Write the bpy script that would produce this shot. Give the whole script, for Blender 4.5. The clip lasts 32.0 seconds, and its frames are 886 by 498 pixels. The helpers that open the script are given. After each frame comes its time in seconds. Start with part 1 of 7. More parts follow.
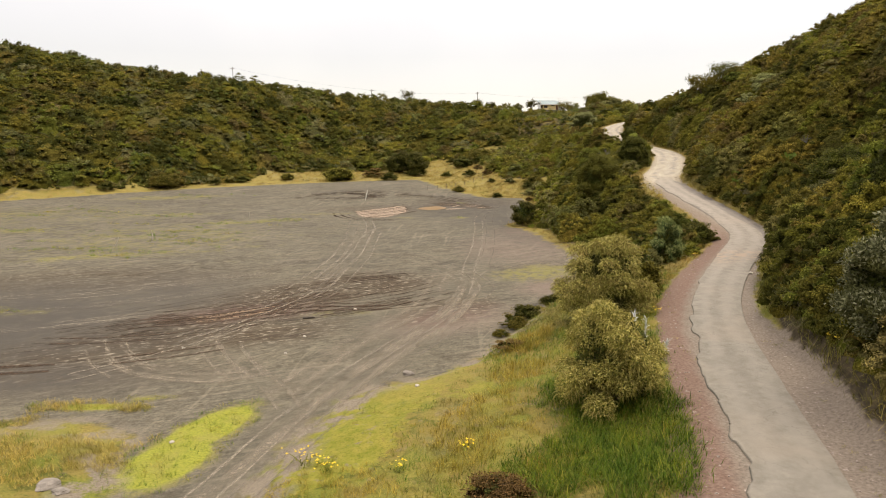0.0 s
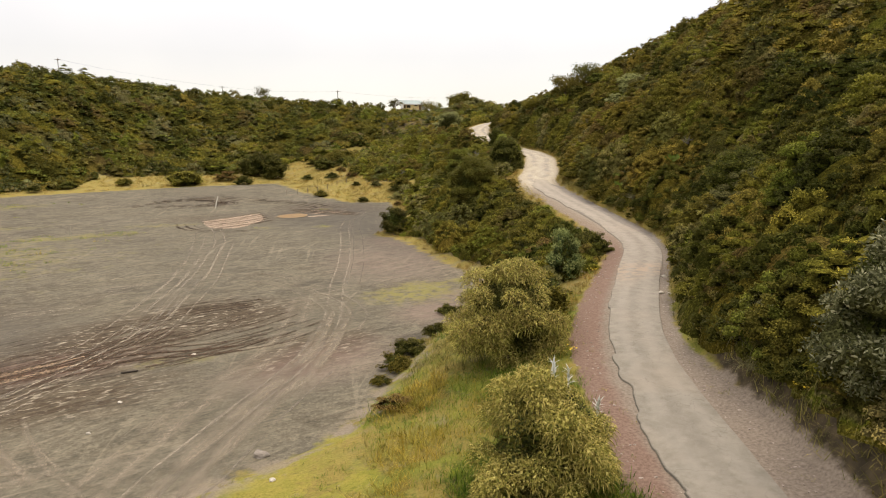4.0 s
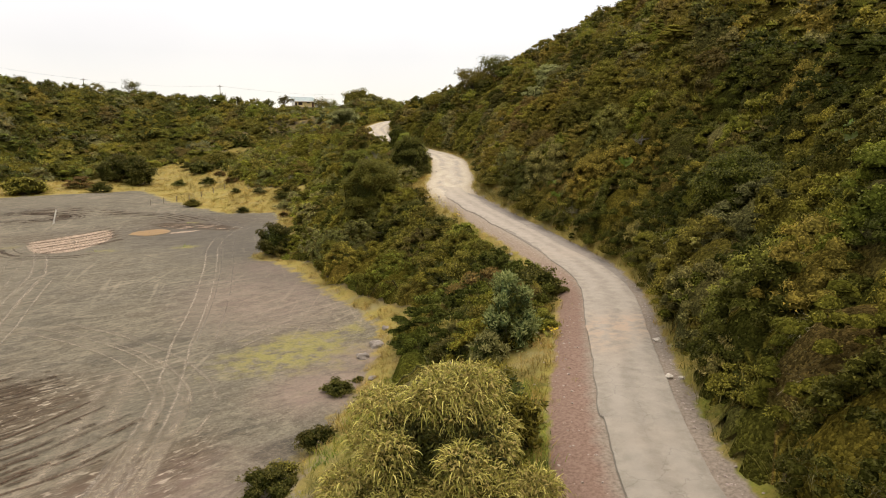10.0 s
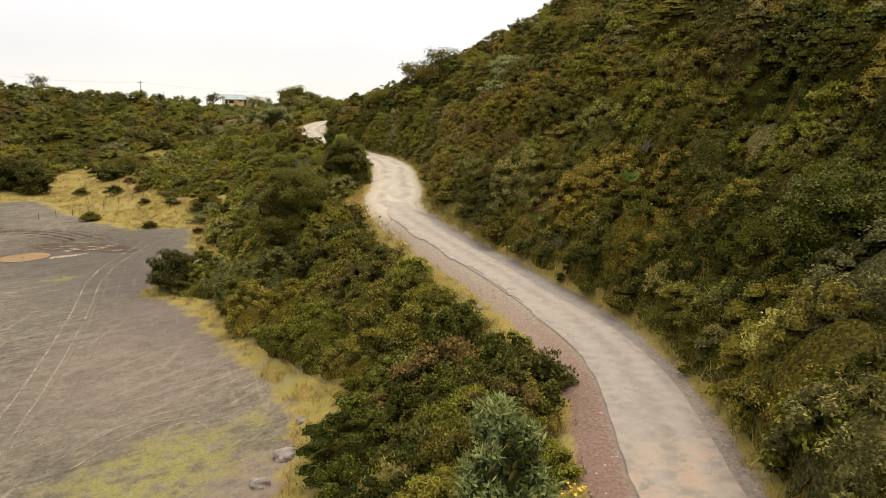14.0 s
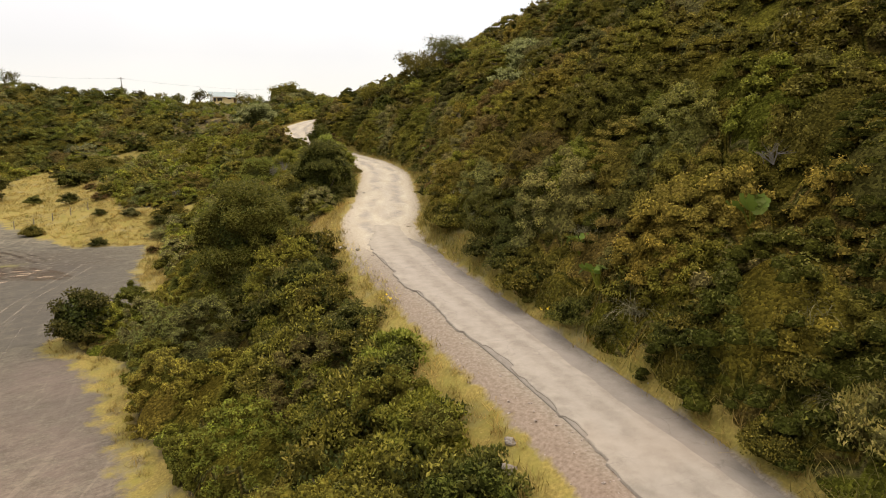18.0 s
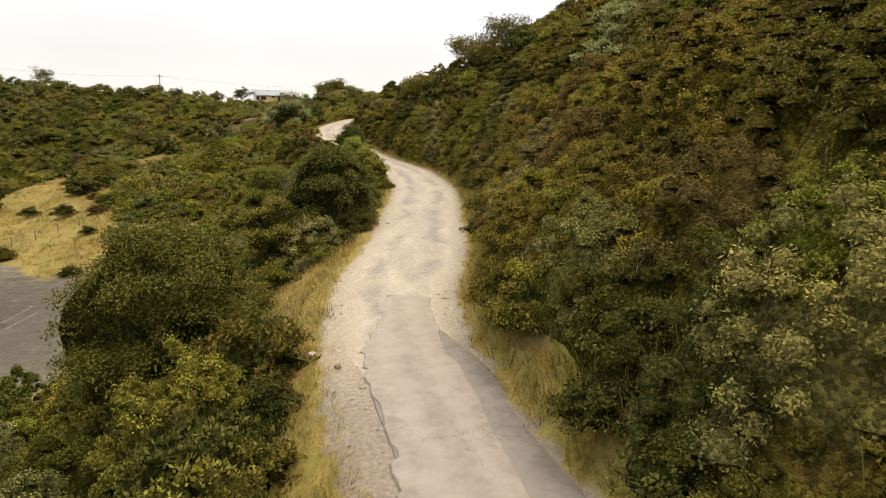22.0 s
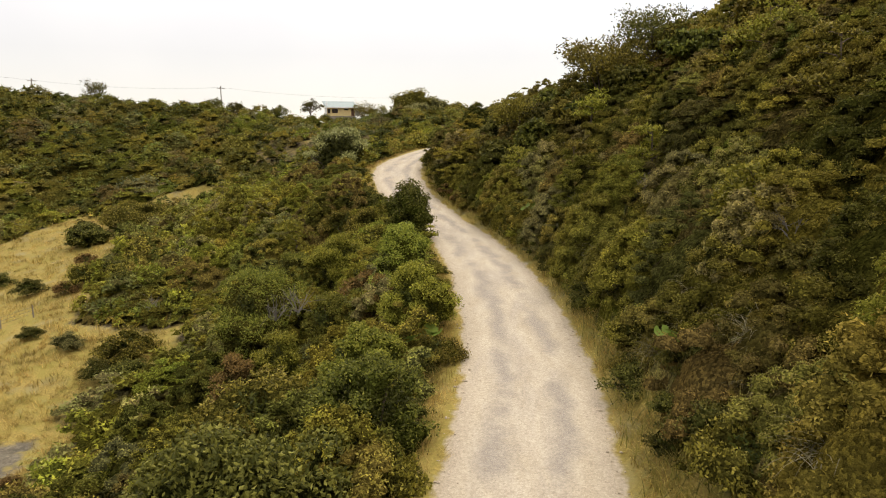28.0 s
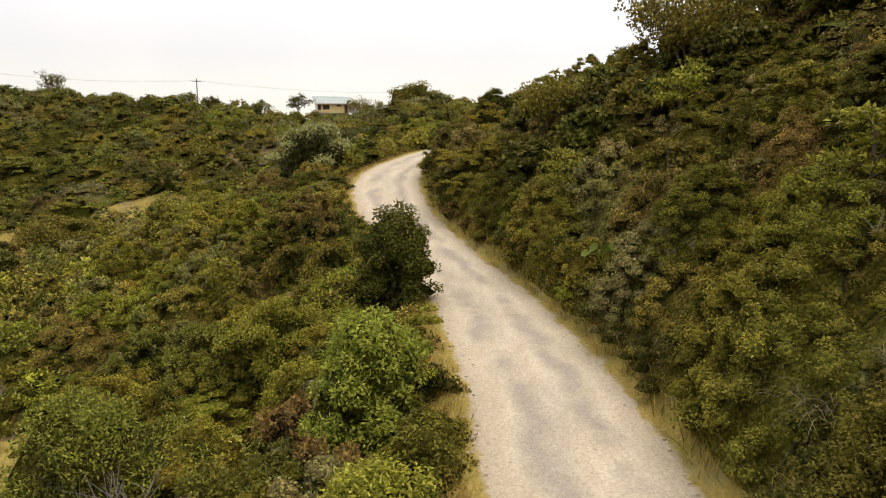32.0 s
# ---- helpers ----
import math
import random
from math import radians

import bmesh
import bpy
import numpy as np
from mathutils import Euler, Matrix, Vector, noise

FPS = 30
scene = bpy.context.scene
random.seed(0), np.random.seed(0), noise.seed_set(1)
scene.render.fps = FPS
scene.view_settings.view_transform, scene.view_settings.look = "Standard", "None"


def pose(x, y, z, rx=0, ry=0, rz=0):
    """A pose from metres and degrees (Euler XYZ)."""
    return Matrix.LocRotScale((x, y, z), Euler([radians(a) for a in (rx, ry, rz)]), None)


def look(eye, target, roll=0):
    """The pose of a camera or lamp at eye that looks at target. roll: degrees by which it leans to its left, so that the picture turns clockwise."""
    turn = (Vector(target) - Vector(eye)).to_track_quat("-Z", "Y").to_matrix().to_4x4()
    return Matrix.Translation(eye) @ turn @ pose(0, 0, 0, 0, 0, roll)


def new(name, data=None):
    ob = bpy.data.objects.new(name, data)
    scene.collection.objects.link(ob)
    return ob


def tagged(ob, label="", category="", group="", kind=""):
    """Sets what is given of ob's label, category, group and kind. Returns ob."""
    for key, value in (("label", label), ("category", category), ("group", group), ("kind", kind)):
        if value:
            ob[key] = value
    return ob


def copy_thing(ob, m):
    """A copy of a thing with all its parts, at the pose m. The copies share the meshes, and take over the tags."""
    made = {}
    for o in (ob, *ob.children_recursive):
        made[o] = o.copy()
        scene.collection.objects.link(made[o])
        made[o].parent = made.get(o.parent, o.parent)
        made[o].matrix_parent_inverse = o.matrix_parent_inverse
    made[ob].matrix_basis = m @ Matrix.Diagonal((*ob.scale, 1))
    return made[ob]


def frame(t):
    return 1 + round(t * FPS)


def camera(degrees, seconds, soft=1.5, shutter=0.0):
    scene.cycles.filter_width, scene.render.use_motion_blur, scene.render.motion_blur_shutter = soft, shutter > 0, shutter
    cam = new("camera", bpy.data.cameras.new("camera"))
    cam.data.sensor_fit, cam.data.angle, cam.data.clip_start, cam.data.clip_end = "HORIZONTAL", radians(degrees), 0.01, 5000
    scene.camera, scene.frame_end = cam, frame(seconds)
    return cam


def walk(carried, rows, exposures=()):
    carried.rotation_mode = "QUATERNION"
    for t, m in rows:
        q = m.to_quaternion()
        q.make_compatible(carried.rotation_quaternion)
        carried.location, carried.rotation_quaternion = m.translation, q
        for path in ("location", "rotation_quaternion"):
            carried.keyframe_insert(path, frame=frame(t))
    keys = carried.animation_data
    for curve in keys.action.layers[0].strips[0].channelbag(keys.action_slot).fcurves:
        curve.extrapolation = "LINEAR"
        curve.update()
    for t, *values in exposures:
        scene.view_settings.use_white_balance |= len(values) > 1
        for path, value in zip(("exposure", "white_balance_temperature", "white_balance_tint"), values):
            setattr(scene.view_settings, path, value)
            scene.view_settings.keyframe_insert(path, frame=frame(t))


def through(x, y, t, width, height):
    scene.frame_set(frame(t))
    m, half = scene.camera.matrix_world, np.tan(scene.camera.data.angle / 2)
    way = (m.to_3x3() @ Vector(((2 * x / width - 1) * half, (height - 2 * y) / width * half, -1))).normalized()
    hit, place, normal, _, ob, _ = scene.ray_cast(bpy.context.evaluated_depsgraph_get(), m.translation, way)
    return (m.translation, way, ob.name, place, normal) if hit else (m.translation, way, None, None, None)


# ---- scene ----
cam = camera(66.1, 32.0, 1.0, 0.1)
PITCH, LEAN = -8.88, -0.17
# seconds, x, y, z, yaw
ROWS = [
    (0.0, -0.13, -2.93, 16.06, 0.81),
    (0.5, -0.21, -1.56, 16.08, -1.17),
    (1.0, -0.27, -0.21, 16.09, -1.84),
    (1.5, -0.30, 1.11, 16.13, -2.40),
    (2.0, -0.30, 2.44, 16.16, -2.73),
    (2.5, -0.26, 3.79, 16.15, -2.74),
    (3.0, -0.19, 5.22, 16.16, -5.08),
    (3.5, -0.13, 6.70, 16.17, -8.37),
    (4.0, -0.07, 8.17, 16.16, -10.67),
    (4.5, 0.02, 9.58, 16.15, -14.56),
    (6.5, 0.93, 14.82, 16.09, -17.15),
    (7.0, 1.29, 16.38, 16.08, -17.16),
    (7.5, 1.70, 18.05, 16.08, -17.16),
    (8.0, 2.19, 19.84, 16.08, -17.56),
    (8.5, 2.75, 21.75, 16.10, -18.46),
    (9.0, 3.37, 23.75, 16.11, -19.02),
    (9.5, 4.03, 25.78, 16.12, -19.03),
    (10.0, 4.69, 27.84, 16.13, -19.06),
    (10.5, 5.38, 29.91, 16.17, -20.17),
    (11.0, 6.08, 31.96, 16.20, -21.44),
    (11.5, 6.78, 34.03, 16.25, -22.24),
    (12.0, 7.53, 36.11, 16.31, -23.24),
    (12.5, 8.33, 38.19, 16.38, -23.51),
    (13.0, 9.15, 40.29, 16.48, -23.59),
    (13.5, 10.00, 42.41, 16.56, -23.62),
    (14.0, 10.86, 44.54, 16.61, -23.64),
    (14.5, 11.72, 46.69, 16.68, -23.63),
    (16.5, 15.45, 54.87, 16.74, -23.74),
    (17.0, 16.45, 57.11, 16.77, -23.80),
    (17.5, 17.42, 59.37, 16.81, -23.35),
    (18.0, 18.39, 61.67, 16.88, -23.40),
    (18.5, 19.40, 64.04, 16.94, -23.43),
    (19.0, 20.47, 66.52, 17.00, -23.45),
    (19.5, 21.58, 69.12, 17.06, -23.32),
    (20.0, 22.76, 71.85, 17.11, -23.10),
    (20.5, 23.97, 74.69, 17.15, -22.89),
    (21.0, 25.24, 77.61, 17.22, -22.00),
    (21.5, 26.47, 80.67, 17.28, -20.89),
    (22.0, 27.74, 83.77, 17.43, -18.52),
    (22.5, 28.96, 86.85, 17.70, -15.99),
    (23.0, 30.08, 89.87, 18.13, -14.00),
    (23.5, 31.08, 92.86, 18.69, -13.75),
    (24.0, 31.99, 95.88, 19.36, -12.93),
    (24.5, 32.86, 98.85, 20.03, -12.11),
    (25.0, 33.70, 101.82, 20.74, -11.67),
    (25.5, 34.45, 104.73, 21.43, -11.27),
    (27.5, 37.00, 115.90, 23.41, -11.00),
    (28.0, 37.58, 118.78, 23.48, -11.04),
    (28.5, 38.14, 121.68, 23.53, -11.06),
    (29.0, 38.70, 124.59, 23.57, -11.10),
    (29.5, 39.25, 127.52, 23.62, -10.97),
    (30.0, 39.81, 130.47, 23.67, -11.00),
    (30.5, 40.36, 133.44, 23.65, -11.03),
    (31.0, 40.89, 136.43, 23.58, -11.09),
    (31.5, 41.42, 139.43, 23.52, -10.74),
    (32.0, 41.97, 142.45, 23.48, -10.75),
]
walk(cam, [(t, pose(x, y, z, 90 + PITCH, 0, yaw) @ pose(0, 0, 0, 0, 0, LEAN)) for t, x, y, z, yaw in ROWS],
     exposures=[(0.0, -0.06, 7250, 15), (32.0, -0.06, 7250, 15)])

# ---- world and light: bright overcast ----
scene.view_settings.exposure = 0.0
world = bpy.data.worlds.new("overcast_sky")
scene.world = world
world.use_nodes = True
wt = world.node_tree
wt.nodes.clear()


def wnode(kind, **inputs):
    n = wt.nodes.new(kind)
    for k, v in inputs.items():
        n.inputs[k.replace("_", " ")].default_value = v
    return n


SUN_EL, SUN_AZ = 66.0, 70.0
sky = wnode("ShaderNodeTexSky")
sky.sky_type, sky.sun_disc = "NISHITA", False
sky.sun_elevation, sky.sun_rotation = radians(SUN_EL), radians(SUN_AZ)
sky_bg = wnode("ShaderNodeBackground", Strength=0.06)
cloud_bg = wnode("ShaderNodeBackground", Strength=0.95)
tc = wnode("ShaderNodeTexCoord")
cn = wnode("ShaderNodeTexNoise", Scale=1.6, Detail=5.0, Roughness=0.5)
cr = wnode("ShaderNodeValToRGB")
cr.color_ramp.elements[0].position, cr.color_ramp.elements[0].color = 0.32, (0.82, 0.825, 0.84, 1)
cr.color_ramp.elements[1].position, cr.color_ramp.elements[1].color = 0.60, (1.0, 0.995, 0.985, 1)
addsh = wnode("ShaderNodeAddShader")
wout = wnode("ShaderNodeOutputWorld")
wt.links.new(tc.outputs["Generated"], cn.inputs["Vector"])
wt.links.new(cn.outputs["Fac"], cr.inputs["Fac"])
sep = wnode("ShaderNodeSeparateXYZ")
wt.links.new(tc.outputs["Generated"], sep.inputs[0])
high = wnode("ShaderNodeMapRange")
for k_, v_ in zip(("From Min", "From Max", "To Min", "To Max"), (0.12, 1.0, 0.79, 2.6)):
    high.inputs[k_].default_value = v_
wt.links.new(sep.outputs["Z"], high.inputs["Value"])
grow_ = wnode("ShaderNodeVectorMath")
grow_.operation = "SCALE"
wt.links.new(cr.outputs["Color"], grow_.inputs[0])
wt.links.new(high.outputs["Result"], grow_.inputs["Scale"])
wt.links.new(grow_.outputs[0], cloud_bg.inputs["Color"])
wt.links.new(sky.outputs["Color"], sky_bg.inputs["Color"])
wt.links.new(sky_bg.outputs[0], addsh.inputs[0])
wt.links.new(cloud_bg.outputs[0], addsh.inputs[1])
wt.links.new(addsh.outputs[0], wout.inputs["Surface"])

sun = new("sun", bpy.data.lights.new("sun", "SUN"))
sun.data.energy, sun.data.angle, sun.data.color = 1.5, radians(30), (1.0, 0.94, 0.84)
sun.matrix_world = look(Vector((math.sin(radians(SUN_AZ)), math.cos(radians(SUN_AZ)), math.tan(radians(SUN_EL)))) * 100, (0, 0, 0))

# ---- materials ----


class Mat:
    """A small builder for node materials."""

    def __init__(self, name, rough=0.8, spec=0.3):
        self.m = bpy.data.materials.new(name)
        self.m.use_nodes = True
        self.t = self.m.node_tree
        self.p = self.t.nodes["Principled BSDF"]
        self.out = self.t.nodes["Material Output"]
        self.p.inputs["Roughness"].default_value = rough
        self.p.inputs["Specular IOR Level"].default_value = spec
        self.pos = None

    def node(self, kind, **inputs):
        n = self.t.nodes.new(kind)
        for k, v in inputs.items():
            n.inputs[k.replace("_", " ")].default_value = v
        return n

    def link(self, a, b):
        self.t.links.new(a, b)

    def position(self):
        if self.pos is None:
            self.pos = self.node("ShaderNodeNewGeometry").outputs["Position"]
        return self.pos

    def stretched(self, sx, sy, sz, rz=0.0):
        n = self.node("ShaderNodeMapping")
        n.vector_type = "TEXTURE"
        n.inputs["Scale"].default_value = (1 / sx, 1 / sy, 1 / sz)
        n.inputs["Rotation"].default_value = (0, 0, rz)
        self.link(self.position(), n.inputs["Vector"])
        return n.outputs["Vector"]

    def noise(self, scale, detail=4.0, rough=0.55, vector=None, distortion=0.0):
        n = self.node("ShaderNodeTexNoise", Scale=scale, Detail=detail, Roughness=rough, Distortion=distortion)
        self.link(vector or self.position(), n.inputs["Vector"])
        return n.outputs["Fac"]

    def voronoi(self, scale, vector=None, feature="F1"):
        n = self.node("ShaderNodeTexVoronoi", Scale=scale)
        n.feature = feature
        self.link(vector or self.position(), n.inputs["Vector"])
        return n

    def ramp(self, fac, stops):
        n = self.node("ShaderNodeValToRGB")
        e = n.color_ramp.elements
        while len(e) < len(stops):
            e.new(0.5)
        for el, (p, c) in zip(e, stops):
            el.position = p
            el.color = (*c, 1) if len(c) == 3 else c
        self.link(fac, n.inputs["Fac"])
        return n.outputs["Color"]

    def grey(self, fac, a, b, lo=0.0, hi=1.0):
        n = self.node("ShaderNodeMapRange")
        n.clamp = True
        for k, v in zip(("From Min", "From Max", "To Min", "To Max"), (a, b, lo, hi)):
            n.inputs[k].default_value = v
        self.link(fac, n.inputs["Value"])
        return n.outputs["Result"]

    def mix(self, fac, a, b, mode="MIX"):
        n = self.t.nodes.new("ShaderNodeMix")
        n.data_type, n.blend_type = "RGBA", mode
        for v, s in ((fac, n.inputs[0]), (a, n.inputs[6]), (b, n.inputs[7])):
            if isinstance(v, (int, float)):
                s.default_value = v
            elif isinstance(v, tuple):
                s.default_value = (*v, 1)
            else:
                self.link(v, s)
        return n.outputs[2]

    def math(self, op, a, b=0.0, c=0.0):
        n = self.t.nodes.new("ShaderNodeMath")
        n.operation = op
        for v, s in zip((a, b, c), n.inputs):
            if isinstance(v, (int, float)):
                s.default_value = v
            else:
                self.link(v, s)
        return n.outputs[0]

    def attr(self, name):
        n = self.t.nodes.new("ShaderNodeAttribute")
        n.attribute_name = name
        return n.outputs["Fac"]

    def colour(self, c):
        if isinstance(c, tuple):
            self.p.inputs["Base Color"].default_value = (*c, 1)
        else:
            self.link(c, self.p.inputs["Base Color"])
        return self

    def bump(self, height, strength=0.4, distance=0.02):
        n = self.node("ShaderNodeBump", Strength=strength, Distance=distance)
        self.link(height, n.inputs["Height"])
        self.link(n.outputs["Normal"], self.p.inputs["Normal"])
        return self


def leaf_material(name, stops, patch=0.0, patch_stops=None, rough=0.5, through=0.22):
    """Leaves: each leaf its own tint, each bush its own shade, and broad patches over a hillside."""
    m = Mat(name, rough, 0.07)
    isl = m.node("ShaderNodeNewGeometry").outputs["Random Per Island"]
    col = m.ramp(isl, stops)
    if patch_stops:
        w = m.mix(0.5, m.noise(patch, 2.0, 0.5), m.noise(patch * 3.1, 2.0, 0.5))
        col = m.mix(1.0, col, m.ramp(w, patch_stops), "MULTIPLY")
    ob = m.node("ShaderNodeObjectInfo").outputs["Random"]
    hsv = m.node("ShaderNodeHueSaturation")
    m.link(col, hsv.inputs["Color"])
    m.link(m.grey(ob, 0, 1, 0.485, 0.51), hsv.inputs["Hue"])
    m.link(m.grey(ob, 0, 1, 0.75, 1.25), hsv.inputs["Value"])
    m.colour(hsv.outputs["Color"])
    if through:
        tr = m.node("ShaderNodeBsdfTranslucent")
        m.link(hsv.outputs["Color"], tr.inputs["Color"])
        mx = m.node("ShaderNodeMixShader", Fac=through)
        m.link(m.p.outputs[0], mx.inputs[1])
        m.link(tr.outputs[0], mx.inputs[2])
        m.link(mx.outputs[0], m.out.inputs["Surface"])
    return m.m


def plain(name, c, rough=0.8, spec=0.3, metal=0.0, scale=6.0, vary=0.25):
    m = Mat(name, rough, spec)
    m.p.inputs["Metallic"].default_value = metal
    n = m.noise(scale, 5.0)
    f = m.noise(scale * 9, 3.0)
    dark = tuple(v * (1 - vary) for v in c)
    lite = tuple(min(1, v * (1 + vary)) for v in c)
    col = m.mix(m.grey(n, 0.3, 0.7), dark, lite)
    col = m.mix(m.grey(f, 0.35, 0.65, 0.0, 0.35), col, tuple(v * 0.7 for v in c))
    m.colour(col).bump(f, 0.3, 0.01)
    return m.m


OLIVE = [(0.0, (0.050, 0.046, 0.008)), (0.35, (0.100, 0.088, 0.013)), (0.7, (0.160, 0.138, 0.020)), (0.88, (0.225, 0.195, 0.032)), (1.0, (0.310, 0.262, 0.055))]
DARK = [(0.0, (0.034, 0.036, 0.008)), (0.5, (0.066, 0.064, 0.012)), (0.85, (0.110, 0.102, 0.020)), (1.0, (0.160, 0.148, 0.036))]
LIME = [(0.0, (0.095, 0.098, 0.012)), (0.5, (0.185, 0.182, 0.022)), (1.0, (0.340, 0.315, 0.050))]
PALE = [(0.0, (0.105, 0.105, 0.022)), (0.35, (0.215, 0.195, 0.042)), (0.7, (0.370, 0.315, 0.085)), (1.0, (0.500, 0.425, 0.140))]
TEAL = [(0.0, (0.080, 0.112, 0.034)), (0.5, (0.180, 0.225, 0.072)), (1.0, (0.350, 0.385, 0.145))]
GREY = [(0.0, (0.095, 0.094, 0.028)), (0.5, (0.195, 0.188, 0.060)), (1.0, (0.370, 0.340, 0.130))]
RUST = [(0.0, (0.080, 0.052, 0.018)), (0.5, (0.145, 0.092, 0.026)), (1.0, (0.230, 0.145, 0.045))]
FRESH = [(0.0, (0.085, 0.100, 0.014)), (0.5, (0.175, 0.195, 0.026)), (1.0, (0.330, 0.330, 0.055))]
OLIVE, DARK, GREY, RUST, PALE, TEAL = [[(p_, tuple(k_ * v_ for v_ in c_)) for p_, c_ in stops_] for stops_, k_ in ((OLIVE, 1.22), (DARK, 1.25), (GREY, 0.85), (RUST, 1.05), (PALE, 1.10), (TEAL, 1.15))]
mat_olive = leaf_material("leaf_olive", OLIVE)
mat_dark = leaf_material("leaf_dark", DARK)
mat_lime = leaf_material("leaf_lime", LIME)
mat_pale = leaf_material("leaf_pale", PALE)
mat_teal = leaf_material("leaf_teal", TEAL)
mat_grey = leaf_material("leaf_grey", GREY)
mat_tipped = leaf_material("leaf_silver_tipped", [(0.0, (0.048, 0.056, 0.022)), (0.5, (0.120, 0.128, 0.055)), (0.8, (0.23, 0.235, 0.120)), (1.0, (0.42, 0.42, 0.25))])
# darker green for leaves inside a crown, standing in for the shade there
mat_inner_shade = leaf_material("leaf_deep", [(0.0, (0.026, 0.032, 0.008)), (0.6, (0.060, 0.068, 0.014)), (1.0, (0.110, 0.118, 0.022))])
mat_green = leaf_material("leaf_green", [(0.0, (0.042, 0.050, 0.010)), (0.5, (0.095, 0.108, 0.018)), (1.0, (0.200, 0.205, 0.034))])
mat_silver = leaf_material("leaf_silver", [(0.0, (0.110, 0.118, 0.042)), (0.5, (0.225, 0.230, 0.082)), (1.0, (0.360, 0.355, 0.145))])
mat_rust = leaf_material("leaf_rust", RUST)
mat_mound = leaf_material("leaf_mound", [(0.0, (0.055, 0.062, 0.010)), (0.45, (0.120, 0.128, 0.018)), (0.8, (0.195, 0.195, 0.030)), (1.0, (0.290, 0.265, 0.055))])
mat_fresh = leaf_material("leaf_fresh", FRESH)


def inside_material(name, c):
    """Solid filler behind a shrub's leaves, darkened to stand in for shade between them."""
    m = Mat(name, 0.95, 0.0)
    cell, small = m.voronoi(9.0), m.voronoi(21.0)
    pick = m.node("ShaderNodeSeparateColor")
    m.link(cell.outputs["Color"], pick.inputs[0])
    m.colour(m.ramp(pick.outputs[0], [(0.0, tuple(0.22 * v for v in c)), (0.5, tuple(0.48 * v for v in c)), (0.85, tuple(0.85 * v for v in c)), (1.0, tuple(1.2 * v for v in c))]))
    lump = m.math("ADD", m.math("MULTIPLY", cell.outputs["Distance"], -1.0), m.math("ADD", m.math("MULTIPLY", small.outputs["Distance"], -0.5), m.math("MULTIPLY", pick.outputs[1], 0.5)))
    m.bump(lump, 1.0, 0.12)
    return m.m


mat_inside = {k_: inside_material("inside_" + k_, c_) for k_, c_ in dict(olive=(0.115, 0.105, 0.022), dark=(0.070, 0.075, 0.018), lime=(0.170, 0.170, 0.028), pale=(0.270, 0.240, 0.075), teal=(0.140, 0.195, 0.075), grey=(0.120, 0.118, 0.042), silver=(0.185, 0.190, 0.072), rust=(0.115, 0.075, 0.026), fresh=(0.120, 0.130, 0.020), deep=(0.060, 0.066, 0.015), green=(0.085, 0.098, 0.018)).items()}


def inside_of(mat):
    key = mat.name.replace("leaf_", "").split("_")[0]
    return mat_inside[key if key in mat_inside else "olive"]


def canopy_material(name, patch, under=False, tint=(1.0, 1.0, 1.0)):
    """Scrub of many kinds: each plant has its own tone, each tuft its own age, each leaf its own shade."""
    m = Mat(name, 0.65 if not under else 0.95, 0.06 if not under else 0.0)
    tone = m.ramp(m.attr("tone"), [(0.0, (0.042, 0.050, 0.012)), (0.12, (0.105, 0.100, 0.022)), (0.24, (0.195, 0.172, 0.034)), (0.34, (0.052, 0.060, 0.014)), (0.46, (0.215, 0.182, 0.042)),
                                   (0.55, (0.128, 0.100, 0.038)), (0.64, (0.068, 0.078, 0.017)), (0.74, (0.205, 0.190, 0.085)), (0.82, (0.135, 0.158, 0.027)), (0.92, (0.200, 0.184, 0.036)), (1.0, (0.085, 0.096, 0.018))])
    tone = m.mix(1.0, tone, tint, "MULTIPLY")
    w = m.noise(patch, 3.0, 0.5)
    col = m.mix(1.0, tone, m.ramp(w, [(0.35, (0.76, 0.80, 0.78)), (0.5, (1.05, 1.00, 0.90)), (0.65, (1.30, 1.14, 0.98))]), "MULTIPLY")
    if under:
        # filler below the leaves: cells mostly darkened, as shade in the gaps
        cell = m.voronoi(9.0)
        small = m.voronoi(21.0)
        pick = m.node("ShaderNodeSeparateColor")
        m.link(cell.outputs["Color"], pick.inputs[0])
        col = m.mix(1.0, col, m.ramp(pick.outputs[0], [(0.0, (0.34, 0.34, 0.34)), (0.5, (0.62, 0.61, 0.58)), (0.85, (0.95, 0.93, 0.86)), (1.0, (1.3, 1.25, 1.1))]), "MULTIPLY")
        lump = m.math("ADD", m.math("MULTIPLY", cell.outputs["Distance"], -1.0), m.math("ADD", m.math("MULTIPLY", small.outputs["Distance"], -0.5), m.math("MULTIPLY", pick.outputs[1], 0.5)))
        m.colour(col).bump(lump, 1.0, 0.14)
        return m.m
    col = m.mix(1.0, col, m.ramp(m.attr("fresh"), [(0.0, (0.74, 0.76, 0.70)), (0.5, (1.02, 1.03, 0.96)), (0.85, (1.32, 1.35, 1.18)), (1.0, (1.65, 1.66, 1.35))]), "MULTIPLY")
    isl = m.node("ShaderNodeNewGeometry").outputs["Random Per Island"]
    col = m.mix(1.0, col, m.ramp(isl, [(0.0, (0.76, 0.76, 0.76)), (0.5, (0.97, 0.97, 0.95)), (0.9, (1.16, 1.15, 1.08)), (1.0, (1.32, 1.28, 1.15))]), "MULTIPLY")
    m.colour(col)
    tr = m.node("ShaderNodeBsdfTranslucent")
    m.link(col, tr.inputs["Color"])
    mx = m.node("ShaderNodeMixShader", Fac=0.15)
    m.link(m.p.outputs[0], mx.inputs[1])
    m.link(tr.outputs[0], mx.inputs[2])
    m.link(mx.outputs[0], m.out.inputs["Surface"])
    return m.m


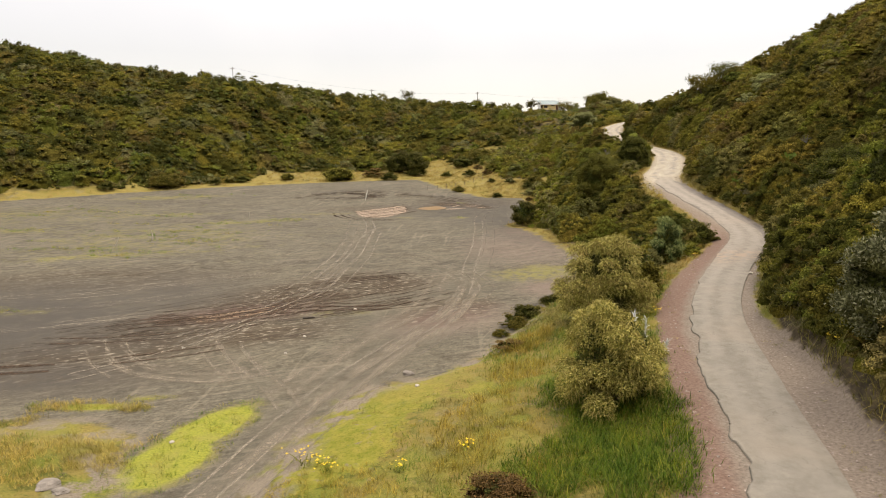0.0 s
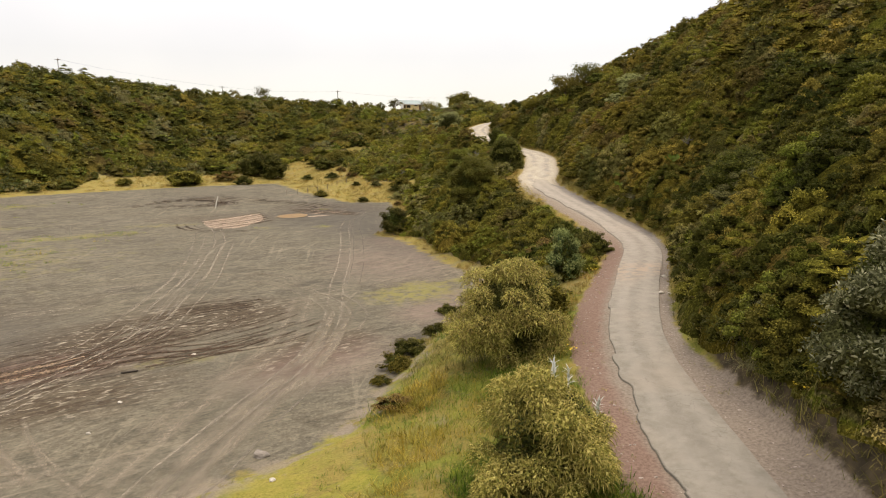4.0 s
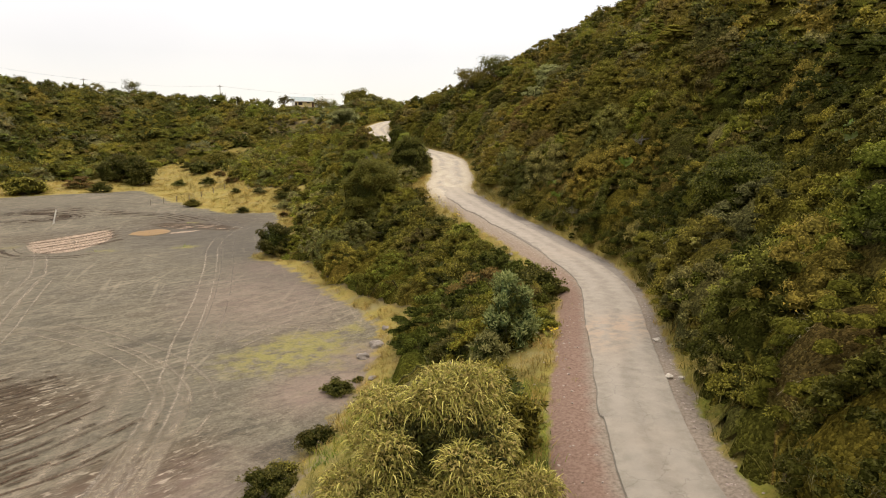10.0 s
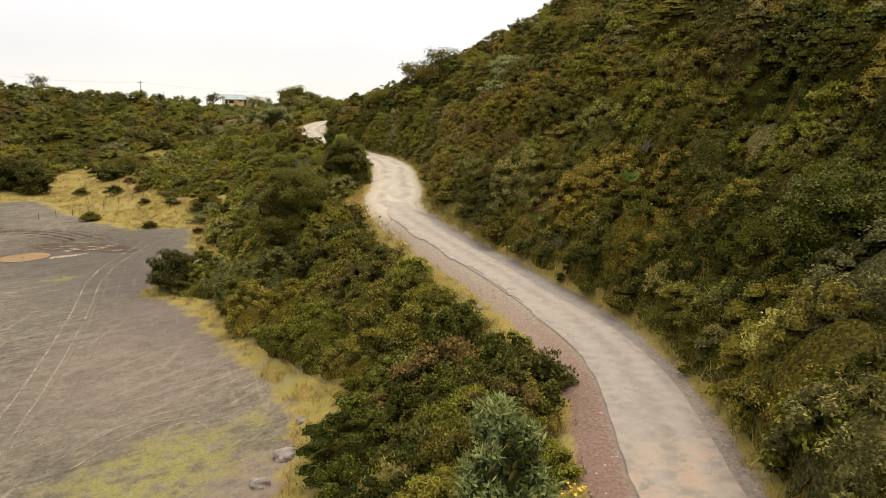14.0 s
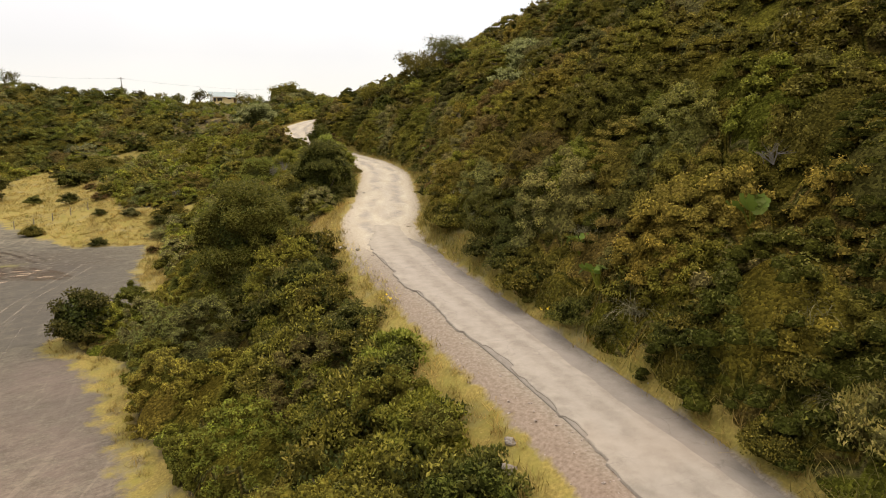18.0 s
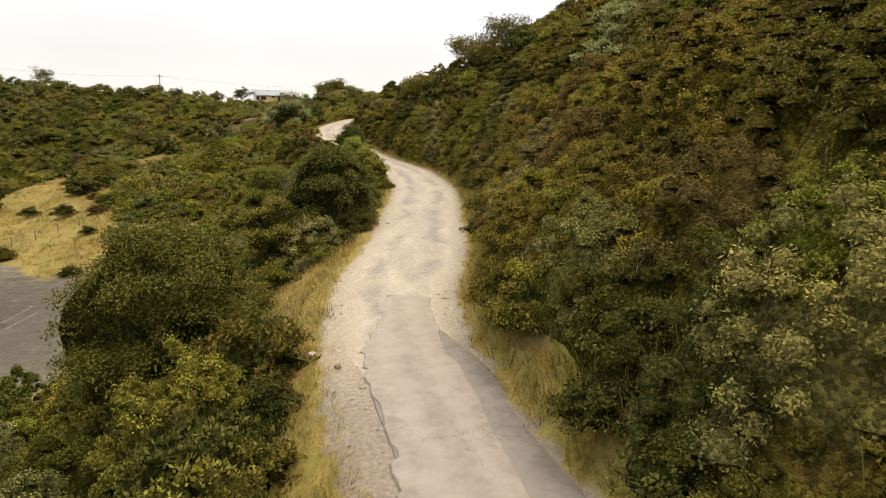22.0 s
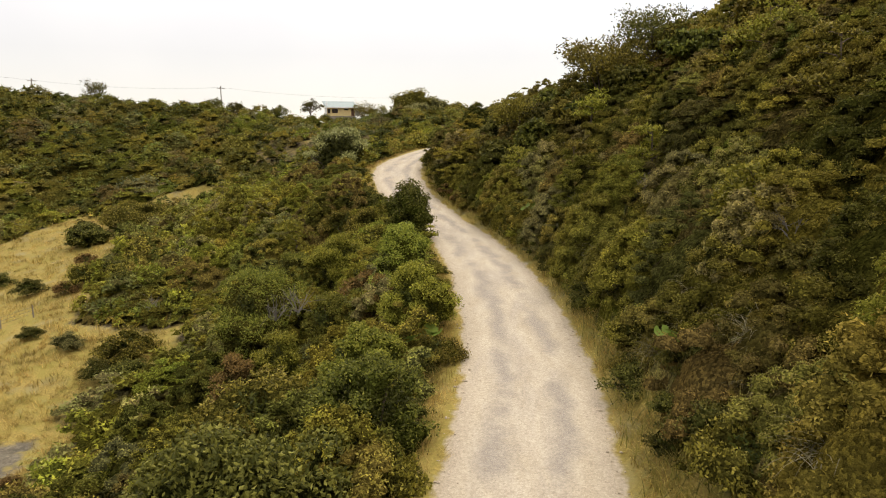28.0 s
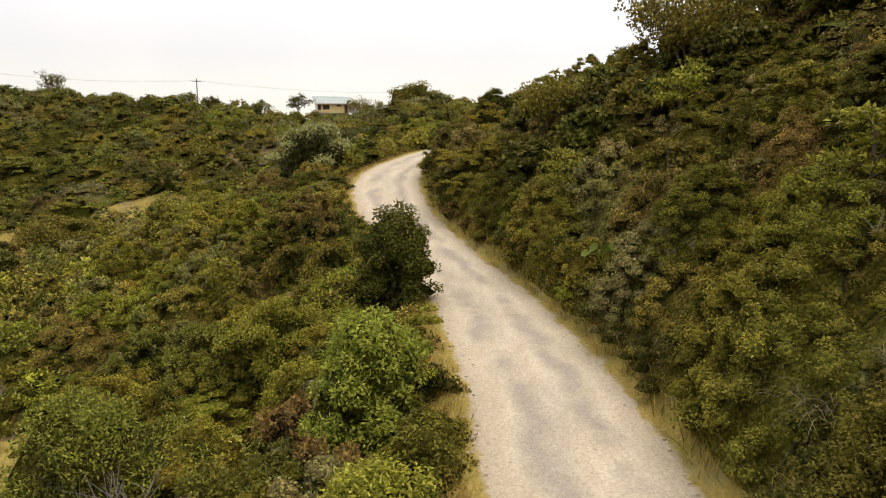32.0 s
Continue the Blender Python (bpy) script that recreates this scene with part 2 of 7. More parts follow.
mat_hill = canopy_material("leaf_hillside", 0.11, False, (1.17, 1.09, 1.12))
mat_bank = canopy_material("leaf_bank", 0.09, False, (1.28, 1.36, 1.2))
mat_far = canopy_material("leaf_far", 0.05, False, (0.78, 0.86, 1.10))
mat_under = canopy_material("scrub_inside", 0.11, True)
mat_gunnera = leaf_material("leaf_giant", [(0.0, (0.070, 0.105, 0.016)), (1.0, (0.130, 0.180, 0.030))], through=0.25)
mat_bark = plain("bark", (0.12, 0.095, 0.07), 0.95, 0.1)
mat_deadwood = plain("grey_twig", (0.16, 0.145, 0.12), 0.95, 0.1)
mat_straw = leaf_material("straw_grass", [(0.0, (0.150, 0.112, 0.030)), (0.4, (0.325, 0.240, 0.062)), (0.75, (0.480, 0.360, 0.105)), (1.0, (0.270, 0.240, 0.050))], 0.25, [(0.36, (0.6, 0.66, 0.6)), (0.5, (1.0, 1.0, 1.0)), (0.64, (1.25, 1.15, 1.1))])
mat_grass = leaf_material("green_grass", [(0.0, (0.058, 0.080, 0.011)), (0.4, (0.138, 0.168, 0.022)), (0.75, (0.225, 0.230, 0.036)), (1.0, (0.340, 0.290, 0.070))], 0.22, [(0.34, (0.38, 0.62, 0.40)), (0.44, (0.65, 0.95, 0.70)), (0.52, (1.05, 1.08, 0.9)), (0.58, (1.25, 1.0, 0.85)), (0.68, (1.5, 1.12, 0.9))])
mat_lush = leaf_material("lush_grass", [(0.0, (0.032, 0.056, 0.006)), (0.5, (0.078, 0.118, 0.011)), (0.85, (0.140, 0.178, 0.018)), (1.0, (0.240, 0.225, 0.040))], 0.35, [(0.38, (0.55, 0.7, 0.55)), (0.5, (1.0, 1.0, 1.0)), (0.62, (1.4, 1.25, 1.1))])
mat_golden = leaf_material("golden_grass", [(0.0, (0.110, 0.082, 0.014)), (0.4, (0.225, 0.165, 0.028)), (0.75, (0.350, 0.255, 0.050)), (1.0, (0.180, 0.165, 0.024))], 0.3, [(0.38, (0.62, 0.72, 0.6)), (0.5, (1.0, 1.0, 1.0)), (0.62, (1.25, 1.12, 1.1))])
mat_foot = leaf_material("foot_grass", [(0.0, (0.060, 0.056, 0.012)), (0.4, (0.130, 0.116, 0.024)), (0.75, (0.220, 0.185, 0.050)), (1.0, (0.320, 0.260, 0.090))], 0.3, [(0.38, (0.7, 0.75, 0.7)), (0.5, (1.0, 1.0, 1.0)), (0.62, (1.3, 1.2, 1.1))])
mat_flower = plain("yellow_petals", (0.75, 0.52, 0.02), 0.6)
mat_rock = plain("grey_rock", (0.23, 0.20, 0.165), 0.9, 0.2, scale=3.0, vary=0.35)

# ---- the shape of the land ----
ROAD = [  # x, y, z, half width
    (-30, -90, 1.2, 1.8), (-6, -40, 1.6, 1.8), (7.8, 0, 2.2, 1.75), (13.1, 21, 2.95, 1.7), (15.3, 30.5, 3.3, 1.65), (17.0, 38.9, 3.9, 1.75),
    (18.7, 45, 4.4, 1.8), (20.9, 50, 4.8, 1.85), (24.1, 56, 5.25, 1.8), (27.8, 62.7, 5.5, 1.75), (30.7, 68, 5.75, 1.75), (32.9, 74, 6.15, 1.75),
    (33.5, 80, 6.8, 1.75), (33.5, 86, 7.5, 1.75), (33.6, 92, 8.15, 1.75), (33.7, 98.5, 8.8, 1.8), (34.1, 105, 9.4, 1.85), (35.4, 113.8, 10.05, 2.3),
    (37.4, 119.5, 10.5, 2.9), (39.5, 124.5, 10.9, 2.9), (41.5, 130.4, 11.4, 2.85), (44.2, 138.4, 12.1, 2.75), (46.8, 146.3, 12.75, 2.75),
    (48.4, 153, 13.2, 2.75), (49.6, 160, 13.6, 2.75), (50.6, 167, 14.0, 2.75), (51.1, 174, 14.3, 2.7), (51.3, 181, 14.75, 2.6), (50.5, 188, 15.5, 2.6),
    (49.3, 196, 16.8, 2.7), (48.8, 204, 18.2, 2.85), (49.1, 210, 19.3, 2.9), (50.5, 216, 20.4, 2.9), (54.0, 222.5, 21.5, 2.9), (60.5, 231, 22.8, 2.9),
    (76, 246, 24.5, 2.9), (104, 272, 26, 2.9), (160, 330, 27, 2.9)]
PAN = [  # outline of the grey ash plain
    (-9.8, 24), (-9.0, 32), (-7.6, 35.5), (-6.4, 39.5), (-2.4, 41.8), (1.0, 44.6), (3.4, 49.4), (5.6, 54.6), (8.4, 61), (12.2, 67.5), (17.2, 79), (18.3, 85.5), (17.0, 95),
    (15.2, 104), (14.6, 110), (13.6, 115), (9.6, 122), (13.0, 128), (15.6, 132), (17.0, 139), (16.3, 153), (17.6, 166), (17.4, 170), (8.0, 170.5), (-3.6, 192), (-11.0, 216), (-35, 209), (-76, 190), (-113, 165),
    (-150, 110), (-140, 40), (-60, 31), (-30, 33.5), (-22, 34.5), (-18.2, 33), (-16.0, 25), (-22, 8), (-26, -6), (-16, -6)]


def hashed(ix, iy, seed):
    h = (ix.astype(np.int64) * 374761393 + iy.astype(np.int64) * 668265263 + seed * 974711) & 0x7FFFFFFF
    h = ((h ^ (h >> 13)) * 1274126177) & 0x7FFFFFFF
    return ((h ^ (h >> 16)) & 0xFFFF) / 65535.0


def vnoise(x, y, scale, seed=0):
    """Smooth value noise between 0 and 1."""
    x, y = np.asarray(x, float) / scale, np.asarray(y, float) / scale
    ix, iy = np.floor(x), np.floor(y)
    fx, fy = x - ix, y - iy
    fx, fy = fx * fx * (3 - 2 * fx), fy * fy * (3 - 2 * fy)
    a, b = hashed(ix, iy, seed), hashed(ix + 1, iy, seed)
    c, d = hashed(ix, iy + 1, seed), hashed(ix + 1, iy + 1, seed)
    return (a * (1 - fx) + b * fx) * (1 - fy) + (c * (1 - fx) + d * fx) * fy


def fbm(x, y, scale, seed=0, octaves=4):
    s, amp, tot = 0.0, 1.0, 0.0
    for k in range(octaves):
        s = s + amp * vnoise(x, y, scale / 2 ** k, seed + 17 * k)
        tot += amp
        amp *= 0.5
    return s / tot


def step(a, b, x):
    t = np.clip((np.asarray(x, float) - a) / (b - a), 0, 1)
    return t * t * (3 - 2 * t)


def smooth_min(a, b, k):
    h = np.clip(0.5 + 0.5 * (b - a) / k, 0, 1)
    return b * (1 - h) + a * h - k * h * (1 - h)


def spline(points, gap):
    """Catmull-Rom through rows of numbers, sampled about every gap metres."""
    p = np.array(points, float)
    p = np.vstack([2 * p[0] - p[1], p, 2 * p[-1] - p[-2]])
    out = []
    for i in range(1, len(p) - 2):
        n = max(2, int(np.linalg.norm(p[i + 1, :2] - p[i, :2]) / gap))
        t = np.arange(n)[:, None] / n
        a, b, c, d = p[i - 1], p[i], p[i + 1], p[i + 2]
        out.append(0.5 * (2 * b + (c - a) * t + (2 * a - 5 * b + 4 * c - d) * t ** 2 + (3 * b - a - 3 * c + d) * t ** 3))
    return np.vstack(out + [p[-2:-1]])


RD = spline(ROAD, 0.6)
RT = np.gradient(RD[:, :2], axis=0)
RT /= np.linalg.norm(RT, axis=1)[:, None]
RN = np.stack([RT[:, 1], -RT[:, 0]], 1)
PANP = np.array(PAN, float)


def road_frame(x, y):
    """Signed distance to the road's middle (right of it positive), its height there, its half width and how far along it is."""
    x, y = np.asarray(x, float).ravel(), np.asarray(y, float).ravel()
    d, z, w, s = (np.empty(len(x)) for _ in range(4))
    for a in range(0, len(x), 20000):
        px, py = x[a:a + 20000], y[a:a + 20000]
        k = np.argmin((px[:, None] - RD[None, ::3, 0]) ** 2 + (py[:, None] - RD[None, ::3, 1]) ** 2, axis=1) * 3
        off = np.stack([px - RD[k, 0], py - RD[k, 1]], 1)
        along = np.clip((off * RT[k]).sum(1), -1.2, 1.2)
        kk = np.clip(k + along / 0.62, 0, len(RD) - 1.001)
        i = kk.astype(int)
        f = (kk - i)[:, None]
        q = RD[i] * (1 - f) + RD[np.minimum(i + 1, len(RD) - 1)] * f
        nn = RN[i]
        d[a:a + 20000] = ((px - q[:, 0]) * nn[:, 0] + (py - q[:, 1]) * nn[:, 1])
        far = np.hypot(px - q[:, 0], py - q[:, 1])
        sg = np.where(d[a:a + 20000] < 0, -1.0, 1.0)
        d[a:a + 20000] = sg * far
        z[a:a + 20000], w[a:a + 20000], s[a:a + 20000] = q[:, 2], q[:, 3], kk
    return d, z, w, s


def pan_distance(x, y):
    """Signed distance to the ash plain's outline, outside positive."""
    x, y = np.asarray(x, float).ravel(), np.asarray(y, float).ravel()
    best, inside = np.full(len(x), 1e9), np.zeros(len(x), bool)
    for (ax, ay), (bx, by) in zip(PANP, np.roll(PANP, -1, axis=0)):
        ex, ey = bx - ax, by - ay
        t = np.clip(((x - ax) * ex + (y - ay) * ey) / (ex * ex + ey * ey), 0, 1)
        best = np.minimum(best, np.hypot(x - ax - t * ex, y - ay - t * ey))
        cross = ((ay > y) != (by > y)) & (x < (bx - ax) * (y - ay) / (by - ay + 1e-12) + ax)
        inside ^= cross
    return np.where(inside, -best, best)


def land(x, y):
    """Height of the ground, with the fields that the planting goes by."""
    x, y = np.asarray(x, float).ravel(), np.asarray(y, float).ravel()
    d, zr, hw, s = road_frame(x, y)
    de = pan_distance(x, y)
    pan = 1.2 * step(60, 150, y) + 3.2 * step(140, 225, y)
    out = np.maximum(de, 0)
    # left of the road: from the plain up to the road's edge
    dl = np.maximum(-d - hw - 1.0, 0)
    t = out / (out + dl + 1e-6)
    t = t ** (0.75 + 0.55 * step(70, 100, y))
    west = pan + (zr - 0.05 - pan) * (t * (1 - 0.25) + 0.25 * t * t * (3 - 2 * t))
    lift = step(-40, -95, x)
    rise = (0.45 + 0.07 * lift) * np.maximum(out - 35 + 31 * lift, 0)
    rise = rise * step(40, 120, y + 0.6 * np.maximum(-x - 100, 0)) * np.where(d < 0, 1.0, 0.0)
    cap = 27.5 - 0.085 * (np.maximum(x, -260) - 45) + 5 * step(-120, -175, x) + 2.5 * step(45, 62, x)
    west = np.maximum(west, smooth_min(pan + rise, cap + 0 * x, 6.0))
    # right of the road: the steep hillside
    dr = np.maximum(d - hw - 0.9 - 1.0 * step(58, 34, y), 0)
    hill = zr + (0.80 - 0.25 * step(180, 212, y)) * dr + 1.3 * (1 - np.exp(-dr / 2.6)) * step(10, 40, y)
    top = np.maximum(44.5 - 0.42 * np.maximum(y - 168, 0), 28) - 0.06 * np.maximum(dr - 60, 0)
    hill = smooth_min(hill, np.maximum(top, zr), 5.0)
    z = np.where(d < 0, west, hill)
    near = np.clip((np.abs(d) - hw - 0.6) / 4.0, 0, 1)
    z = z + near * (fbm(x, y, 9, 3) - 0.5) * 1.0 * np.clip(out / 3, 0, 1) * np.where(d < 0, 1, 1)
    inpan = de < 0
    z = z + np.where(inpan, (fbm(x, y, 14, 8) - 0.5) * 0.5 * np.clip(-de / 6, 0, 1) + (vnoise(x, y, 1.3, 5) - 0.5) * 0.05, (vnoise(x, y, 1.1, 6) - 0.5) * 0.14 * near)
    z = np.where(np.abs(d) < hw + 0.9, zr - 0.06, z)
    return z, dict(d=d, hw=hw, de=de, zr=zr, s=s, dr=d - hw, dl=-d - hw)


def ground_z(x, y):
    return land(np.array([x], float), np.array([y], float))[0][0]


# ---- building helpers ----


def mesh_of(name, verts, faces, mat, smooth=False):
    """A mesh from arrays; faces is an (n, 3) or (n, 4) array."""
    me = bpy.data.meshes.new(name)
    verts, faces = np.asarray(verts, np.float32), np.asarray(faces, np.int32)
    k = faces.shape[1]
    me.vertices.add(len(verts))
    me.vertices.foreach_set("co", verts.ravel())
    me.loops.add(faces.size)
    me.loops.foreach_set("vertex_index", faces.ravel())
    me.polygons.add(len(faces))
    me.polygons.foreach_set("loop_start", np.arange(0, faces.size, k, dtype=np.int32))
    me.polygons.foreach_set("use_smooth", np.full(len(faces), smooth))
    me.update(calc_edges=True)
    me.materials.append(mat)
    return me


def child(name, data, parent, label=""):
    ob = new(name, data)
    ob.parent = parent
    if label:
        ob["label"] = label
    return ob


def part(name, bm, mat, parent, label=""):
    me = bpy.data.meshes.new(name)
    bm.to_mesh(me)
    bm.free()
    me.materials.append(mat)
    return child(name, me, parent, label)


def empty(name, x, y, z, rz=0.0, label="", category="", group="", kind=""):
    ob = new(name)
    ob.matrix_basis = pose(x, y, z, 0, 0, rz)
    return tagged(ob, label, category, group, kind)


def ground_ribbon(name, path, width, mat, lift, rng=None, wobble=0.0, cols=3):
    """A thin strip that lies on the ground along a path."""
    p = spline([(a, b) for a, b in path], 0.5)
    t = np.gradient(p, axis=0)
    t /= np.linalg.norm(t, axis=1)[:, None] + 1e-9
    n = np.stack([t[:, 1], -t[:, 0]], 1)
    vs = []
    for j in range(cols):
        f = j / (cols - 1) - 0.5
        w = width * (1 + wobble * (vnoise(p[:, 0], p[:, 1], 1.2, 31 + j) - 0.5))
        q = p + n * (f * w)[:, None]
        vs.append(np.column_stack([q, land(q[:, 0], q[:, 1])[0] + lift]))
    v = np.stack(vs, 1).reshape(-1, 3)
    r, i = np.meshgrid(np.arange(len(p) - 1), np.arange(cols - 1), indexing="ij")
    a = (r * cols + i).ravel()
    me = mesh_of(name, v, np.stack([a, a + 1, a + cols + 1, a + cols], 1), mat, True)
    at = me.attributes.new("soft", "FLOAT", "POINT")
    at.data.foreach_set("value", np.tile(1 - np.abs(np.linspace(-1, 1, cols)), len(p)).astype(np.float32))
    return me

# ---- ground materials ----
MOSS = [  # x, y, length, width, turn, strength: low green growth on the ash
    (-14.1, 33.6, 4.6, 1.9, 70, 1.25), (-14.8, 29.5, 3.6, 2.3, 75, 1.25), (-22.6, 36.9, 2.9, 0.8, 2, 1.0), (-25.5, 34.0, 2.2, 0.7, 30, 0.62), (-22, 28, 4.5, 3.0, 20, 0.6), (-19.6, 38.4, 1.6, 0.8, 15, 0.8), (-24, 31.5, 3.0, 1.0, 10, 0.6),
    (-75, 172, 20, 5, 10, 0.62), (-42, 127, 12, 4, 12, 0.62), (-34, 131, 8, 3, 5, 0.55), (-52, 91, 11, 3, 14, 0.68), (-40, 95, 7, 2, 10, 0.62), (-77, 116, 9, 4, 0, 0.62), (-44, 61, 6, 2.5, 0, 0.52), (-11, 60, 4, 1.6, 5, 0.5),
    (10.4, 80.0, 7.8, 5.6, 35, 0.68), (15, 84, 4, 2, 40, 0.66), (1.2, 133.5, 3.2, 2.0, 40, 0.70), (2.0, 160.5, 2.5, 1.6, 0, 0.6), (-28, 140, 10, 3, 8, 0.52), (-9.5, 133, 3, 1.6, 0, 0.55), (-60, 140, 14, 5, 8, 0.55), (-60, 108, 12, 4, 5, 0.52), (-95, 140, 16, 6, 5, 0.58), (-50, 108, 26, 24, 10, 0.50), (-85, 140, 34, 24, 0, 0.46)]


TURF_MOSS = [(-4.6, 35.0, 7.0, 3.0, 62, 1.0), (-6.0, 29.5, 4.0, 3.0, 60, 1.0), (0.4, 43.0, 3.0, 1.4, 40, 0.8), (1.0, 36.5, 2.0, 1.2, 60, 0.7)]  # mossy turf beside the plain


def blobs(x, y, rows):
    s = np.zeros(len(x))
    for cx, cy, a, b, turn, k in rows:
        c, sn = math.cos(radians(turn)), math.sin(radians(turn))
        u, v = (x - cx) * c + (y - cy) * sn, -(x - cx) * sn + (y - cy) * c
        s = np.maximum(s, k * np.clip(1.45 - np.hypot(u / a, v / b), 0, 1))
    return s


def ground_material():
    m = Mat("ground", 0.95, 0.15)
    big, mid, fine = m.noise(0.09, 4), m.noise(0.7, 6, 0.62), m.noise(7.0, 5, 0.65)
    tiny = m.noise(38.0, 3, 0.6)
    streak = m.noise(0.55, 7, 0.68, m.stretched(0.5, 1.0, 1.0, radians(28)), 1.6)
    # grey volcanic ash, damp and dusty, drawn out along the wheels' way
    ash = m.mix(m.grey(streak, 0.36, 0.62), (0.086, 0.077, 0.058), (0.178, 0.155, 0.116))
    ash = m.mix(m.grey(big, 0.42, 0.62, 0, 0.6), ash, (0.135, 0.121, 0.094))
    dark = m.math("MULTIPLY", m.grey(m.noise(0.045, 3), 0.50, 0.62), m.grey(streak, 0.55, 0.40))
    ash = m.mix(m.math("MULTIPLY", dark, 0.8), ash, (0.058, 0.051, 0.041))
    clod = m.noise(5.5, 6, 0.72)
    ash = m.mix(m.grey(clod, 0.54, 0.64, 0, 0.55), ash, (0.058, 0.049, 0.037))
    ash = m.mix(m.grey(clod, 0.46, 0.38, 0, 0.45), ash, (0.250, 0.218, 0.168))
    blot = m.grey(m.mix(0.5, m.noise(0.33, 6, 0.65, None, 0.6), m.noise(2.3, 5, 0.65)), 0.50, 0.62)
    ash = m.mix(m.math("MULTIPLY", blot, 0.55), ash, (0.082, 0.067, 0.047))
    ash = m.mix(m.math("MULTIPLY", m.grey(m.mix(0.5, m.noise(0.5, 5, 0.6), m.noise(4.1, 5, 0.7)), 0.53, 0.64), 0.5), ash, (0.215, 0.180, 0.132))
    for turn_, lo_, amount in ((24, 0.60, 0.34), (42, 0.62, 0.28), (72, 0.62, 0.32), (88, 0.63, 0.30)):
        line = m.math("MULTIPLY", m.grey(m.noise(1.5, 2.0, 0.5, m.stretched(0.035, 1.0, 1.0, radians(turn_)), 0.3), lo_, lo_ + 0.06), m.grey(m.noise(0.06, 2), 0.46, 0.56))
        ash = m.mix(m.math("MULTIPLY", line, amount), ash, (0.300, 0.255, 0.195))
    ash = m.mix(m.math("MULTIPLY", m.attr("churn"), m.grey(m.noise(0.45, 6, 0.68, m.stretched(0.5, 1.0, 1.0, radians(33)), 0.8), 0.36, 0.58, 0.15, 0.75)), ash, (0.086, 0.062, 0.039))
    mire = m.math("MULTIPLY", m.grey(m.math("ADD", m.attr("churn"), m.math("MULTIPLY", m.math("SUBTRACT", m.noise(0.22, 4, 0.6), 0.5), 1.2)), 0.35, 0.75), m.grey(m.noise(1.3, 9, 0.80, m.stretched(0.22, 1.0, 1.0, radians(33)), 1.0), 0.49, 0.53))
    ash = m.mix(m.math("MULTIPLY", mire, 0.85), ash, (0.058, 0.040, 0.025))
    churn = m.math("MULTIPLY", m.attr("churn"), m.grey(m.noise(1.1, 8, 0.76, m.stretched(0.16, 1.0, 1.0, radians(36)), 1.6), 0.49, 0.55))
    ash = m.mix(m.math("MULTIPLY", churn, 0.85), ash, (0.066, 0.046, 0.029))
    pebble = m.math("MULTIPLY", m.attr("churn"), m.grey(m.noise(2.4, 6, 0.68, m.stretched(0.42, 1.0, 1.0, radians(30))), 0.565, 0.61))
    ash = m.mix(m.math("MULTIPLY", pebble, 0.85), ash, (0.40, 0.345, 0.275))
    ash = m.mix(m.grey(tiny, 0.55, 0.75, 0, 0.35), ash, (0.25, 0.225, 0.19))
    grit = m.noise(2.6, 9, 0.78, m.stretched(0.6, 1.0, 1.0, radians(30)))
    ash = m.mix(1.0, ash, m.ramp(grit, [(0.36, (0.58, 0.58, 0.53)), (0.47, (0.86, 0.86, 0.80)), (0.55, (0.98, 0.975, 0.91)), (0.66, (1.24, 1.22, 1.13))]), "MULTIPLY")
    scratch = m.math("MULTIPLY", m.grey(m.noise(2.2, 3, 0.6, m.stretched(0.03, 1.0, 1.0, radians(20)), 0.4), 0.60, 0.64), m.grey(m.noise(0.10, 3), 0.44, 0.56))
    ash = m.mix(m.math("MULTIPLY", scratch, 0.45), ash, (0.060, 0.052, 0.042))
    ash = m.mix(m.math("MULTIPLY", m.attr("damp"), m.grey(mid, 0.3, 0.6, 0.5, 1.0)), ash, (0.076, 0.067, 0.054))
    ash = m.mix(m.math("MULTIPLY", m.attr("redash"), m.grey(mid, 0.3, 0.6, 0.3, 0.8)), ash, (0.235, 0.165, 0.135))
    moss = m.grey(m.math("ADD", m.attr("moss"), m.math("MULTIPLY", m.math("SUBTRACT", m.mix(0.45, mid, m.noise(0.30, 5, 0.6)), 0.5), 2.6)), 0.34, 0.62)
    green = m.mix(m.grey(fine, 0.35, 0.65), (0.170, 0.190, 0.026), (0.300, 0.295, 0.045))
    green = m.mix(m.grey(mid, 0.45, 0.65, 0, 0.5), green, (0.260, 0.220, 0.065))
    dull = m.mix(m.grey(fine, 0.35, 0.65), (0.150, 0.138, 0.036), (0.270, 0.235, 0.072))
    green = m.mix(m.grey(m.attr("moss"), 0.66, 0.85), dull, green)
    thin = m.math("MAXIMUM", m.grey(m.attr("moss"), 0.66, 0.85), m.grey(m.noise(0.75, 6, 0.7), 0.40, 0.52))
    ash = m.mix(m.math("MULTIPLY", m.math("MULTIPLY", moss, thin), m.grey(m.attr("moss"), 0.4, 0.9, 0.30, 1.0)), ash, green)
    # turf and straw
    straw = m.mix(m.grey(fine, 0.3, 0.7), (0.150, 0.112, 0.030), (0.350, 0.265, 0.075))
    straw = m.mix(m.grey(mid, 0.42, 0.62, 0, 0.75), straw, (0.205, 0.180, 0.040))
    straw = m.mix(m.grey(m.noise(0.35, 3), 0.55, 0.7, 0, 0.6), straw, (0.24, 0.20, 0.11))
    # lime moss, golden dead grass, dark herbs and bare soil in patches
    turf = m.mix(m.grey(m.noise(0.33, 5, 0.6), 0.44, 0.56), (0.148, 0.160, 0.022), (0.188, 0.144, 0.037))
    turf = m.mix(m.grey(m.noise(0.85, 6, 0.66, None, 0.5), 0.53, 0.62, 0, 0.85), turf, (0.070, 0.084, 0.014))
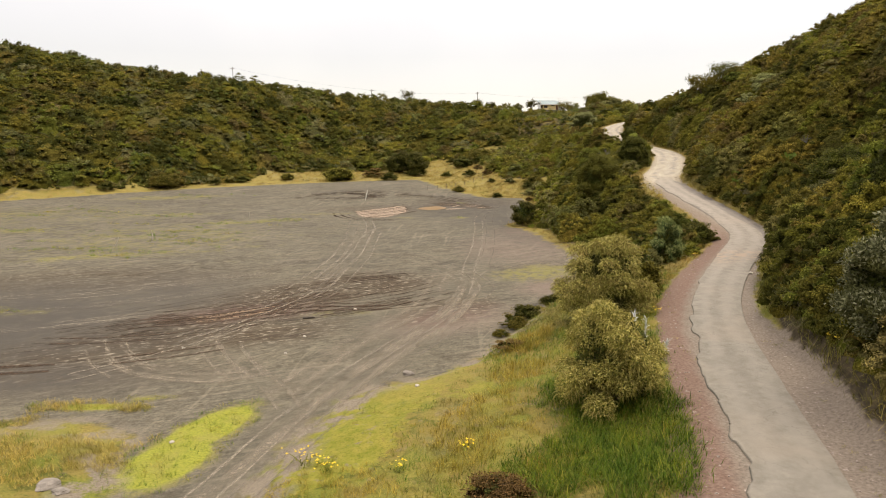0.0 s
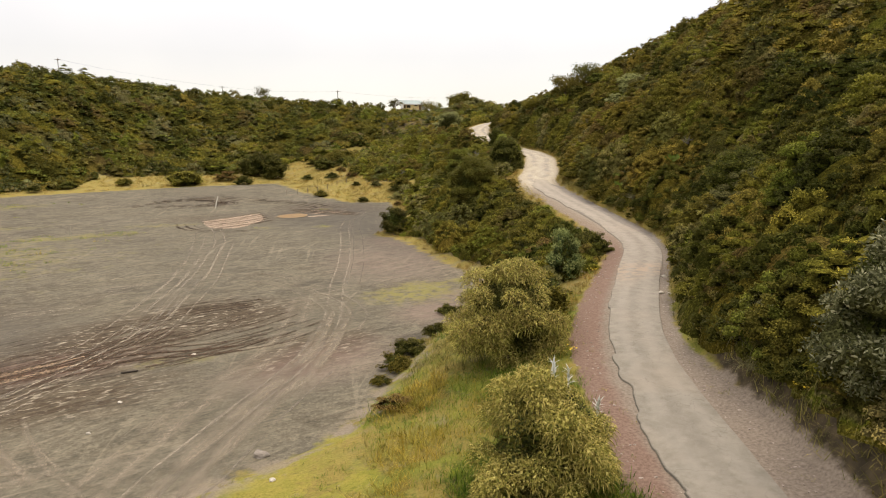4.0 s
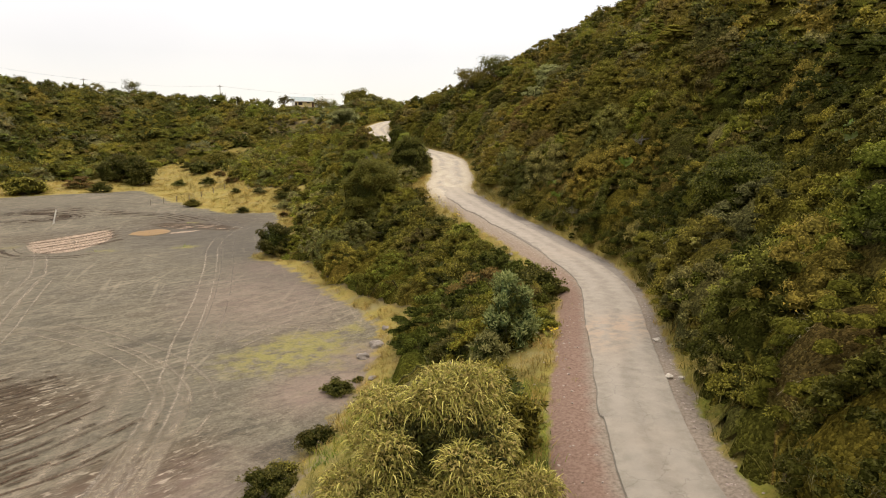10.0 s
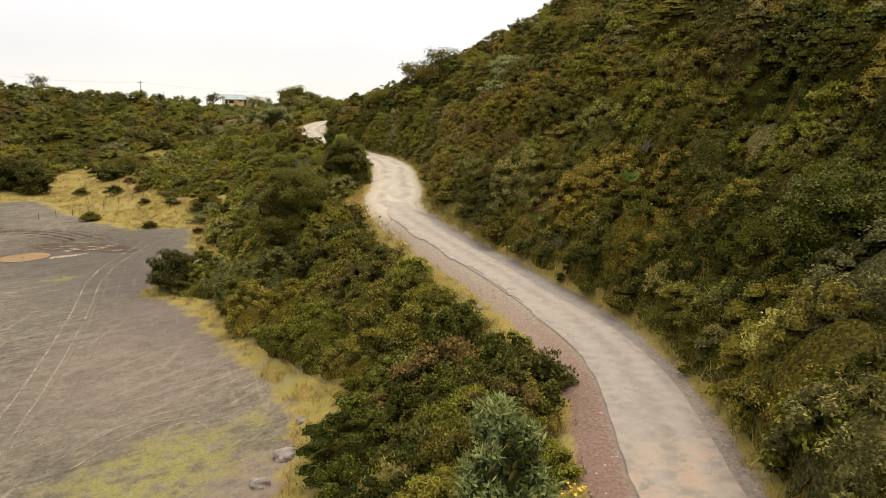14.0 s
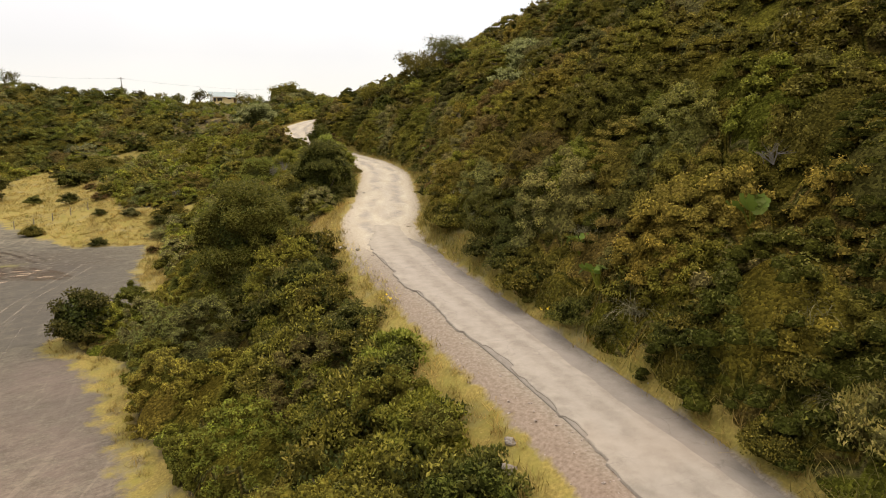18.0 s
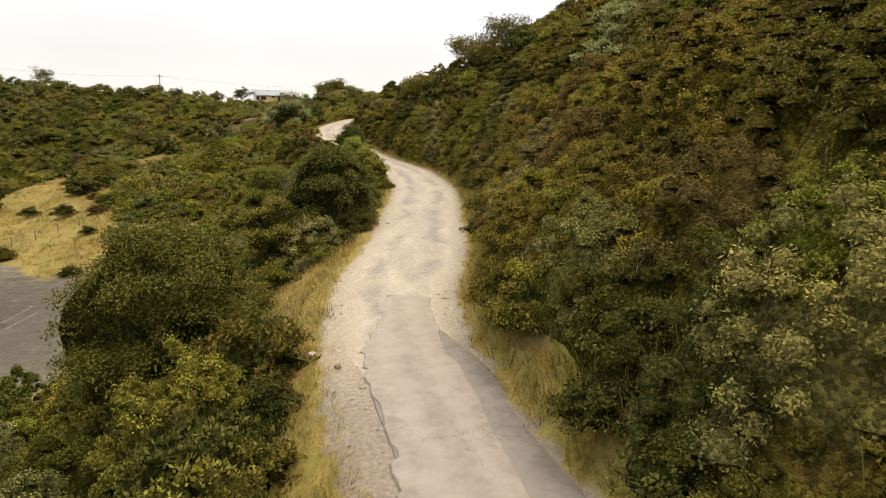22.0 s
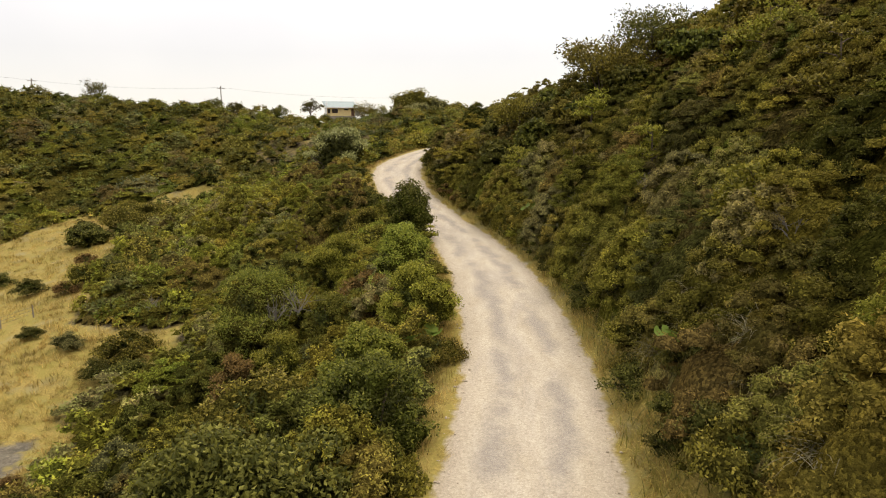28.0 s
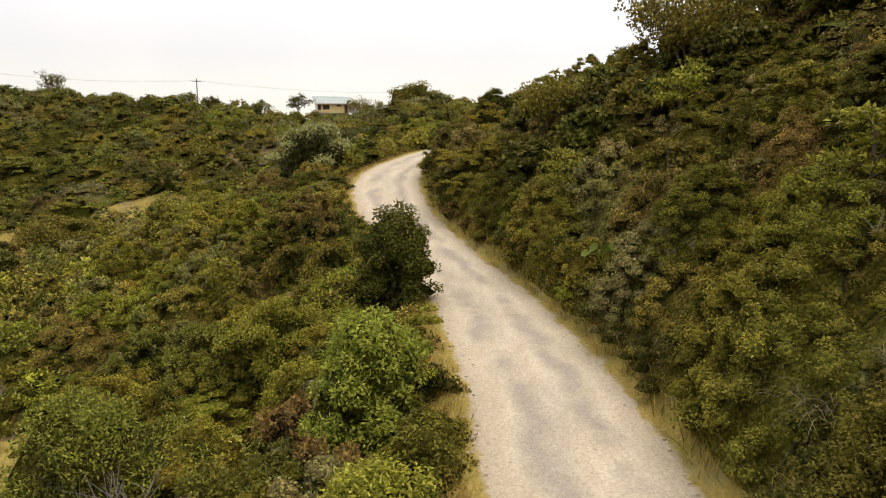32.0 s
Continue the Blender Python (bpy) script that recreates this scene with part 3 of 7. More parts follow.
    turf = m.mix(m.grey(m.noise(0.55, 6, 0.70), 0.58, 0.66, 0, 0.8), turf, (0.180, 0.144, 0.096))
    lime = m.grey(m.math("ADD", m.attr("lime"), m.math("MULTIPLY", m.math("SUBTRACT", m.mix(0.5, m.noise(0.5, 5, 0.6), m.noise(2.0, 5, 0.65)), 0.5), 2.2)), 0.40, 0.56)
    turf = m.mix(m.math("MULTIPLY", lime, 0.85), turf, m.mix(m.grey(m.noise(1.2, 6, 0.7), 0.40, 0.60), (0.150, 0.165, 0.014), (0.255, 0.225, 0.036)))
    turf = m.mix(m.math("MULTIPLY", m.attr("lime"), m.grey(m.noise(1.0, 7, 0.74), 0.585, 0.64)), turf, (0.190, 0.158, 0.112))
    turf = m.mix(m.grey(fine, 0.5, 0.7, 0, 0.5), turf, (0.240, 0.200, 0.056))
    turf = m.mix(m.grey(fine, 0.48, 0.34, 0, 0.5), turf, (0.060, 0.062, 0.014))
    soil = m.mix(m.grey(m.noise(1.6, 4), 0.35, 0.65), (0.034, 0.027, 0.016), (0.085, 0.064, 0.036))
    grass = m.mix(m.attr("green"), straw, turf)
    # soil under shrubs and along the hill, their shade put into its dark colour
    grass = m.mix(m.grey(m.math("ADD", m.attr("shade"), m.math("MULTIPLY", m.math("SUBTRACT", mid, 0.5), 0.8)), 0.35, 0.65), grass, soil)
    edge = m.math("ADD", m.attr("pan"), m.math("MULTIPLY", m.math("SUBTRACT", m.noise(0.55, 6, 0.65), 0.5), 5.0))
    col = m.mix(m.grey(edge, -0.5, 0.5), ash, grass)
    rim = m.math("MULTIPLY", m.grey(m.math("ABSOLUTE", m.math("SUBTRACT", m.attr("pan"), 0.7)), 2.0, 0.6), m.grey(m.noise(0.45, 6, 0.68), 0.46, 0.55))
    bare = m.mix(m.grey(fine, 0.35, 0.65), (0.150, 0.122, 0.086), (0.255, 0.212, 0.155))
    col = m.mix(m.math("MULTIPLY", rim, m.math("MULTIPLY", m.attr("green"), 1.4)), col, bare)
    # stony verge of the road
    stones = m.voronoi(19.0)
    grav = m.mix(m.grey(fine, 0.35, 0.65), (0.145, 0.118, 0.090), (0.250, 0.210, 0.165))
    grav = m.mix(m.grey(stones.outputs["Distance"], 0.0, 0.28, 0.3, 0.0), grav, (0.34, 0.295, 0.24))
    red = m.mix(m.grey(fine, 0.35, 0.65), (0.135, 0.085, 0.061), (0.215, 0.146, 0.110))
    red = m.mix(m.grey(stones.outputs["Distance"], 0.0, 0.25, 0.25, 0.0), red, (0.29, 0.215, 0.17))
    verge = m.mix(m.attr("cinder"), grav, red)
    cream = m.mix(m.grey(fine, 0.35, 0.65), (0.27, 0.225, 0.155), (0.41, 0.355, 0.265))
    verge = m.mix(m.attr("cream"), verge, cream)
    vm = m.grey(m.math("ADD", m.attr("verge"), m.math("MULTIPLY", m.math("SUBTRACT", mid, 0.5), 0.9)), 0.42, 0.58)
    col = m.mix(vm, col, verge)
    m.colour(col)
    h = m.math("ADD", m.math("MULTIPLY", fine, 0.6), m.math("ADD", m.math("MULTIPLY", tiny, 0.25), m.math("MULTIPLY", streak, 0.5)))
    m.bump(h, 0.55, 0.06)
    return m.m


def build_ground():
    def axis(lo, hi, step_, out_lo, out_hi):
        core_ = np.arange(lo, hi + 0.01, step_)
        a, b, gap = [lo], [hi], step_
        while a[-1] > out_lo or b[-1] < out_hi:
            gap *= 1.16
            if a[-1] > out_lo:
                a.append(a[-1] - gap)
            if b[-1] < out_hi:
                b.append(b[-1] + gap)
        return np.concatenate([np.array(a[:0:-1]), core_, np.array(b[1:])])
    xs, ys = axis(-34, 72, 0.62, -2600, 2600), axis(18, 226, 0.62, -1500, 3200)
    gx, gy = np.meshgrid(xs, ys)
    x, y = gx.ravel(), gy.ravel()
    z, f = land(x, y)
    nx, ny = len(xs), len(ys)
    r, c = np.meshgrid(np.arange(ny - 1), np.arange(nx - 1), indexing="ij")
    a = (r * nx + c).ravel()
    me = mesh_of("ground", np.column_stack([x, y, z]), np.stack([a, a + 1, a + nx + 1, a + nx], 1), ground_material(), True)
    d, hw, de = f["d"], f["hw"], f["de"]
    left_w = 0.9 + 0.75 * step(82, 72, y) + 0.55 * step(60, 42, y) + 0.9 * step(38, 22, y) + 0.7 * step(68, 80, y) * step(116, 104, y) - 0.6 * step(112, 122, y)
    right_w = 0.75 + 1.7 * step(48, 34, y) - 0.35 * step(112, 120, y)
    verge = np.where(d < 0, 0.5 + (left_w - (-d - hw)) / 1.6, 0.5 + (right_w - (d - hw)) / 1.6)
    fields = dict(
        pan=np.clip(de, -20, 20), verge=np.clip(verge, 0, 1) * step(235, 222, y),
        cinder=np.where(d < 0, step(-0.1 + 0.4 * step(48, 40, y) + 0.3 * step(72, 80, y), 0.3 + 0.6 * step(48, 40, y) + 0.6 * step(72, 80, y), -d - hw) * (0.45 + 0.55 * step(92, 74, y)) * step(108, 98, y), 0.15 * step(60, 30, y)),
        damp=blobs(x, y, [(-46, 56, 20, 16, 10, 1.2), (-32, 66, 9, 12, 0, 0.8), (-30, 42, 9, 4, 0, 0.9), (6, 150, 13, 18, 0, 0.8), (12, 112, 6, 14, 20, 0.6), (8, 132, 8, 14, 0, 0.8)]), cream=np.maximum(step(98, 112, y), 0.28 * step(66, 80, y)), moss=blobs(x, y, MOSS),
        lime=blobs(x, y, TURF_MOSS), green=step(66, 50, y) * (0.55 + 0.45 * step(0.35, 0.6, fbm(x, y, 8, 41))),
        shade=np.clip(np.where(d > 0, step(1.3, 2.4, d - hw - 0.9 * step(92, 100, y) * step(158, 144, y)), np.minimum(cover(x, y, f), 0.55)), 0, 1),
        churn=blobs(x, y, [(-20, 62, 17, 6.5, 60, 1.2), (-27, 50, 10, 5, 20, 1.0), (-18, 53, 8, 4, 20, 0.9), (-10, 73, 8, 5, 30, 1.0), (-0.5, 61, 6, 3.2, 50, 1.0), (-35, 45, 14, 6, 0, 0.8), (-45, 75, 20, 8, 10, 0.5), (3, 157, 10, 5, 20, 1.0), (2, 162, 10, 6, 0, 0.8), (-18, 150, 12, 7, 10, 0.45)]),
        redash=blobs(x, y, [(10, 98, 8, 12, 0, 0.45), (12, 114, 5, 6, 0, 0.4), (0, 58, 7, 4, 40, 0.5), (-20, 60, 7, 3, 20, 0.6), (11.5, 71.5, 4.5, 3.5, 40, 0.7), (15.5, 77, 3, 3, 0, 0.6)]))
    for k, v in fields.items():
        at = me.attributes.new(k, "FLOAT", "POINT")
        at.data.foreach_set("value", np.asarray(v, np.float32))
    tagged(new("ground", me), "grey volcanic ash plain with grassy slopes and hills", "ground", kind="structure")


def rd(i, k):
    """Column k of the road's middle line at a row that need not be whole."""
    return np.interp(i, np.arange(len(RD)), RD[:, k])


def road_strip(name, i0, i1, inner, edge_fn, lift, mat, cols=9, skirt=0.07, lap=0.04):
    """A road surface from row i0 to i1 of the road's middle line; edge_fn gives the left and right half widths."""
    idx = np.arange(i0, i1 - 1, 0.2)
    mid_line = np.column_stack([rd(idx, 0), rd(idx, 1)])
    across = np.column_stack([np.interp(idx, np.arange(len(RD)), RN[:, 0]), np.interp(idx, np.arange(len(RD)), RN[:, 1])])
    level = rd(idx, 2)
    L, R = edge_fn(idx)
    vs = []
    us = np.concatenate([[-1.0], np.linspace(-1, 1, cols), [1.0]])
    for j, u in enumerate(us):
        off = np.where(u < 0, u * L, u * R)
        crown = 0.05 * (1 - u * u)
        drop = skirt if j in (0, len(us) - 1) else 0.0
        side = lap * (j == len(us) - 1) - lap * (j == 0)
        q = mid_line + across * (off + side)[:, None]
        rut = 0.015 * (vnoise(q[:, 0], q[:, 1], 2.2, 9) - 0.5)
        vs.append(np.column_stack([q, level + lift + crown + rut - drop]))
    v = np.stack(vs, 1).reshape(-1, 3)
    n = len(us)
    r, c = np.meshgrid(np.arange(len(idx) - 1), np.arange(n - 1), indexing="ij")
    a = (r * n + c).ravel()
    me = mesh_of(name, v, np.stack([a, a + 1, a + n + 1, a + n], 1), mat, lap > 0.1)
    lat = me.attributes.new("lat", "FLOAT", "POINT")
    lat.data.foreach_set("value", np.tile(us, len(idx)).astype(np.float32))
    return me


def asphalt_material(name="worn_asphalt", tone=1.0):
    m = Mat(name, 0.9, 0.25)
    lat = m.attr("lat")
    big, mid, fine, tiny = m.noise(0.25, 4), m.noise(1.5, 6, 0.65), m.noise(14, 4, 0.65), m.noise(70, 3, 0.6)
    col = m.mix(m.grey(mid, 0.36, 0.64), (0.225, 0.193, 0.152), (0.315, 0.275, 0.220))
    wheel = m.math("SUBTRACT", 1.0, m.grey(m.math("ABSOLUTE", m.math("SUBTRACT", m.math("ABSOLUTE", lat), 0.48)), 0.08, 0.30))
    col = m.mix(m.math("MULTIPLY", wheel, m.grey(big, 0.3, 0.6, 0.2, 0.6)), col, (0.330, 0.288, 0.236))
    mid_band = m.math("SUBTRACT", 1.0, m.grey(m.math("ABSOLUTE", lat), 0.05, 0.22))
    col = m.mix(m.math("MULTIPLY", mid_band, 0.35), col, (0.225, 0.192, 0.156))
    # dark line on the left edge: shadow of the slab's drop put into colour
    edge = m.math("MULTIPLY", m.grey(m.math("ADD", m.math("MULTIPLY", lat, -1.0), m.math("MULTIPLY", m.math("SUBTRACT", mid, 0.5), 0.12)), 0.965, 1.0), m.grey(fine, 0.35, 0.5))
    where = m.node("ShaderNodeSeparateXYZ")
    m.link(m.position(), where.inputs[0])
    # where along the road the painted edge shadow shows
    worn = m.math("MAXIMUM", m.grey(where.outputs["Y"], 46.0, 41.0), m.grey(where.outputs["Y"], 73.0, 80.0, 0.0, 0.6))
    col = m.mix(m.math("MULTIPLY", m.math("MULTIPLY", edge, worn), 0.6), col, (0.085, 0.070, 0.058))
    dust = m.grey(m.noise(0.12, 3), 0.56, 0.68)
    col = m.mix(m.math("MULTIPLY", dust, 0.4), col, (0.36, 0.29, 0.22))
    crack = m.node("ShaderNodeTexVoronoi", Scale=0.55)
    crack.feature = "DISTANCE_TO_EDGE"
    wob = m.node("ShaderNodeVectorMath")
    wob.operation = "ADD"
    nz = m.node("ShaderNodeTexNoise", Scale=1.6, Detail=4.0)
    m.link(m.position(), nz.inputs["Vector"])
    m.link(m.position(), wob.inputs[0])
    m.link(nz.outputs["Color"], wob.inputs[1])
    m.link(wob.outputs[0], crack.inputs["Vector"])
    line = m.math("MULTIPLY", m.grey(crack.outputs["Distance"], 0.016, 0.0), m.grey(big, 0.45, 0.55))
    col = m.mix(m.math("MULTIPLY", line, 0.30), col, (0.060, 0.050, 0.042))
    col = m.mix(m.grey(tiny, 0.5, 0.75, 0, 0.35), col, (0.42, 0.39, 0.35))
    dusty = m.grey(m.math("ADD", where.outputs["Y"], m.math("MULTIPLY", m.math("SUBTRACT", mid, 0.5), 14.0)), 101.0, 115.0, 0.0, 0.40)
    col = m.mix(dusty, col, (0.370, 0.325, 0.238))
    band = m.math("MULTIPLY", m.grey(m.math("ABSOLUTE", m.math("SUBTRACT", where.outputs["Y"], m.math("ADD", 61.0, m.math("MULTIPLY", m.math("SUBTRACT", big, 0.5), 6.0)))), 3.5, 0.5), m.grey(mid, 0.42, 0.6))
    col = m.mix(m.math("MULTIPLY", band, 0.55), col, (0.42, 0.285, 0.190))
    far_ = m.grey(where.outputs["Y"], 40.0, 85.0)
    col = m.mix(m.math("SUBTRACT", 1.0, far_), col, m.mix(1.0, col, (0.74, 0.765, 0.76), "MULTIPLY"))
    if tone < 1:
        col = m.mix(1.0, col, (tone, tone, tone * 1.02), "MULTIPLY")
    m.colour(col).bump(m.math("ADD", m.math("MULTIPLY", fine, 0.5), tiny), 0.35, 0.012)
    return m.m


def gravel_material():
    m = Mat("pale_gravel", 0.95, 0.2)
    lat = m.attr("lat")
    big, mid, fine, tiny = m.noise(0.33, 4, 0.5), m.noise(1.1, 6, 0.6, m.stretched(1.0, 0.28, 1.0, -0.22)), m.noise(9, 5, 0.65), m.noise(45, 3, 0.65)
    col = m.mix(m.grey(mid, 0.36, 0.64), (0.355, 0.304, 0.218), (0.430, 0.380, 0.286))
    patch = m.grey(m.math("ADD", m.noise(1.0, 5, 0.62, m.stretched(0.75, 0.16, 0.4, -0.25), 0.5), m.math("MULTIPLY", m.math("SUBTRACT", 0.5, m.math("ABSOLUTE", lat)), 0.20)), 0.48, 0.68)
    col = m.mix(m.math("MULTIPLY", patch, 0.55), col, (0.300, 0.270, 0.225))
    path = m.math("SUBTRACT", 1.0, m.grey(m.math("ABSOLUTE", m.math("SUBTRACT", m.math("ABSOLUTE", m.math("ADD", lat, m.math("MULTIPLY", m.math("SUBTRACT", big, 0.5), 0.8))), 0.42)), 0.05, 0.28))
    col = m.mix(m.math("MULTIPLY", path, m.grey(m.noise(0.20, 5, 0.62), 0.40, 0.52, 0.05, 0.9)), col, (0.235, 0.212, 0.178))
    side = m.grey(m.math("ABSOLUTE", lat), 0.72, 1.0)
    peb = m.voronoi(11.0)
    stone = m.mix(m.grey(peb.outputs["Distance"], 0.05, 0.4), (0.50, 0.43, 0.335), (0.26, 0.21, 0.15))
    col = m.mix(m.math("MULTIPLY", m.math("MULTIPLY", side, m.grey(mid, 0.4, 0.6)), 0.6), col, stone)
    col = m.mix(m.grey(tiny, 0.50, 0.70, 0, 0.6), col, (0.56, 0.495, 0.395))
    col = m.mix(m.grey(fine, 0.52, 0.66, 0, 0.55), col, (0.25, 0.205, 0.15))
    grains = m.voronoi(15.0)
    tint_ = m.node("ShaderNodeSeparateColor")
    m.link(grains.outputs["Color"], tint_.inputs[0])
    col = m.mix(1.0, col, m.ramp(tint_.outputs[0], [(0.0, (0.86, 0.86, 0.85)), (0.5, (0.98, 0.98, 0.98)), (1.0, (1.12, 1.12, 1.12))]), "MULTIPLY")
    m.colour(col).bump(m.math("ADD", fine, m.math("MULTIPLY", peb.outputs["Distance"], m.math("MULTIPLY", side, 0.8))), 0.5, 0.03)
    return m.m


def build_roads():
    k_end = int(np.argmin(np.abs(RD[:, 1] - 115.6)))
    k_sea = len(RD)

    def asphalt_edges(i):
        yy = rd(i, 1)
        jag = (fbm(yy, yy * 0 + 3, 3.2, 51, 5) - 0.5)
        bite = np.floor(4 * vnoise(yy, yy * 0 + 9, 3.5, 52)) / 4
        left = 1.75 + (0.50 + 0.7 * step(50, 42, yy) + 0.5 * step(74, 80, yy)) * jag + (0.07 + 0.24 * step(48, 42, yy) + 0.22 * step(74, 80, yy)) * (fbm(yy, yy * 0 + 2, 0.9, 59, 3) - 0.5) - 0.45 * (bite - 0.4) * step(62, 50, yy) * step(15, 25, yy) - 0.75 * (bite - 0.4) * step(70, 78, yy)
        left = left - np.interp(yy, [100, 105, 109, 113, 115.2], [0.0, 0.08, 0.36, 0.85, 1.3])
        right = np.interp(yy, [64, 72, 82, 93, 100, 105, 112, 115], [1.75, 1.65, 1.10, 1.07, 1.25, 1.42, 1.62, 1.8]) + (0.30 + 0.5 * step(74, 82, yy)) * (fbm(yy, yy * 0 + 5, 3.0, 53, 5) - 0.5)
        end_ = np.clip((115.0 + 0.5 * (fbm(yy, yy * 0 + 8, 1.0, 58, 3) - 0.5) - yy) / 0.5, 0.02, 1)
        left, right = np.maximum(left, 0.3) * end_, right * end_
        return left, right

    def gravel_edges(i):
        yy = rd(i, 1)
        g = 0.35 * (fbm(yy, yy * 0 + 13, 4.0, 54, 4) - 0.5)
        h = 0.35 * (fbm(yy, yy * 0 + 23, 4.0, 55, 4) - 0.5)
        grow = step(104, 114, yy)
        return (1.2 + 1.1 * step(104, 108.5, yy) + (rd(i, 3) - 2.3) * grow + g), (1.6 + (rd(i, 3) - 1.6) * grow + h)
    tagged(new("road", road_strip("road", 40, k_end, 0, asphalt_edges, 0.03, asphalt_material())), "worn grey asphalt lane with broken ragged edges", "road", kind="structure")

    def base_edges(i):
        yy = rd(i, 1)
        left = 1.42 - 0.35 * step(44, 48, yy) * step(76, 70, yy) + 0.3 * step(74, 80, yy) + 0.3 * (fbm(yy, yy * 0 + 33, 2.6, 56, 5) - 0.5) - 0.9 * step(104, 112, yy)
        right = 1.60 + 1.0 * step(66, 80, yy) * step(112, 104, yy) + 0.5 * (fbm(yy, yy * 0 + 43, 2.6, 57, 5) - 0.5) - 1.0 * step(109, 115, yy)
        return left, right
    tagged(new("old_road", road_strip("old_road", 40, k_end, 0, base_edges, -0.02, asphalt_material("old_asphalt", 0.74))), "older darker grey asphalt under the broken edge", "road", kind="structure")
    k0 = int(np.argmin(np.abs(RD[:, 1] - 104.0)))
    tagged(new("gravel_road", road_strip("gravel_road", k0, k_sea, 0, gravel_edges, -0.03, gravel_material(), 11, 0.10, 0.35)), "pale cream gravel road with grey patches", "road", kind="structure")

# ---- where things grow ----


def cover(x, y, f):
    """How densely shrubs stand left of the road, 0 to 1."""
    d, hw, de = f["d"], f["hw"], f["de"]
    dl = -d - hw
    n = fbm(x, y, 7, 61)
    wide = (2.3 * step(70, 76, y) - 1.2 * step(80, 88, y)) * step(119, 108, y)
    strip = step(60, 66, y) * step(1.5 + wide, 2.6 + wide, dl + 1.2 * (n - 0.5)) * step(0.8, 3.6, de + 4 * (n - 0.5)) * step(140, 120, y)
    # the broad slope north of the plain: thick near the road, open straw meadow further west
    east_ = np.interp(y, [140, 152, 166, 172, 176.5, 179, 183.5, 185.5, 190, 200, 210, 236, 257, 264], [19.5, 19.4, 19.0, 17, 20.5, 26.5, 26, 20, 14, 13, 13, 7, -2, -12])
    top_ = np.interp(x, [-60, -20, -12, -8, 20], [232, 236, 243, 263, 263])
    meadow = np.clip((east_ + 2 * (n - 0.5) - x) / 1.6 + 0.5, 0, 1) * step(138, 146, y) * np.clip((top_ + 8 * (n - 0.5) - y) / 4, 0, 1)
    meadow = np.maximum(meadow, np.clip(3.5 * (1.1 + 0.5 * (n - 0.5) - np.hypot((x - 13) / 9.5, (y - 261) / 6.5)), 0, 1))
    north = step(118, 136, y) * step(1.2, 2.2, dl) * step(1.0, 5.0, de) * (1 - np.clip(meadow, 0, 1))
    far = step(26, 34, de + 10 * (n - 0.5)) * step(60, 110, y) * np.where(x < -45, 1, 0)
    left = step(3, 9, de + 5 * (n - 0.5)) * np.where(x < -62, 1, 0) * step(80, 110, y)
    glade = np.clip((np.hypot((x - 31.2 - 0.25 * (y - 119)) / 3.4, (y - 119.5) / 8.0) + 0.5 * (n - 0.5) - 0.85) / 0.3, 0, 1)
    return np.where(d < 0, glade * np.clip(np.maximum.reduce([strip, north, far, left]), 0, 1), 0)


# ---- plants ----


def unit(v):
    return v / (np.linalg.norm(v, axis=-1, keepdims=True) + 1e-9)


def leaf_cloud(rng, lobes, n, length, width, out=0.7, up=0.35, low=-0.3, shell=0.22):
    """Leaves over a set of ellipsoid lobes (x, y, z, rx, ry, rz)."""
    lobes = np.array(lobes, float)
    area = (lobes[:, 3] * lobes[:, 4] + lobes[:, 3] * lobes[:, 5] + lobes[:, 4] * lobes[:, 5])
    k = rng.choice(len(lobes), n, p=area / area.sum())
    dirs = unit(rng.normal(size=(n, 3)))
    flip = dirs[:, 2] < low
    dirs[flip, 2] *= -1
    p = lobes[k, :3] + dirs * lobes[k, 3:] * (1.0 - shell + shell * 1.3 * rng.random((n, 1)))
    nrm = unit(dirs / lobes[k, 3:])
    face = unit(nrm + 0.50 * rng.normal(size=(n, 3)) + np.array([0, 0, 0.30]))
    ax = unit(np.cross(face, rng.normal(size=(n, 3))) + 0.55 * out * nrm + np.array([0, 0, up]))
    side = unit(np.cross(ax, face))
    L = length * (0.6 + 0.8 * rng.random((n, 1)))
    W = width * (0.6 + 0.8 * rng.random((n, 1)))
    fold = np.cross(ax, side) * W * 0.25
    v = np.stack([p, p + ax * L * 0.45 + side * W * 0.5 + fold, p + ax * L, p + ax * L * 0.45 - side * W * 0.5 + fold], 1).reshape(-1, 3)
    return v, np.arange(4 * n).reshape(-1, 4)


def hanging(rng, lobes, n, length, width, segs=3):
    """Leafy shoots that spring outwards from the lobes and hang over."""
    lobes = np.array(lobes, float)
    area = lobes[:, 3] * (lobes[:, 4] + lobes[:, 5])
    k = rng.choice(len(lobes), n, p=area / area.sum())
    dirs = unit(rng.normal(size=(n, 3)) + np.array([0, 0, 0.35]))
    p = lobes[k, :3] + dirs * lobes[k, 3:] * (0.65 + 0.35 * rng.random((n, 1)))
    way = unit(dirs + 0.45 * rng.normal(size=(n, 3)) + np.array([0, 0, 0.3]))
    side = unit(np.cross(way, rng.normal(size=(n, 3))))
    L = length * (0.6 + 0.8 * rng.random((n, 1))) / segs
    v = []
    for s_ in range(segs + 1):
        w_ = width * (1.0 - 0.85 * abs(s_ / segs - 0.35))
        v += [p - side * w_ * 0.5, p + side * w_ * 0.5]
        p = p + way * L
        way = unit(way + np.array([0, 0, -0.75]))
    v = np.stack(v, 1).reshape(-1, 3)
    o = (np.arange(n) * 2 * (segs + 1))[:, None]
    return v, np.vstack([np.concatenate([o + 2 * a, o + 2 * a + 1, o + 2 * a + 3, o + 2 * a + 2], 1) for a in range(segs)])


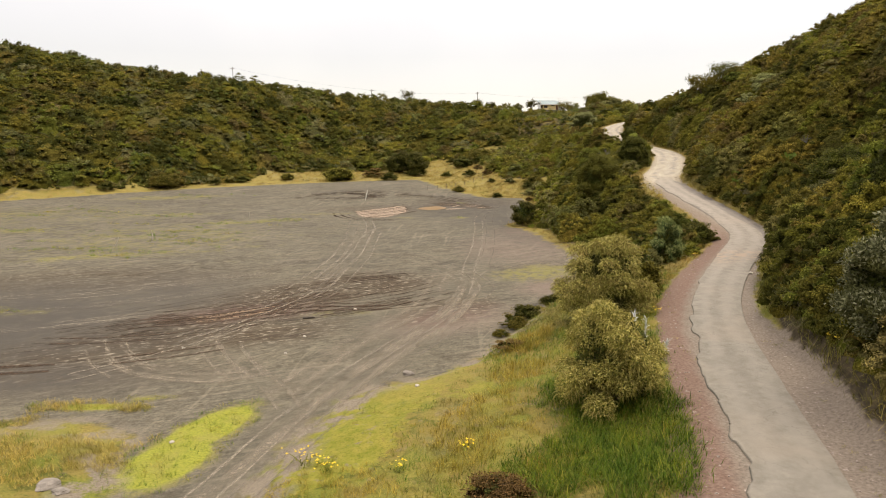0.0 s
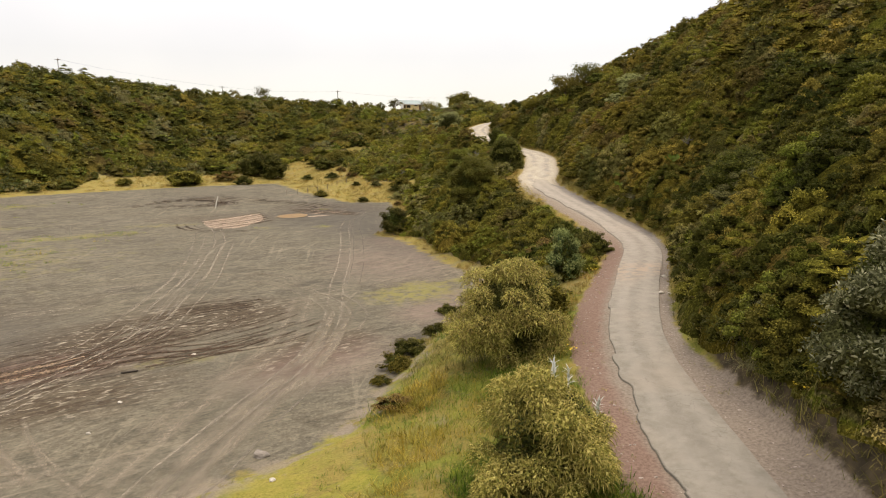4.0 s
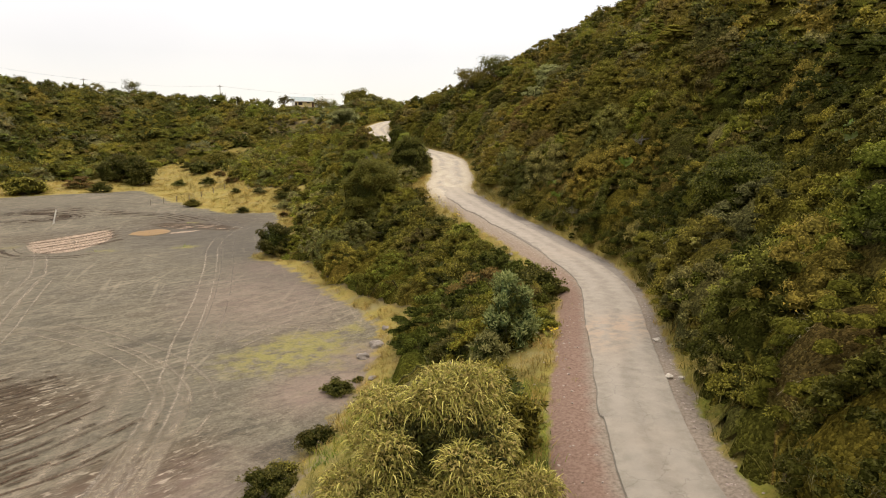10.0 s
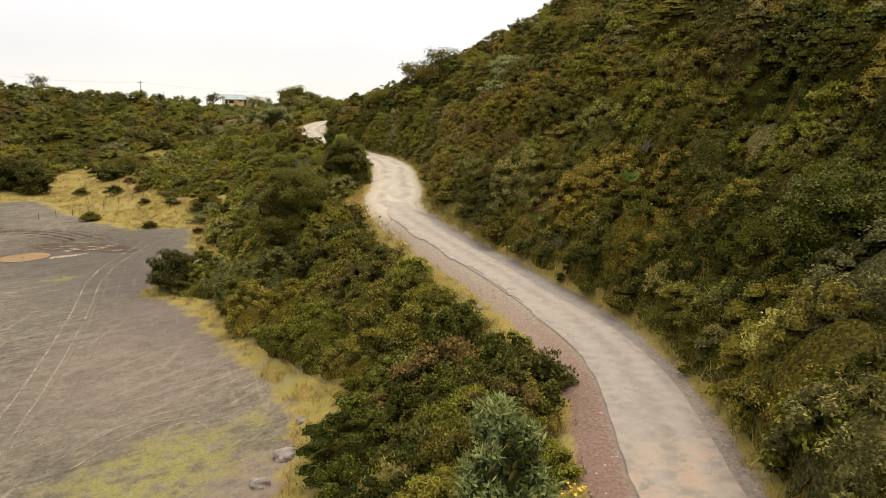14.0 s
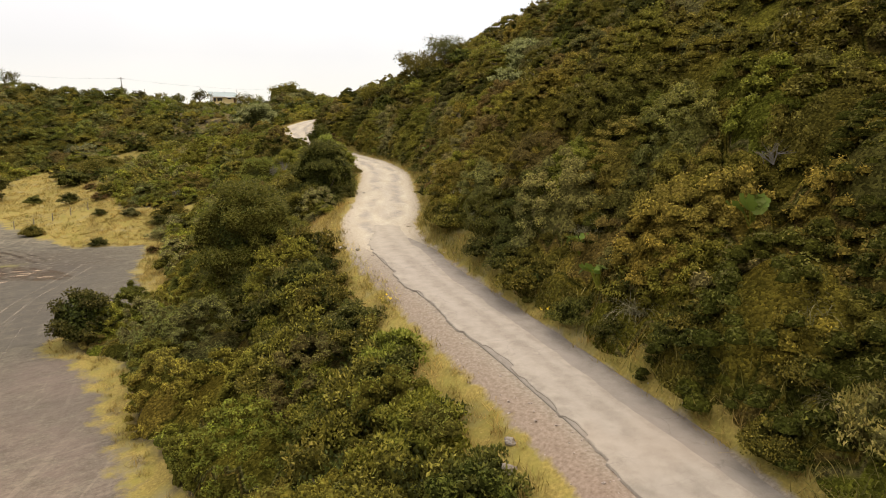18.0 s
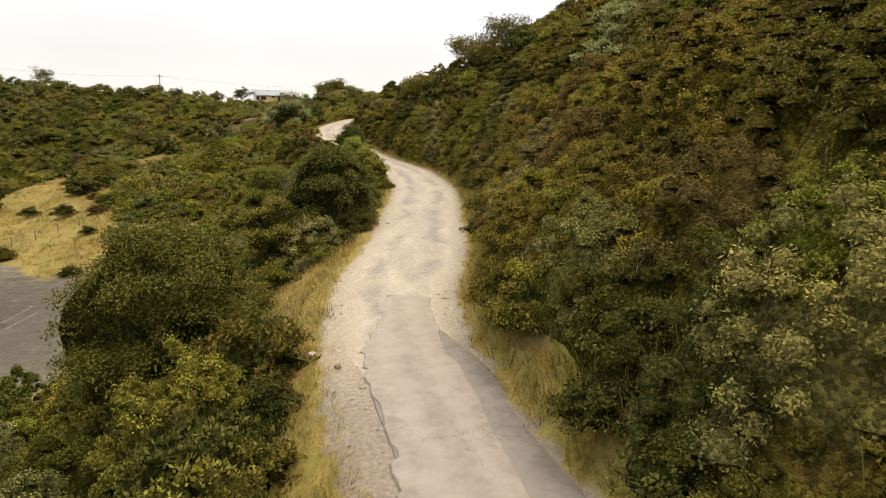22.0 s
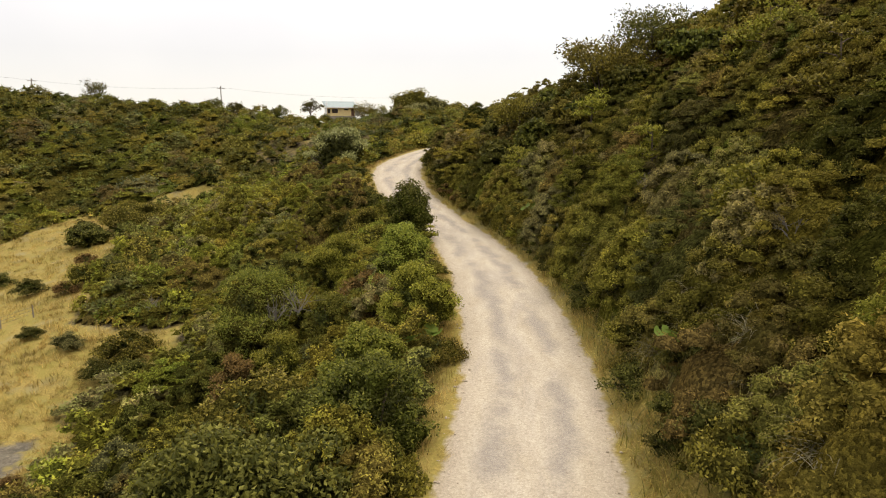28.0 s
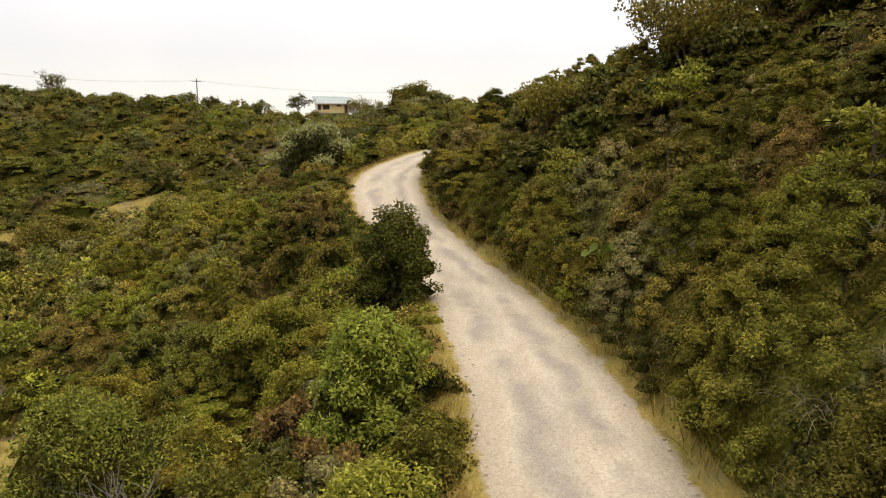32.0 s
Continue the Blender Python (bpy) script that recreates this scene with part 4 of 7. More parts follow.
def ball(nu=7, nv=4):
    v = [(0, 0, 1)]
    for i in range(1, nv):
        for j in range(nu):
            a, b = math.pi * i / nv, 2 * math.pi * j / nu
            v.append((math.sin(a) * math.cos(b), math.sin(a) * math.sin(b), math.cos(a)))
    v.append((0, 0, -1))
    f = [(0, 1 + j, 1 + (j + 1) % nu) for j in range(nu)]
    for i in range(nv - 2):
        for j in range(nu):
            a, b = 1 + i * nu + j, 1 + i * nu + (j + 1) % nu
            f += [(a, a + nu, b + nu), (a, b + nu, b)]
    s = 1 + (nv - 2) * nu
    f += [(s + j, len(v) - 1, s + (j + 1) % nu) for j in range(nu)]
    return np.array(v, float), np.array(f, int)


BALL_V, BALL_F = ball()
DOME_V, DOME_F = ball(12, 7)


def core_of(lobes, shrink=0.74, nu=26, nv=13):
    """One lumpy body that fills a set of ellipsoid lobes, seen from their middle."""
    lobes = np.array(lobes, float)
    mid_ = np.array([0.0, 0.0, 0.45 * lobes[:, 2].max()])
    v, f_ = ball(nu, nv)
    reach = np.full(len(v), 0.25 * lobes[:, 3].max())
    for x, y, z, a, b, c in lobes:
        r = np.array([a, b, c])
        o, d = (mid_ - np.array([x, y, z])) / r, v / r
        qa, qb, qc = (d * d).sum(1), d @ o, o @ o - 1
        disc = qb * qb - qa * qc
        hit_ = disc > 0
        far_ = (-qb + np.sqrt(np.maximum(disc, 0))) / qa
        reach = np.where(hit_, np.maximum(reach, far_), reach)
    low = v[:, 2] < -0.3
    reach = np.where(low, np.minimum(reach, (mid_[2] + 0.1) / np.maximum(-v[:, 2], 0.3)), reach)
    return mid_ + v * (shrink * reach)[:, None], f_


def puff_lobes(rng, count, size=0.24, flat=0.6, top=1.1):
    """Tufts over a dome one metre in radius, from its foot to its top."""
    rows = []
    for i in range(count):
        a, u = rng.random() * 6.28, rng.random() ** 0.9
        rho = math.sqrt(1 - u * u) * 0.92
        h = top * (-0.10 + 1.10 * math.sqrt(max(0.0, 1 - rho * rho))) * (0.72 + 0.3 * rng.random())
        s = size * (0.7 + 0.6 * rng.random())
        rows.append((rho * math.cos(a), rho * math.sin(a), h - s * 0.4, s, s * (0.85 + 0.3 * rng.random()), s * flat))
    return rows


def tier_lobes(rng, tiers, height=1.0, spread=0.7):
    rows = []
    for i in range(tiers):
        f = (i + 0.6) / tiers
        for _ in range(3 if i < tiers - 1 else 2):
            a, r = rng.random() * 6.28, spread * (1.05 - f * 0.65) * (0.35 + 0.5 * rng.random())
            s = (0.30 + 0.16 * rng.random()) * (1.15 - 0.4 * f)
            rows.append((r * math.cos(a), r * math.sin(a), height * f + 0.07 * rng.normal(), s * 1.25, s * 1.1, 0.055 + 0.03 * rng.random()))
    return rows


def tube(path, radii, sides=5):
    """A tapered limb along a path."""
    p = np.array(path, float)
    t = unit(np.gradient(p, axis=0))
    ref = np.array([0.31, 0.95, 0.05])
    a = unit(np.cross(t, ref))
    b = np.cross(t, a)
    ang = np.arange(sides) * 2 * math.pi / sides
    v = (p[:, None] + (a[:, None] * np.cos(ang)[None, :, None] + b[:, None] * np.sin(ang)[None, :, None]) * np.array(radii)[:, None, None]).reshape(-1, 3)
    f = []
    for i in range(len(p) - 1):
        for j in range(sides):
            q, r = i * sides + j, i * sides + (j + 1) % sides
            f += [(q, r, r + sides), (q, r + sides, q + sides)]
    return v, np.array(f, int)


def join(parts):
    vs, fs, n = [], [], 0
    for v, f in parts:
        vs.append(v)
        fs.append(np.asarray(f) + n)
        n += len(v)
    return np.vstack(vs), np.vstack(fs)


def stems(rng, lobes, count, thick=0.03, foot=0.12):
    rows = []
    for i in range(count):
        x, y, z, *_ = lobes[rng.integers(len(lobes))]
        a = rng.random() * 6.28
        s = np.array([foot * math.cos(a), foot * math.sin(a), -0.15])
        e = np.array([x, y, z])
        m_ = (s + e) / 2 + np.array([0, 0, 0.12]) + rng.normal(size=3) * 0.05
        rows.append(tube([s, m_, e], [thick, thick * 0.7, thick * 0.3]))
    return join(rows)


def spray(rng, n, length, width, lean, curl, base=0.12, segs=3):
    """Arching blades from one root."""
    parts = []
    az, el = rng.random(n) * 6.28, radians(90) - lean * (0.3 + 0.9 * rng.random(n))
    L = length * (0.55 + 0.6 * rng.random(n))
    root = np.stack([base * rng.normal(size=n), base * rng.normal(size=n), np.zeros(n)], 1)
    hor = np.stack([np.cos(az), np.sin(az), np.zeros(n)], 1)
    side = np.stack([-np.sin(az), np.cos(az), np.zeros(n)], 1)
    pts = [root]
    for s in range(segs):
        e = el - curl * s
        pts.append(pts[-1] + (hor * np.cos(e)[:, None] + np.array([0, 0, 1]) * np.sin(e)[:, None]) * (L / segs)[:, None])
    v, k = [], []
    for s, p in enumerate(pts):
        w = width * (1 - s / segs) * 0.5 + 0.002
        v += [p - side * w, p + side * w]
    v = np.stack(v, 1).reshape(-1, 3)
    m_ = 2 * (segs + 1)
    o = (np.arange(n) * m_)[:, None]
    f = [np.concatenate([o + 2 * s, o + 2 * s + 1, o + 2 * s + 3, o + 2 * s + 2], 1) for s in range(segs)]
    return v, np.vstack(f)


def scatter(proto_list, places, rng):
    """One joined array of many plants: places are (x, y, z, size, stretch, proto)."""
    vs, fs, n = [], [], 0
    for (x, y, z, s, h, k) in places:
        v, f = proto_list[int(k)]
        a = rng.random() * 6.28
        c, sn = math.cos(a) * s, math.sin(a) * s
        q = np.empty_like(v)
        q[:, 0] = v[:, 0] * c - v[:, 1] * sn + x
        q[:, 1] = v[:, 0] * sn + v[:, 1] * c + y
        q[:, 2] = v[:, 2] * s * h + z
        vs.append(q)
        fs.append(f + n)
        n += len(v)
    return np.vstack(vs), np.vstack(fs)


def stuff(name, protos, places, mat, rng, label, category):
    if not len(places):
        return None
    v, f = scatter(protos, places, rng)
    return tagged(new(name, mesh_of(name, v, f, mat)), label, category, kind="stuff")


def jittered(x0, x1, y0, y1, gap, rng, jitter=0.42):
    gx, gy = np.meshgrid(np.arange(x0, x1, gap), np.arange(y0, y1, gap * 0.87))
    gx = gx + (np.arange(gx.shape[0]) % 2)[:, None] * gap * 0.5
    x = gx.ravel() + rng.uniform(-jitter, jitter, gx.size) * gap
    y = gy.ravel() + rng.uniform(-jitter, jitter, gx.size) * gap
    return x, y


build_ground()
build_roads()

# prototypes, about one metre in radius
R0 = np.random.default_rng(11)
R0.bit_generator.advance(60172)



SPECIAL = []  # x, y, radius kept free for plants placed one by one


def clear_of(x, y):
    ok = np.ones(len(x), bool)
    for a, b, r in SPECIAL:
        ok &= np.hypot(x - a, y - b) > r * 0.8
    return ok


KINDS = {  # material, leaves, length, width, lobes, flatness, label
    "olive_shrub": (mat_olive, 2185, 0.079, 0.050, 8, 1.0, "rounded olive green shrub with small leathery leaves"),
    "dark_shrub": (mat_dark, 2185, 0.079, 0.050, 8, 1.0, "dense dark green rounded shrub with small leaves"),
    "lime_shrub": (mat_lime, 2185, 0.083, 0.047, 7, 0.8, "yellow green shrub with bright young leaves"),
    "pale_shrub": (mat_pale, 2185, 0.094, 0.044, 9, 1.0, "pale straw green shrub with drooping leaf sprays"),
    "grey_shrub": (mat_grey, 2185, 0.079, 0.050, 8, 1.0, "grey green shrub with dull felted leaves"),
    "rust_shrub": (mat_rust, 2185, 0.079, 0.050, 7, 0.9, "low reddish brown shrub with dry leaves"),
    "fresh_shrub": (mat_fresh, 2090, 0.101, 0.053, 7, 0.9, "bright green shrub with broad whorled leaves"),
}
PROTO = {}


def shrub(kind, x, y, radius, height, turn, z=None, group="shrubs beside the road", variant=0, label=""):
    """A shrub of its own: crown, dark filler core, darker inner leaves and stems."""
    if z is None:
        z = ground_z(x, y) - 0.08
    place = Matrix.LocRotScale((x, y, z), Euler((0, 0, turn)), (radius, radius, height / 1.2))
    large = radius > 2.15
    key = (kind, variant, large)
    if key in PROTO:
        ob = copy_thing(PROTO[key], place)
    else:
        mat, n_, ll, lw, lobes_, flat, lab = KINDS[kind]
        if large:
            n_, ll, lw, lobes_ = n_ * 3, ll * 0.6, lw * 0.6, lobes_ * 2
        rng = np.random.default_rng(1000 + 37 * variant + len(kind) * 7 + sum(map(ord, kind)))
        lobes = puff_lobes(rng, lobes_ * 4, 0.25 * (0.85 + 0.3 * rng.random()), 0.55 * flat)
        ob = tagged(new(kind), lab, "shrub", group)
        child("crown", mesh_of("crown", *leaf_cloud(rng, lobes, n_, ll, lw, out=0.6, low=-0.1, shell=0.35), mat), ob)
        # solid core added behind the leaves, the shade of the gaps in its colour
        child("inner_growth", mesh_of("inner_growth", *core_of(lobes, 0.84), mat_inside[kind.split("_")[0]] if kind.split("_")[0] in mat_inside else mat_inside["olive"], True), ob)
        child("inner_leaves", mesh_of("inner_leaves", *leaf_cloud(rng, [(0, 0, 0.36, 0.60, 0.60, 0.44)], 1500 if large else 360, ll * 1.3, lw * 1.4, low=-0.5, shell=0.5), mat_inner_shade), ob)
        child("branchwork", mesh_of("branchwork", *stems(rng, lobes, 5), mat_bark), ob)
        ob.matrix_basis = place
        PROTO[key] = ob
    if label:
        ob["label"] = label
    return ob


def big_shrub(name, x, y, radius, height, mat, seed, leaves, length, width, label, puffs=22, puff=0.26, droop=0.1, group=""):
    """A large shrub near the road, with its own crown of tufts, limbs showing between them."""
    rng = np.random.default_rng(seed)
    leaves, width = int(leaves * (1.5 if y < 140 else 1.0)), width * 1.35
    rows = []
    for i in range(int(puffs * 2.2)):
        h, a = rng.random() ** 1.2, rng.random() * 6.28
        r = math.sqrt(max(0.05, 1 - ((h - 0.36) / 0.72) ** 2)) * ((0.42 + 0.62 * rng.random()) if mat is mat_pale else (0.55 + 0.40 * rng.random()))
        if h > 0.8:
            r *= math.sqrt(rng.random())
        s = puff * 0.82 * (0.7 + 0.6 * rng.random())
        rows.append((r * math.cos(a), r * math.sin(a), 0.08 + 1.0 * h, s, s, s * 0.62))
    inner = [(0, 0, 0.42, 0.22, 0.22, 0.24)]
    ob = empty(name, x, y, ground_z(x, y) - 0.1, 0, label, "shrub", group)
    k = height / 1.2
    rows = [(p * radius, q * radius, r_ * k, a * radius, b_ * radius, c_ * (0.5 * k + 0.5 * radius)) for p, q, r_, a, b_, c_ in rows]
    inner = [(p * radius, q * radius, r_ * k, a * radius, b_ * radius, c_ * k) for p, q, r_, a, b_, c_ in inner]
    child("crown", mesh_of("crown", *leaf_cloud(rng, rows, leaves, length, width, out=0.6, up=-droop, low=-0.3, shell=0.4), mat), ob)
    if mat is mat_pale:
        child("drooping_foliage", mesh_of("drooping_foliage", *hanging(rng, rows, int(leaves * 0.6), 0.34, 0.036), mat), ob, "drooping straw-coloured leafy shoots")
    fill = [(0, 0, 0.50 * k, 0.66 * radius, 0.66 * radius, 0.46 * k), (0, 0, 0.24 * k, 0.62 * radius, 0.62 * radius, 0.24 * k)]
    child("inner_leaves", mesh_of("inner_leaves", *leaf_cloud(rng, fill, int(leaves * 0.35), length * 1.25, width * 1.35, low=-0.4, shell=0.5), mat_inner_shade), ob)
    # filler body whose dark colour serves as shade between the tufts
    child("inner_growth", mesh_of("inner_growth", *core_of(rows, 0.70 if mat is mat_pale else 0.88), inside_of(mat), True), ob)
    child("branchwork", mesh_of("branchwork", *stems(rng, rows, 12, 0.03 * radius, 0.10 * radius), mat_bark), ob)
    SPECIAL.append((x, y, radius))
    return ob


def tree(name, x, y, height, radius, mat, seed, label, open_=0.5, leaves=2200, length=0.28, width=0.13, trunk=0.16, flat=0.55, bare=0.35, z=None, group=""):
    """A tree with trunk, limbs and a crown of leafy clumps with gaps."""
    rng = np.random.default_rng(seed)
    z0 = ground_z(x, y) if z is None else z
    ob = empty(name, x, y, z0 - 0.15, 0, label, "tree", group)
    limbs, clumps = [], []
    fork = np.array([rng.normal() * 0.05 * height, rng.normal() * 0.05 * height, bare * height])
    limbs.append(tube([(0, 0, 0), fork * np.array([0.3, 0.6, 0.5]), fork], [trunk, trunk * 0.8, trunk * 0.65], 7))
    n_limb = 9
    for i in range(n_limb):
        a = 6.28 * i / n_limb + rng.normal() * 0.25
        r = radius * (0.45 + 0.5 * rng.random()) if i else 0.1 * radius
        tip = np.array([r * math.cos(a), r * math.sin(a), height * (0.78 + 0.2 * (1 - r / radius) + 0.08 * rng.normal())])
        mid_ = fork + (tip - fork) * 0.5 + np.array([0, 0, 0.06 * height])
        limbs.append(tube([fork, mid_, tip], [trunk * 0.5, trunk * 0.33, trunk * 0.12]))
        s = radius * (0.30 + 0.14 * rng.random())
        clumps.append((*tip, s, s, s * flat))
        for _ in range(3):
            t2 = mid_ + (tip - mid_) * rng.random() + rng.normal(size=3) * radius * np.array([0.26, 0.26, 0.12])
            limbs.append(tube([mid_, (mid_ + t2) / 2 + np.array([0, 0, 0.1]), t2], [trunk * 0.25, trunk * 0.16, trunk * 0.06], 4))
            s = radius * (0.2 + 0.16 * rng.random())
            clumps.append((*t2, s, s, s * flat))
    child("trunk", mesh_of("trunk", *join(limbs), mat_bark), ob)
    child("crown", mesh_of("crown", *leaf_cloud(rng, clumps, leaves, length, width, low=-0.8, shell=0.5 + 0.3 * open_), mat), ob)
    SPECIAL.append((x, y, radius * 0.5))
    return ob


def tiered_tree(x, y, height, radius, mat, seed, label="small tree with flat yellow green tiers of leaves", tiers=5, leaves=1500, z=None):
    rng = np.random.default_rng(seed)
    z0 = ground_z(x, y) if z is None else z
    ob = empty("tiered_tree", x, y, z0 - 0.15, 0, label, "tree", "flat-topped trees on the hillside")
    rows = tier_lobes(rng, tiers, 1.0, 0.8)
    rows = [(a * radius, b * radius, 0.15 * height + c * height * 0.88, r1 * radius, r2 * radius, r3 * height * 1.3) for a, b, c, r1, r2, r3 in rows]
    child("crown", mesh_of("crown", *leaf_cloud(rng, rows, leaves, 0.26, 0.15, out=0.4, up=0.2, low=-0.5, shell=0.5), mat), ob)
    limbs = [tube([(0, 0, 0), (0.1, 0.05, height * 0.5), (0, 0, height * 0.95)], [0.12, 0.09, 0.03], 6)]
    for a, b, c, r1, r2, r3 in rows:
        limbs.append(tube([(0, 0, max(0.2, c - 0.35)), (a * 0.6, b * 0.6, c - 0.12), (a, b, c - 0.05)], [0.05, 0.035, 0.015], 4))
    child("trunk", mesh_of("trunk", *join(limbs), mat_bark), ob)
    return ob


# large plants by the road, one by one
big_shrub("willowy_shrub", 8.1, 31.0, 2.5, 5.4, mat_pale, 1, 14000, 0.155, 0.046, "tall pale green shrub with drooping straw-coloured sprays", 20, 0.33, 0.5)
big_shrub("willowy_shrub", 11.3, 47.0, 3.3, 6.2, mat_pale, 2, 19000, 0.165, 0.048, "broad pale green shrub with hanging straw-coloured sprays", 26, 0.31, 0.5)
big_shrub("willowy_shrub", 14.6, 51.0, 2.1, 4.2, mat_olive, 3, 3200, 0.24, 0.08, "dense olive green shrub behind the pale shrub")
big_shrub("blue_green_shrub", 20.3, 61.6, 1.4, 4.5, mat_teal, 4, 2600, 0.26, 0.06, "upright blue green shrub with silvery leaves", 16, 0.34, -0.5)
big_shrub("blue_green_shrub", 18.3, 60.2, 1.0, 1.9, mat_grey, 5, 1300, 0.22, 0.06, "low grey green shrub beside the silvery shrub", 14, 0.34, -0.3)
big_shrub("domed_shrub", 25.4, 115.8, 4.5, 8.3, mat_mound, 6, 26000, 0.14, 0.060, "very large dome-shaped deep green shrub", 60, 0.24, 0.0)
big_shrub("roadside_shrub", 36.0, 134.2, 3.4, 7.4, mat_dark, 7, 12000, 0.15, 0.07, "tall dark green shrub beside the gravel road", 24, 0.27, 0.0)
big_shrub("roadside_shrub", 32.2, 133.0, 3.2, 5.8, mat_olive, 8, 9000, 0.15, 0.07, "olive green shrub beside the gravel road", 24, 0.27, 0.0)
big_shrub("roadside_shrub", 39.6, 143.5, 2.4, 4.2, mat_green, 9, 6000, 0.14, 0.06, "dense green shrub by the gravel road", 22, 0.27, 0.0)
big_shrub("corner_shrub", 13.1, 121.6, 2.6, 4.2, mat_dark, 10, 3600, 0.22, 0.10, "low dark green shrub at the edge of the ash plain", 22, 0.27, 0.0)
big_shrub("roadside_shrub", 46.4, 179.8, 2.6, 6.6, mat_green, 11, 6000, 0.18, 0.08, "dark green shrub leaning over the gravel road", 22, 0.28, 0.0)
big_shrub("silver_tree", 41.9, 221.5, 4.9, 7.6, mat_silver, 12, 9000, 0.32, 0.15, "broad silvery grey green tree", 26, 0.27, 0.0)
big_shrub("straw_green_shrub", 43.4, 156.0, 2.1, 4.6, mat_lime, 13, 15000, 0.14, 0.046, "tall pale yellow green shrub beside the gravel road", 22, 0.30, 0.2)
big_shrub("broadleaf_shrub", 43.6, 164.0, 2.1, 5.9, mat_fresh, 14, 13000, 0.17, 0.060, "tall bright green shrub beside the gravel road", 24, 0.29, 0.0)
big_shrub("broadleaf_shrub", 40.0, 150.4, 2.4, 4.2, mat_fresh, 15, 13000, 0.17, 0.060, "broad bright green shrub below the road edge", 24, 0.28, 0.1)
big_shrub("mounded_shrub", 34.4, 167.0, 3.6, 7.4, mat_mound, 27, 24000, 0.16, 0.052, "large mounded green shrub with fine upright sprays", 40, 0.26, -0.3)
big_shrub("mounded_shrub", 39.8, 177.0, 2.6, 5.2, mat_lime, 28, 12000, 0.17, 0.060, "yellow green billowing shrub below the road", 26, 0.27, -0.2)
big_shrub("mounded_shrub", 36.2, 180.0, 2.8, 4.6, mat_mound, 29, 12000, 0.18, 0.062, "green billowing shrub on the slope", 28, 0.27, -0.2)
big_shrub("mounded_shrub", 38.6, 162.2, 1.7, 4.2, mat_mound, 30, 8000, 0.15, 0.050, "loose green shrub in the hollow", 20, 0.28, -0.2)
big_shrub("heathy_shrub", 33.6, 157.4, 2.2, 4.4, mat_rust, 39, 9000, 0.14, 0.055, "rust brown shrub with golden green tips", 24, 0.28, 0.0)
big_shrub("golden_shrub", 35.6, 157.8, 1.7, 4.6, mat_lime, 47, 7000, 0.14, 0.050, "golden green shrub on the slope below the road", 20, 0.28, 0.0)
big_shrub("heathy_shrub", 42.0, 160.4, 1.5, 3.9, mat_rust, 16, 8000, 0.14, 0.055, "greyish brown heather-like shrub below the road", 20, 0.3, -0.2)
big_shrub("domed_shrub", 35.5, 150.0, 3.4, 4.4, mat_olive, 17, 5600, 0.24, 0.09, "broad olive green shrub below the gravel road", 26, 0.27, 0.0)
big_shrub("grey_leaved_tree", 21.7, 29.3, 3.0, 7.6, mat_tipped, 18, 10500, 0.22, 0.075, "tall dense dark green shrub with silvery leaf tips", 30, 0.26, -0.2)
big_shrub("grey_leaved_tree", 21.0, 24.0, 2.4, 5.0, mat_olive, 19, 4200, 0.22, 0.085, "dark green shrub on the bank beside the road", 24, 0.26, -0.2)
big_shrub("domed_shrub", 38.2, 64.0, 3.2, 4.5, mat_green, 20, 9000, 0.15, 0.07, "wide dark green dome-shaped shrub on the hillside", 28, 0.26, 0.0)
big_shrub("silver_thicket", 63.5, 138.5, 4.0, 4.0, mat_silver, 21, 5200, 0.26, 0.11, "spreading silvery green shrub high on the hillside", 26, 0.27, 0.0)
big_shrub("silver_thicket", 57.8, 132.5, 2.7, 3.2, mat_silver, 22, 3200, 0.26, 0.11, "silvery green shrub on the hillside", 22, 0.27, 0.0)
big_shrub("meadow_shrub", -12.2, 225.5, 4.0, 8.2, mat_dark, 23, 4200, 0.40, 0.18, "large dark green rounded tree at the meadow's edge", 28, 0.27, 0.0)
big_shrub("meadow_shrub", -18.5, 230.0, 5.4, 8.0, mat_dark, 24, 3600, 0.42, 0.18, "large dark green tree behind the meadow", 28, 0.27, 0.0)
big_shrub("meadow_shrub", -36.0, 213.0, 5.2, 4.2, mat_olive, 25, 2800, 0.40, 0.18, "broad low green shrub on the straw meadow", 24, 0.27, 0.0)
big_shrub("meadow_shrub", 3.5, 232.0, 3.6, 3.6, mat_dark, 26, 2200, 0.36, 0.16, "dark green shrub on the straw slope", 22, 0.27, 0.0)
for i, (gx, gy, gr, gh) in enumerate([(57.5, 200, 2.6, 4.0), (59.0, 194, 2.8, 4.6), (62.5, 190, 3.0, 5.0), (66.0, 187, 3.2, 5.2), (70.0, 184, 3.4, 5.0), (74.0, 180, 3.2, 4.6), (78.0, 174, 3.4, 4.4), (64.5, 194, 3.0, 5.2), (70.5, 190, 3.2, 5.0), (76, 186, 3.2, 4.8), (62.0, 202, 2.8, 4.6), (67, 198, 3.2, 5.0), (56.0, 234.5, 2.6, 4.6), (60.5, 239.5, 2.8, 5.0), (65.5, 244.5, 3.0, 5.2), (71, 250, 3.2, 5.4)]):
    big_shrub("ridge_shrub", gx, gy, gr, gh * 0.55, [mat_olive, mat_dark, mat_green][i % 3], 140 + i, 2600, 0.40, 0.24, ["tall olive green shrub on the ridge", "tall dark green shrub on the ridge", "tall green shrub on the ridge"][i % 3], 24, 0.27, 0.0, "shrubs along the ridge")
tree("open_tree", 68.3, 187.6, 6.6, 4.4, mat_olive, 31, "open-crowned tree on the ridge with bare limbs showing", 0.3, 6000, 0.32, 0.18, 0.2, 0.8, 0.12)
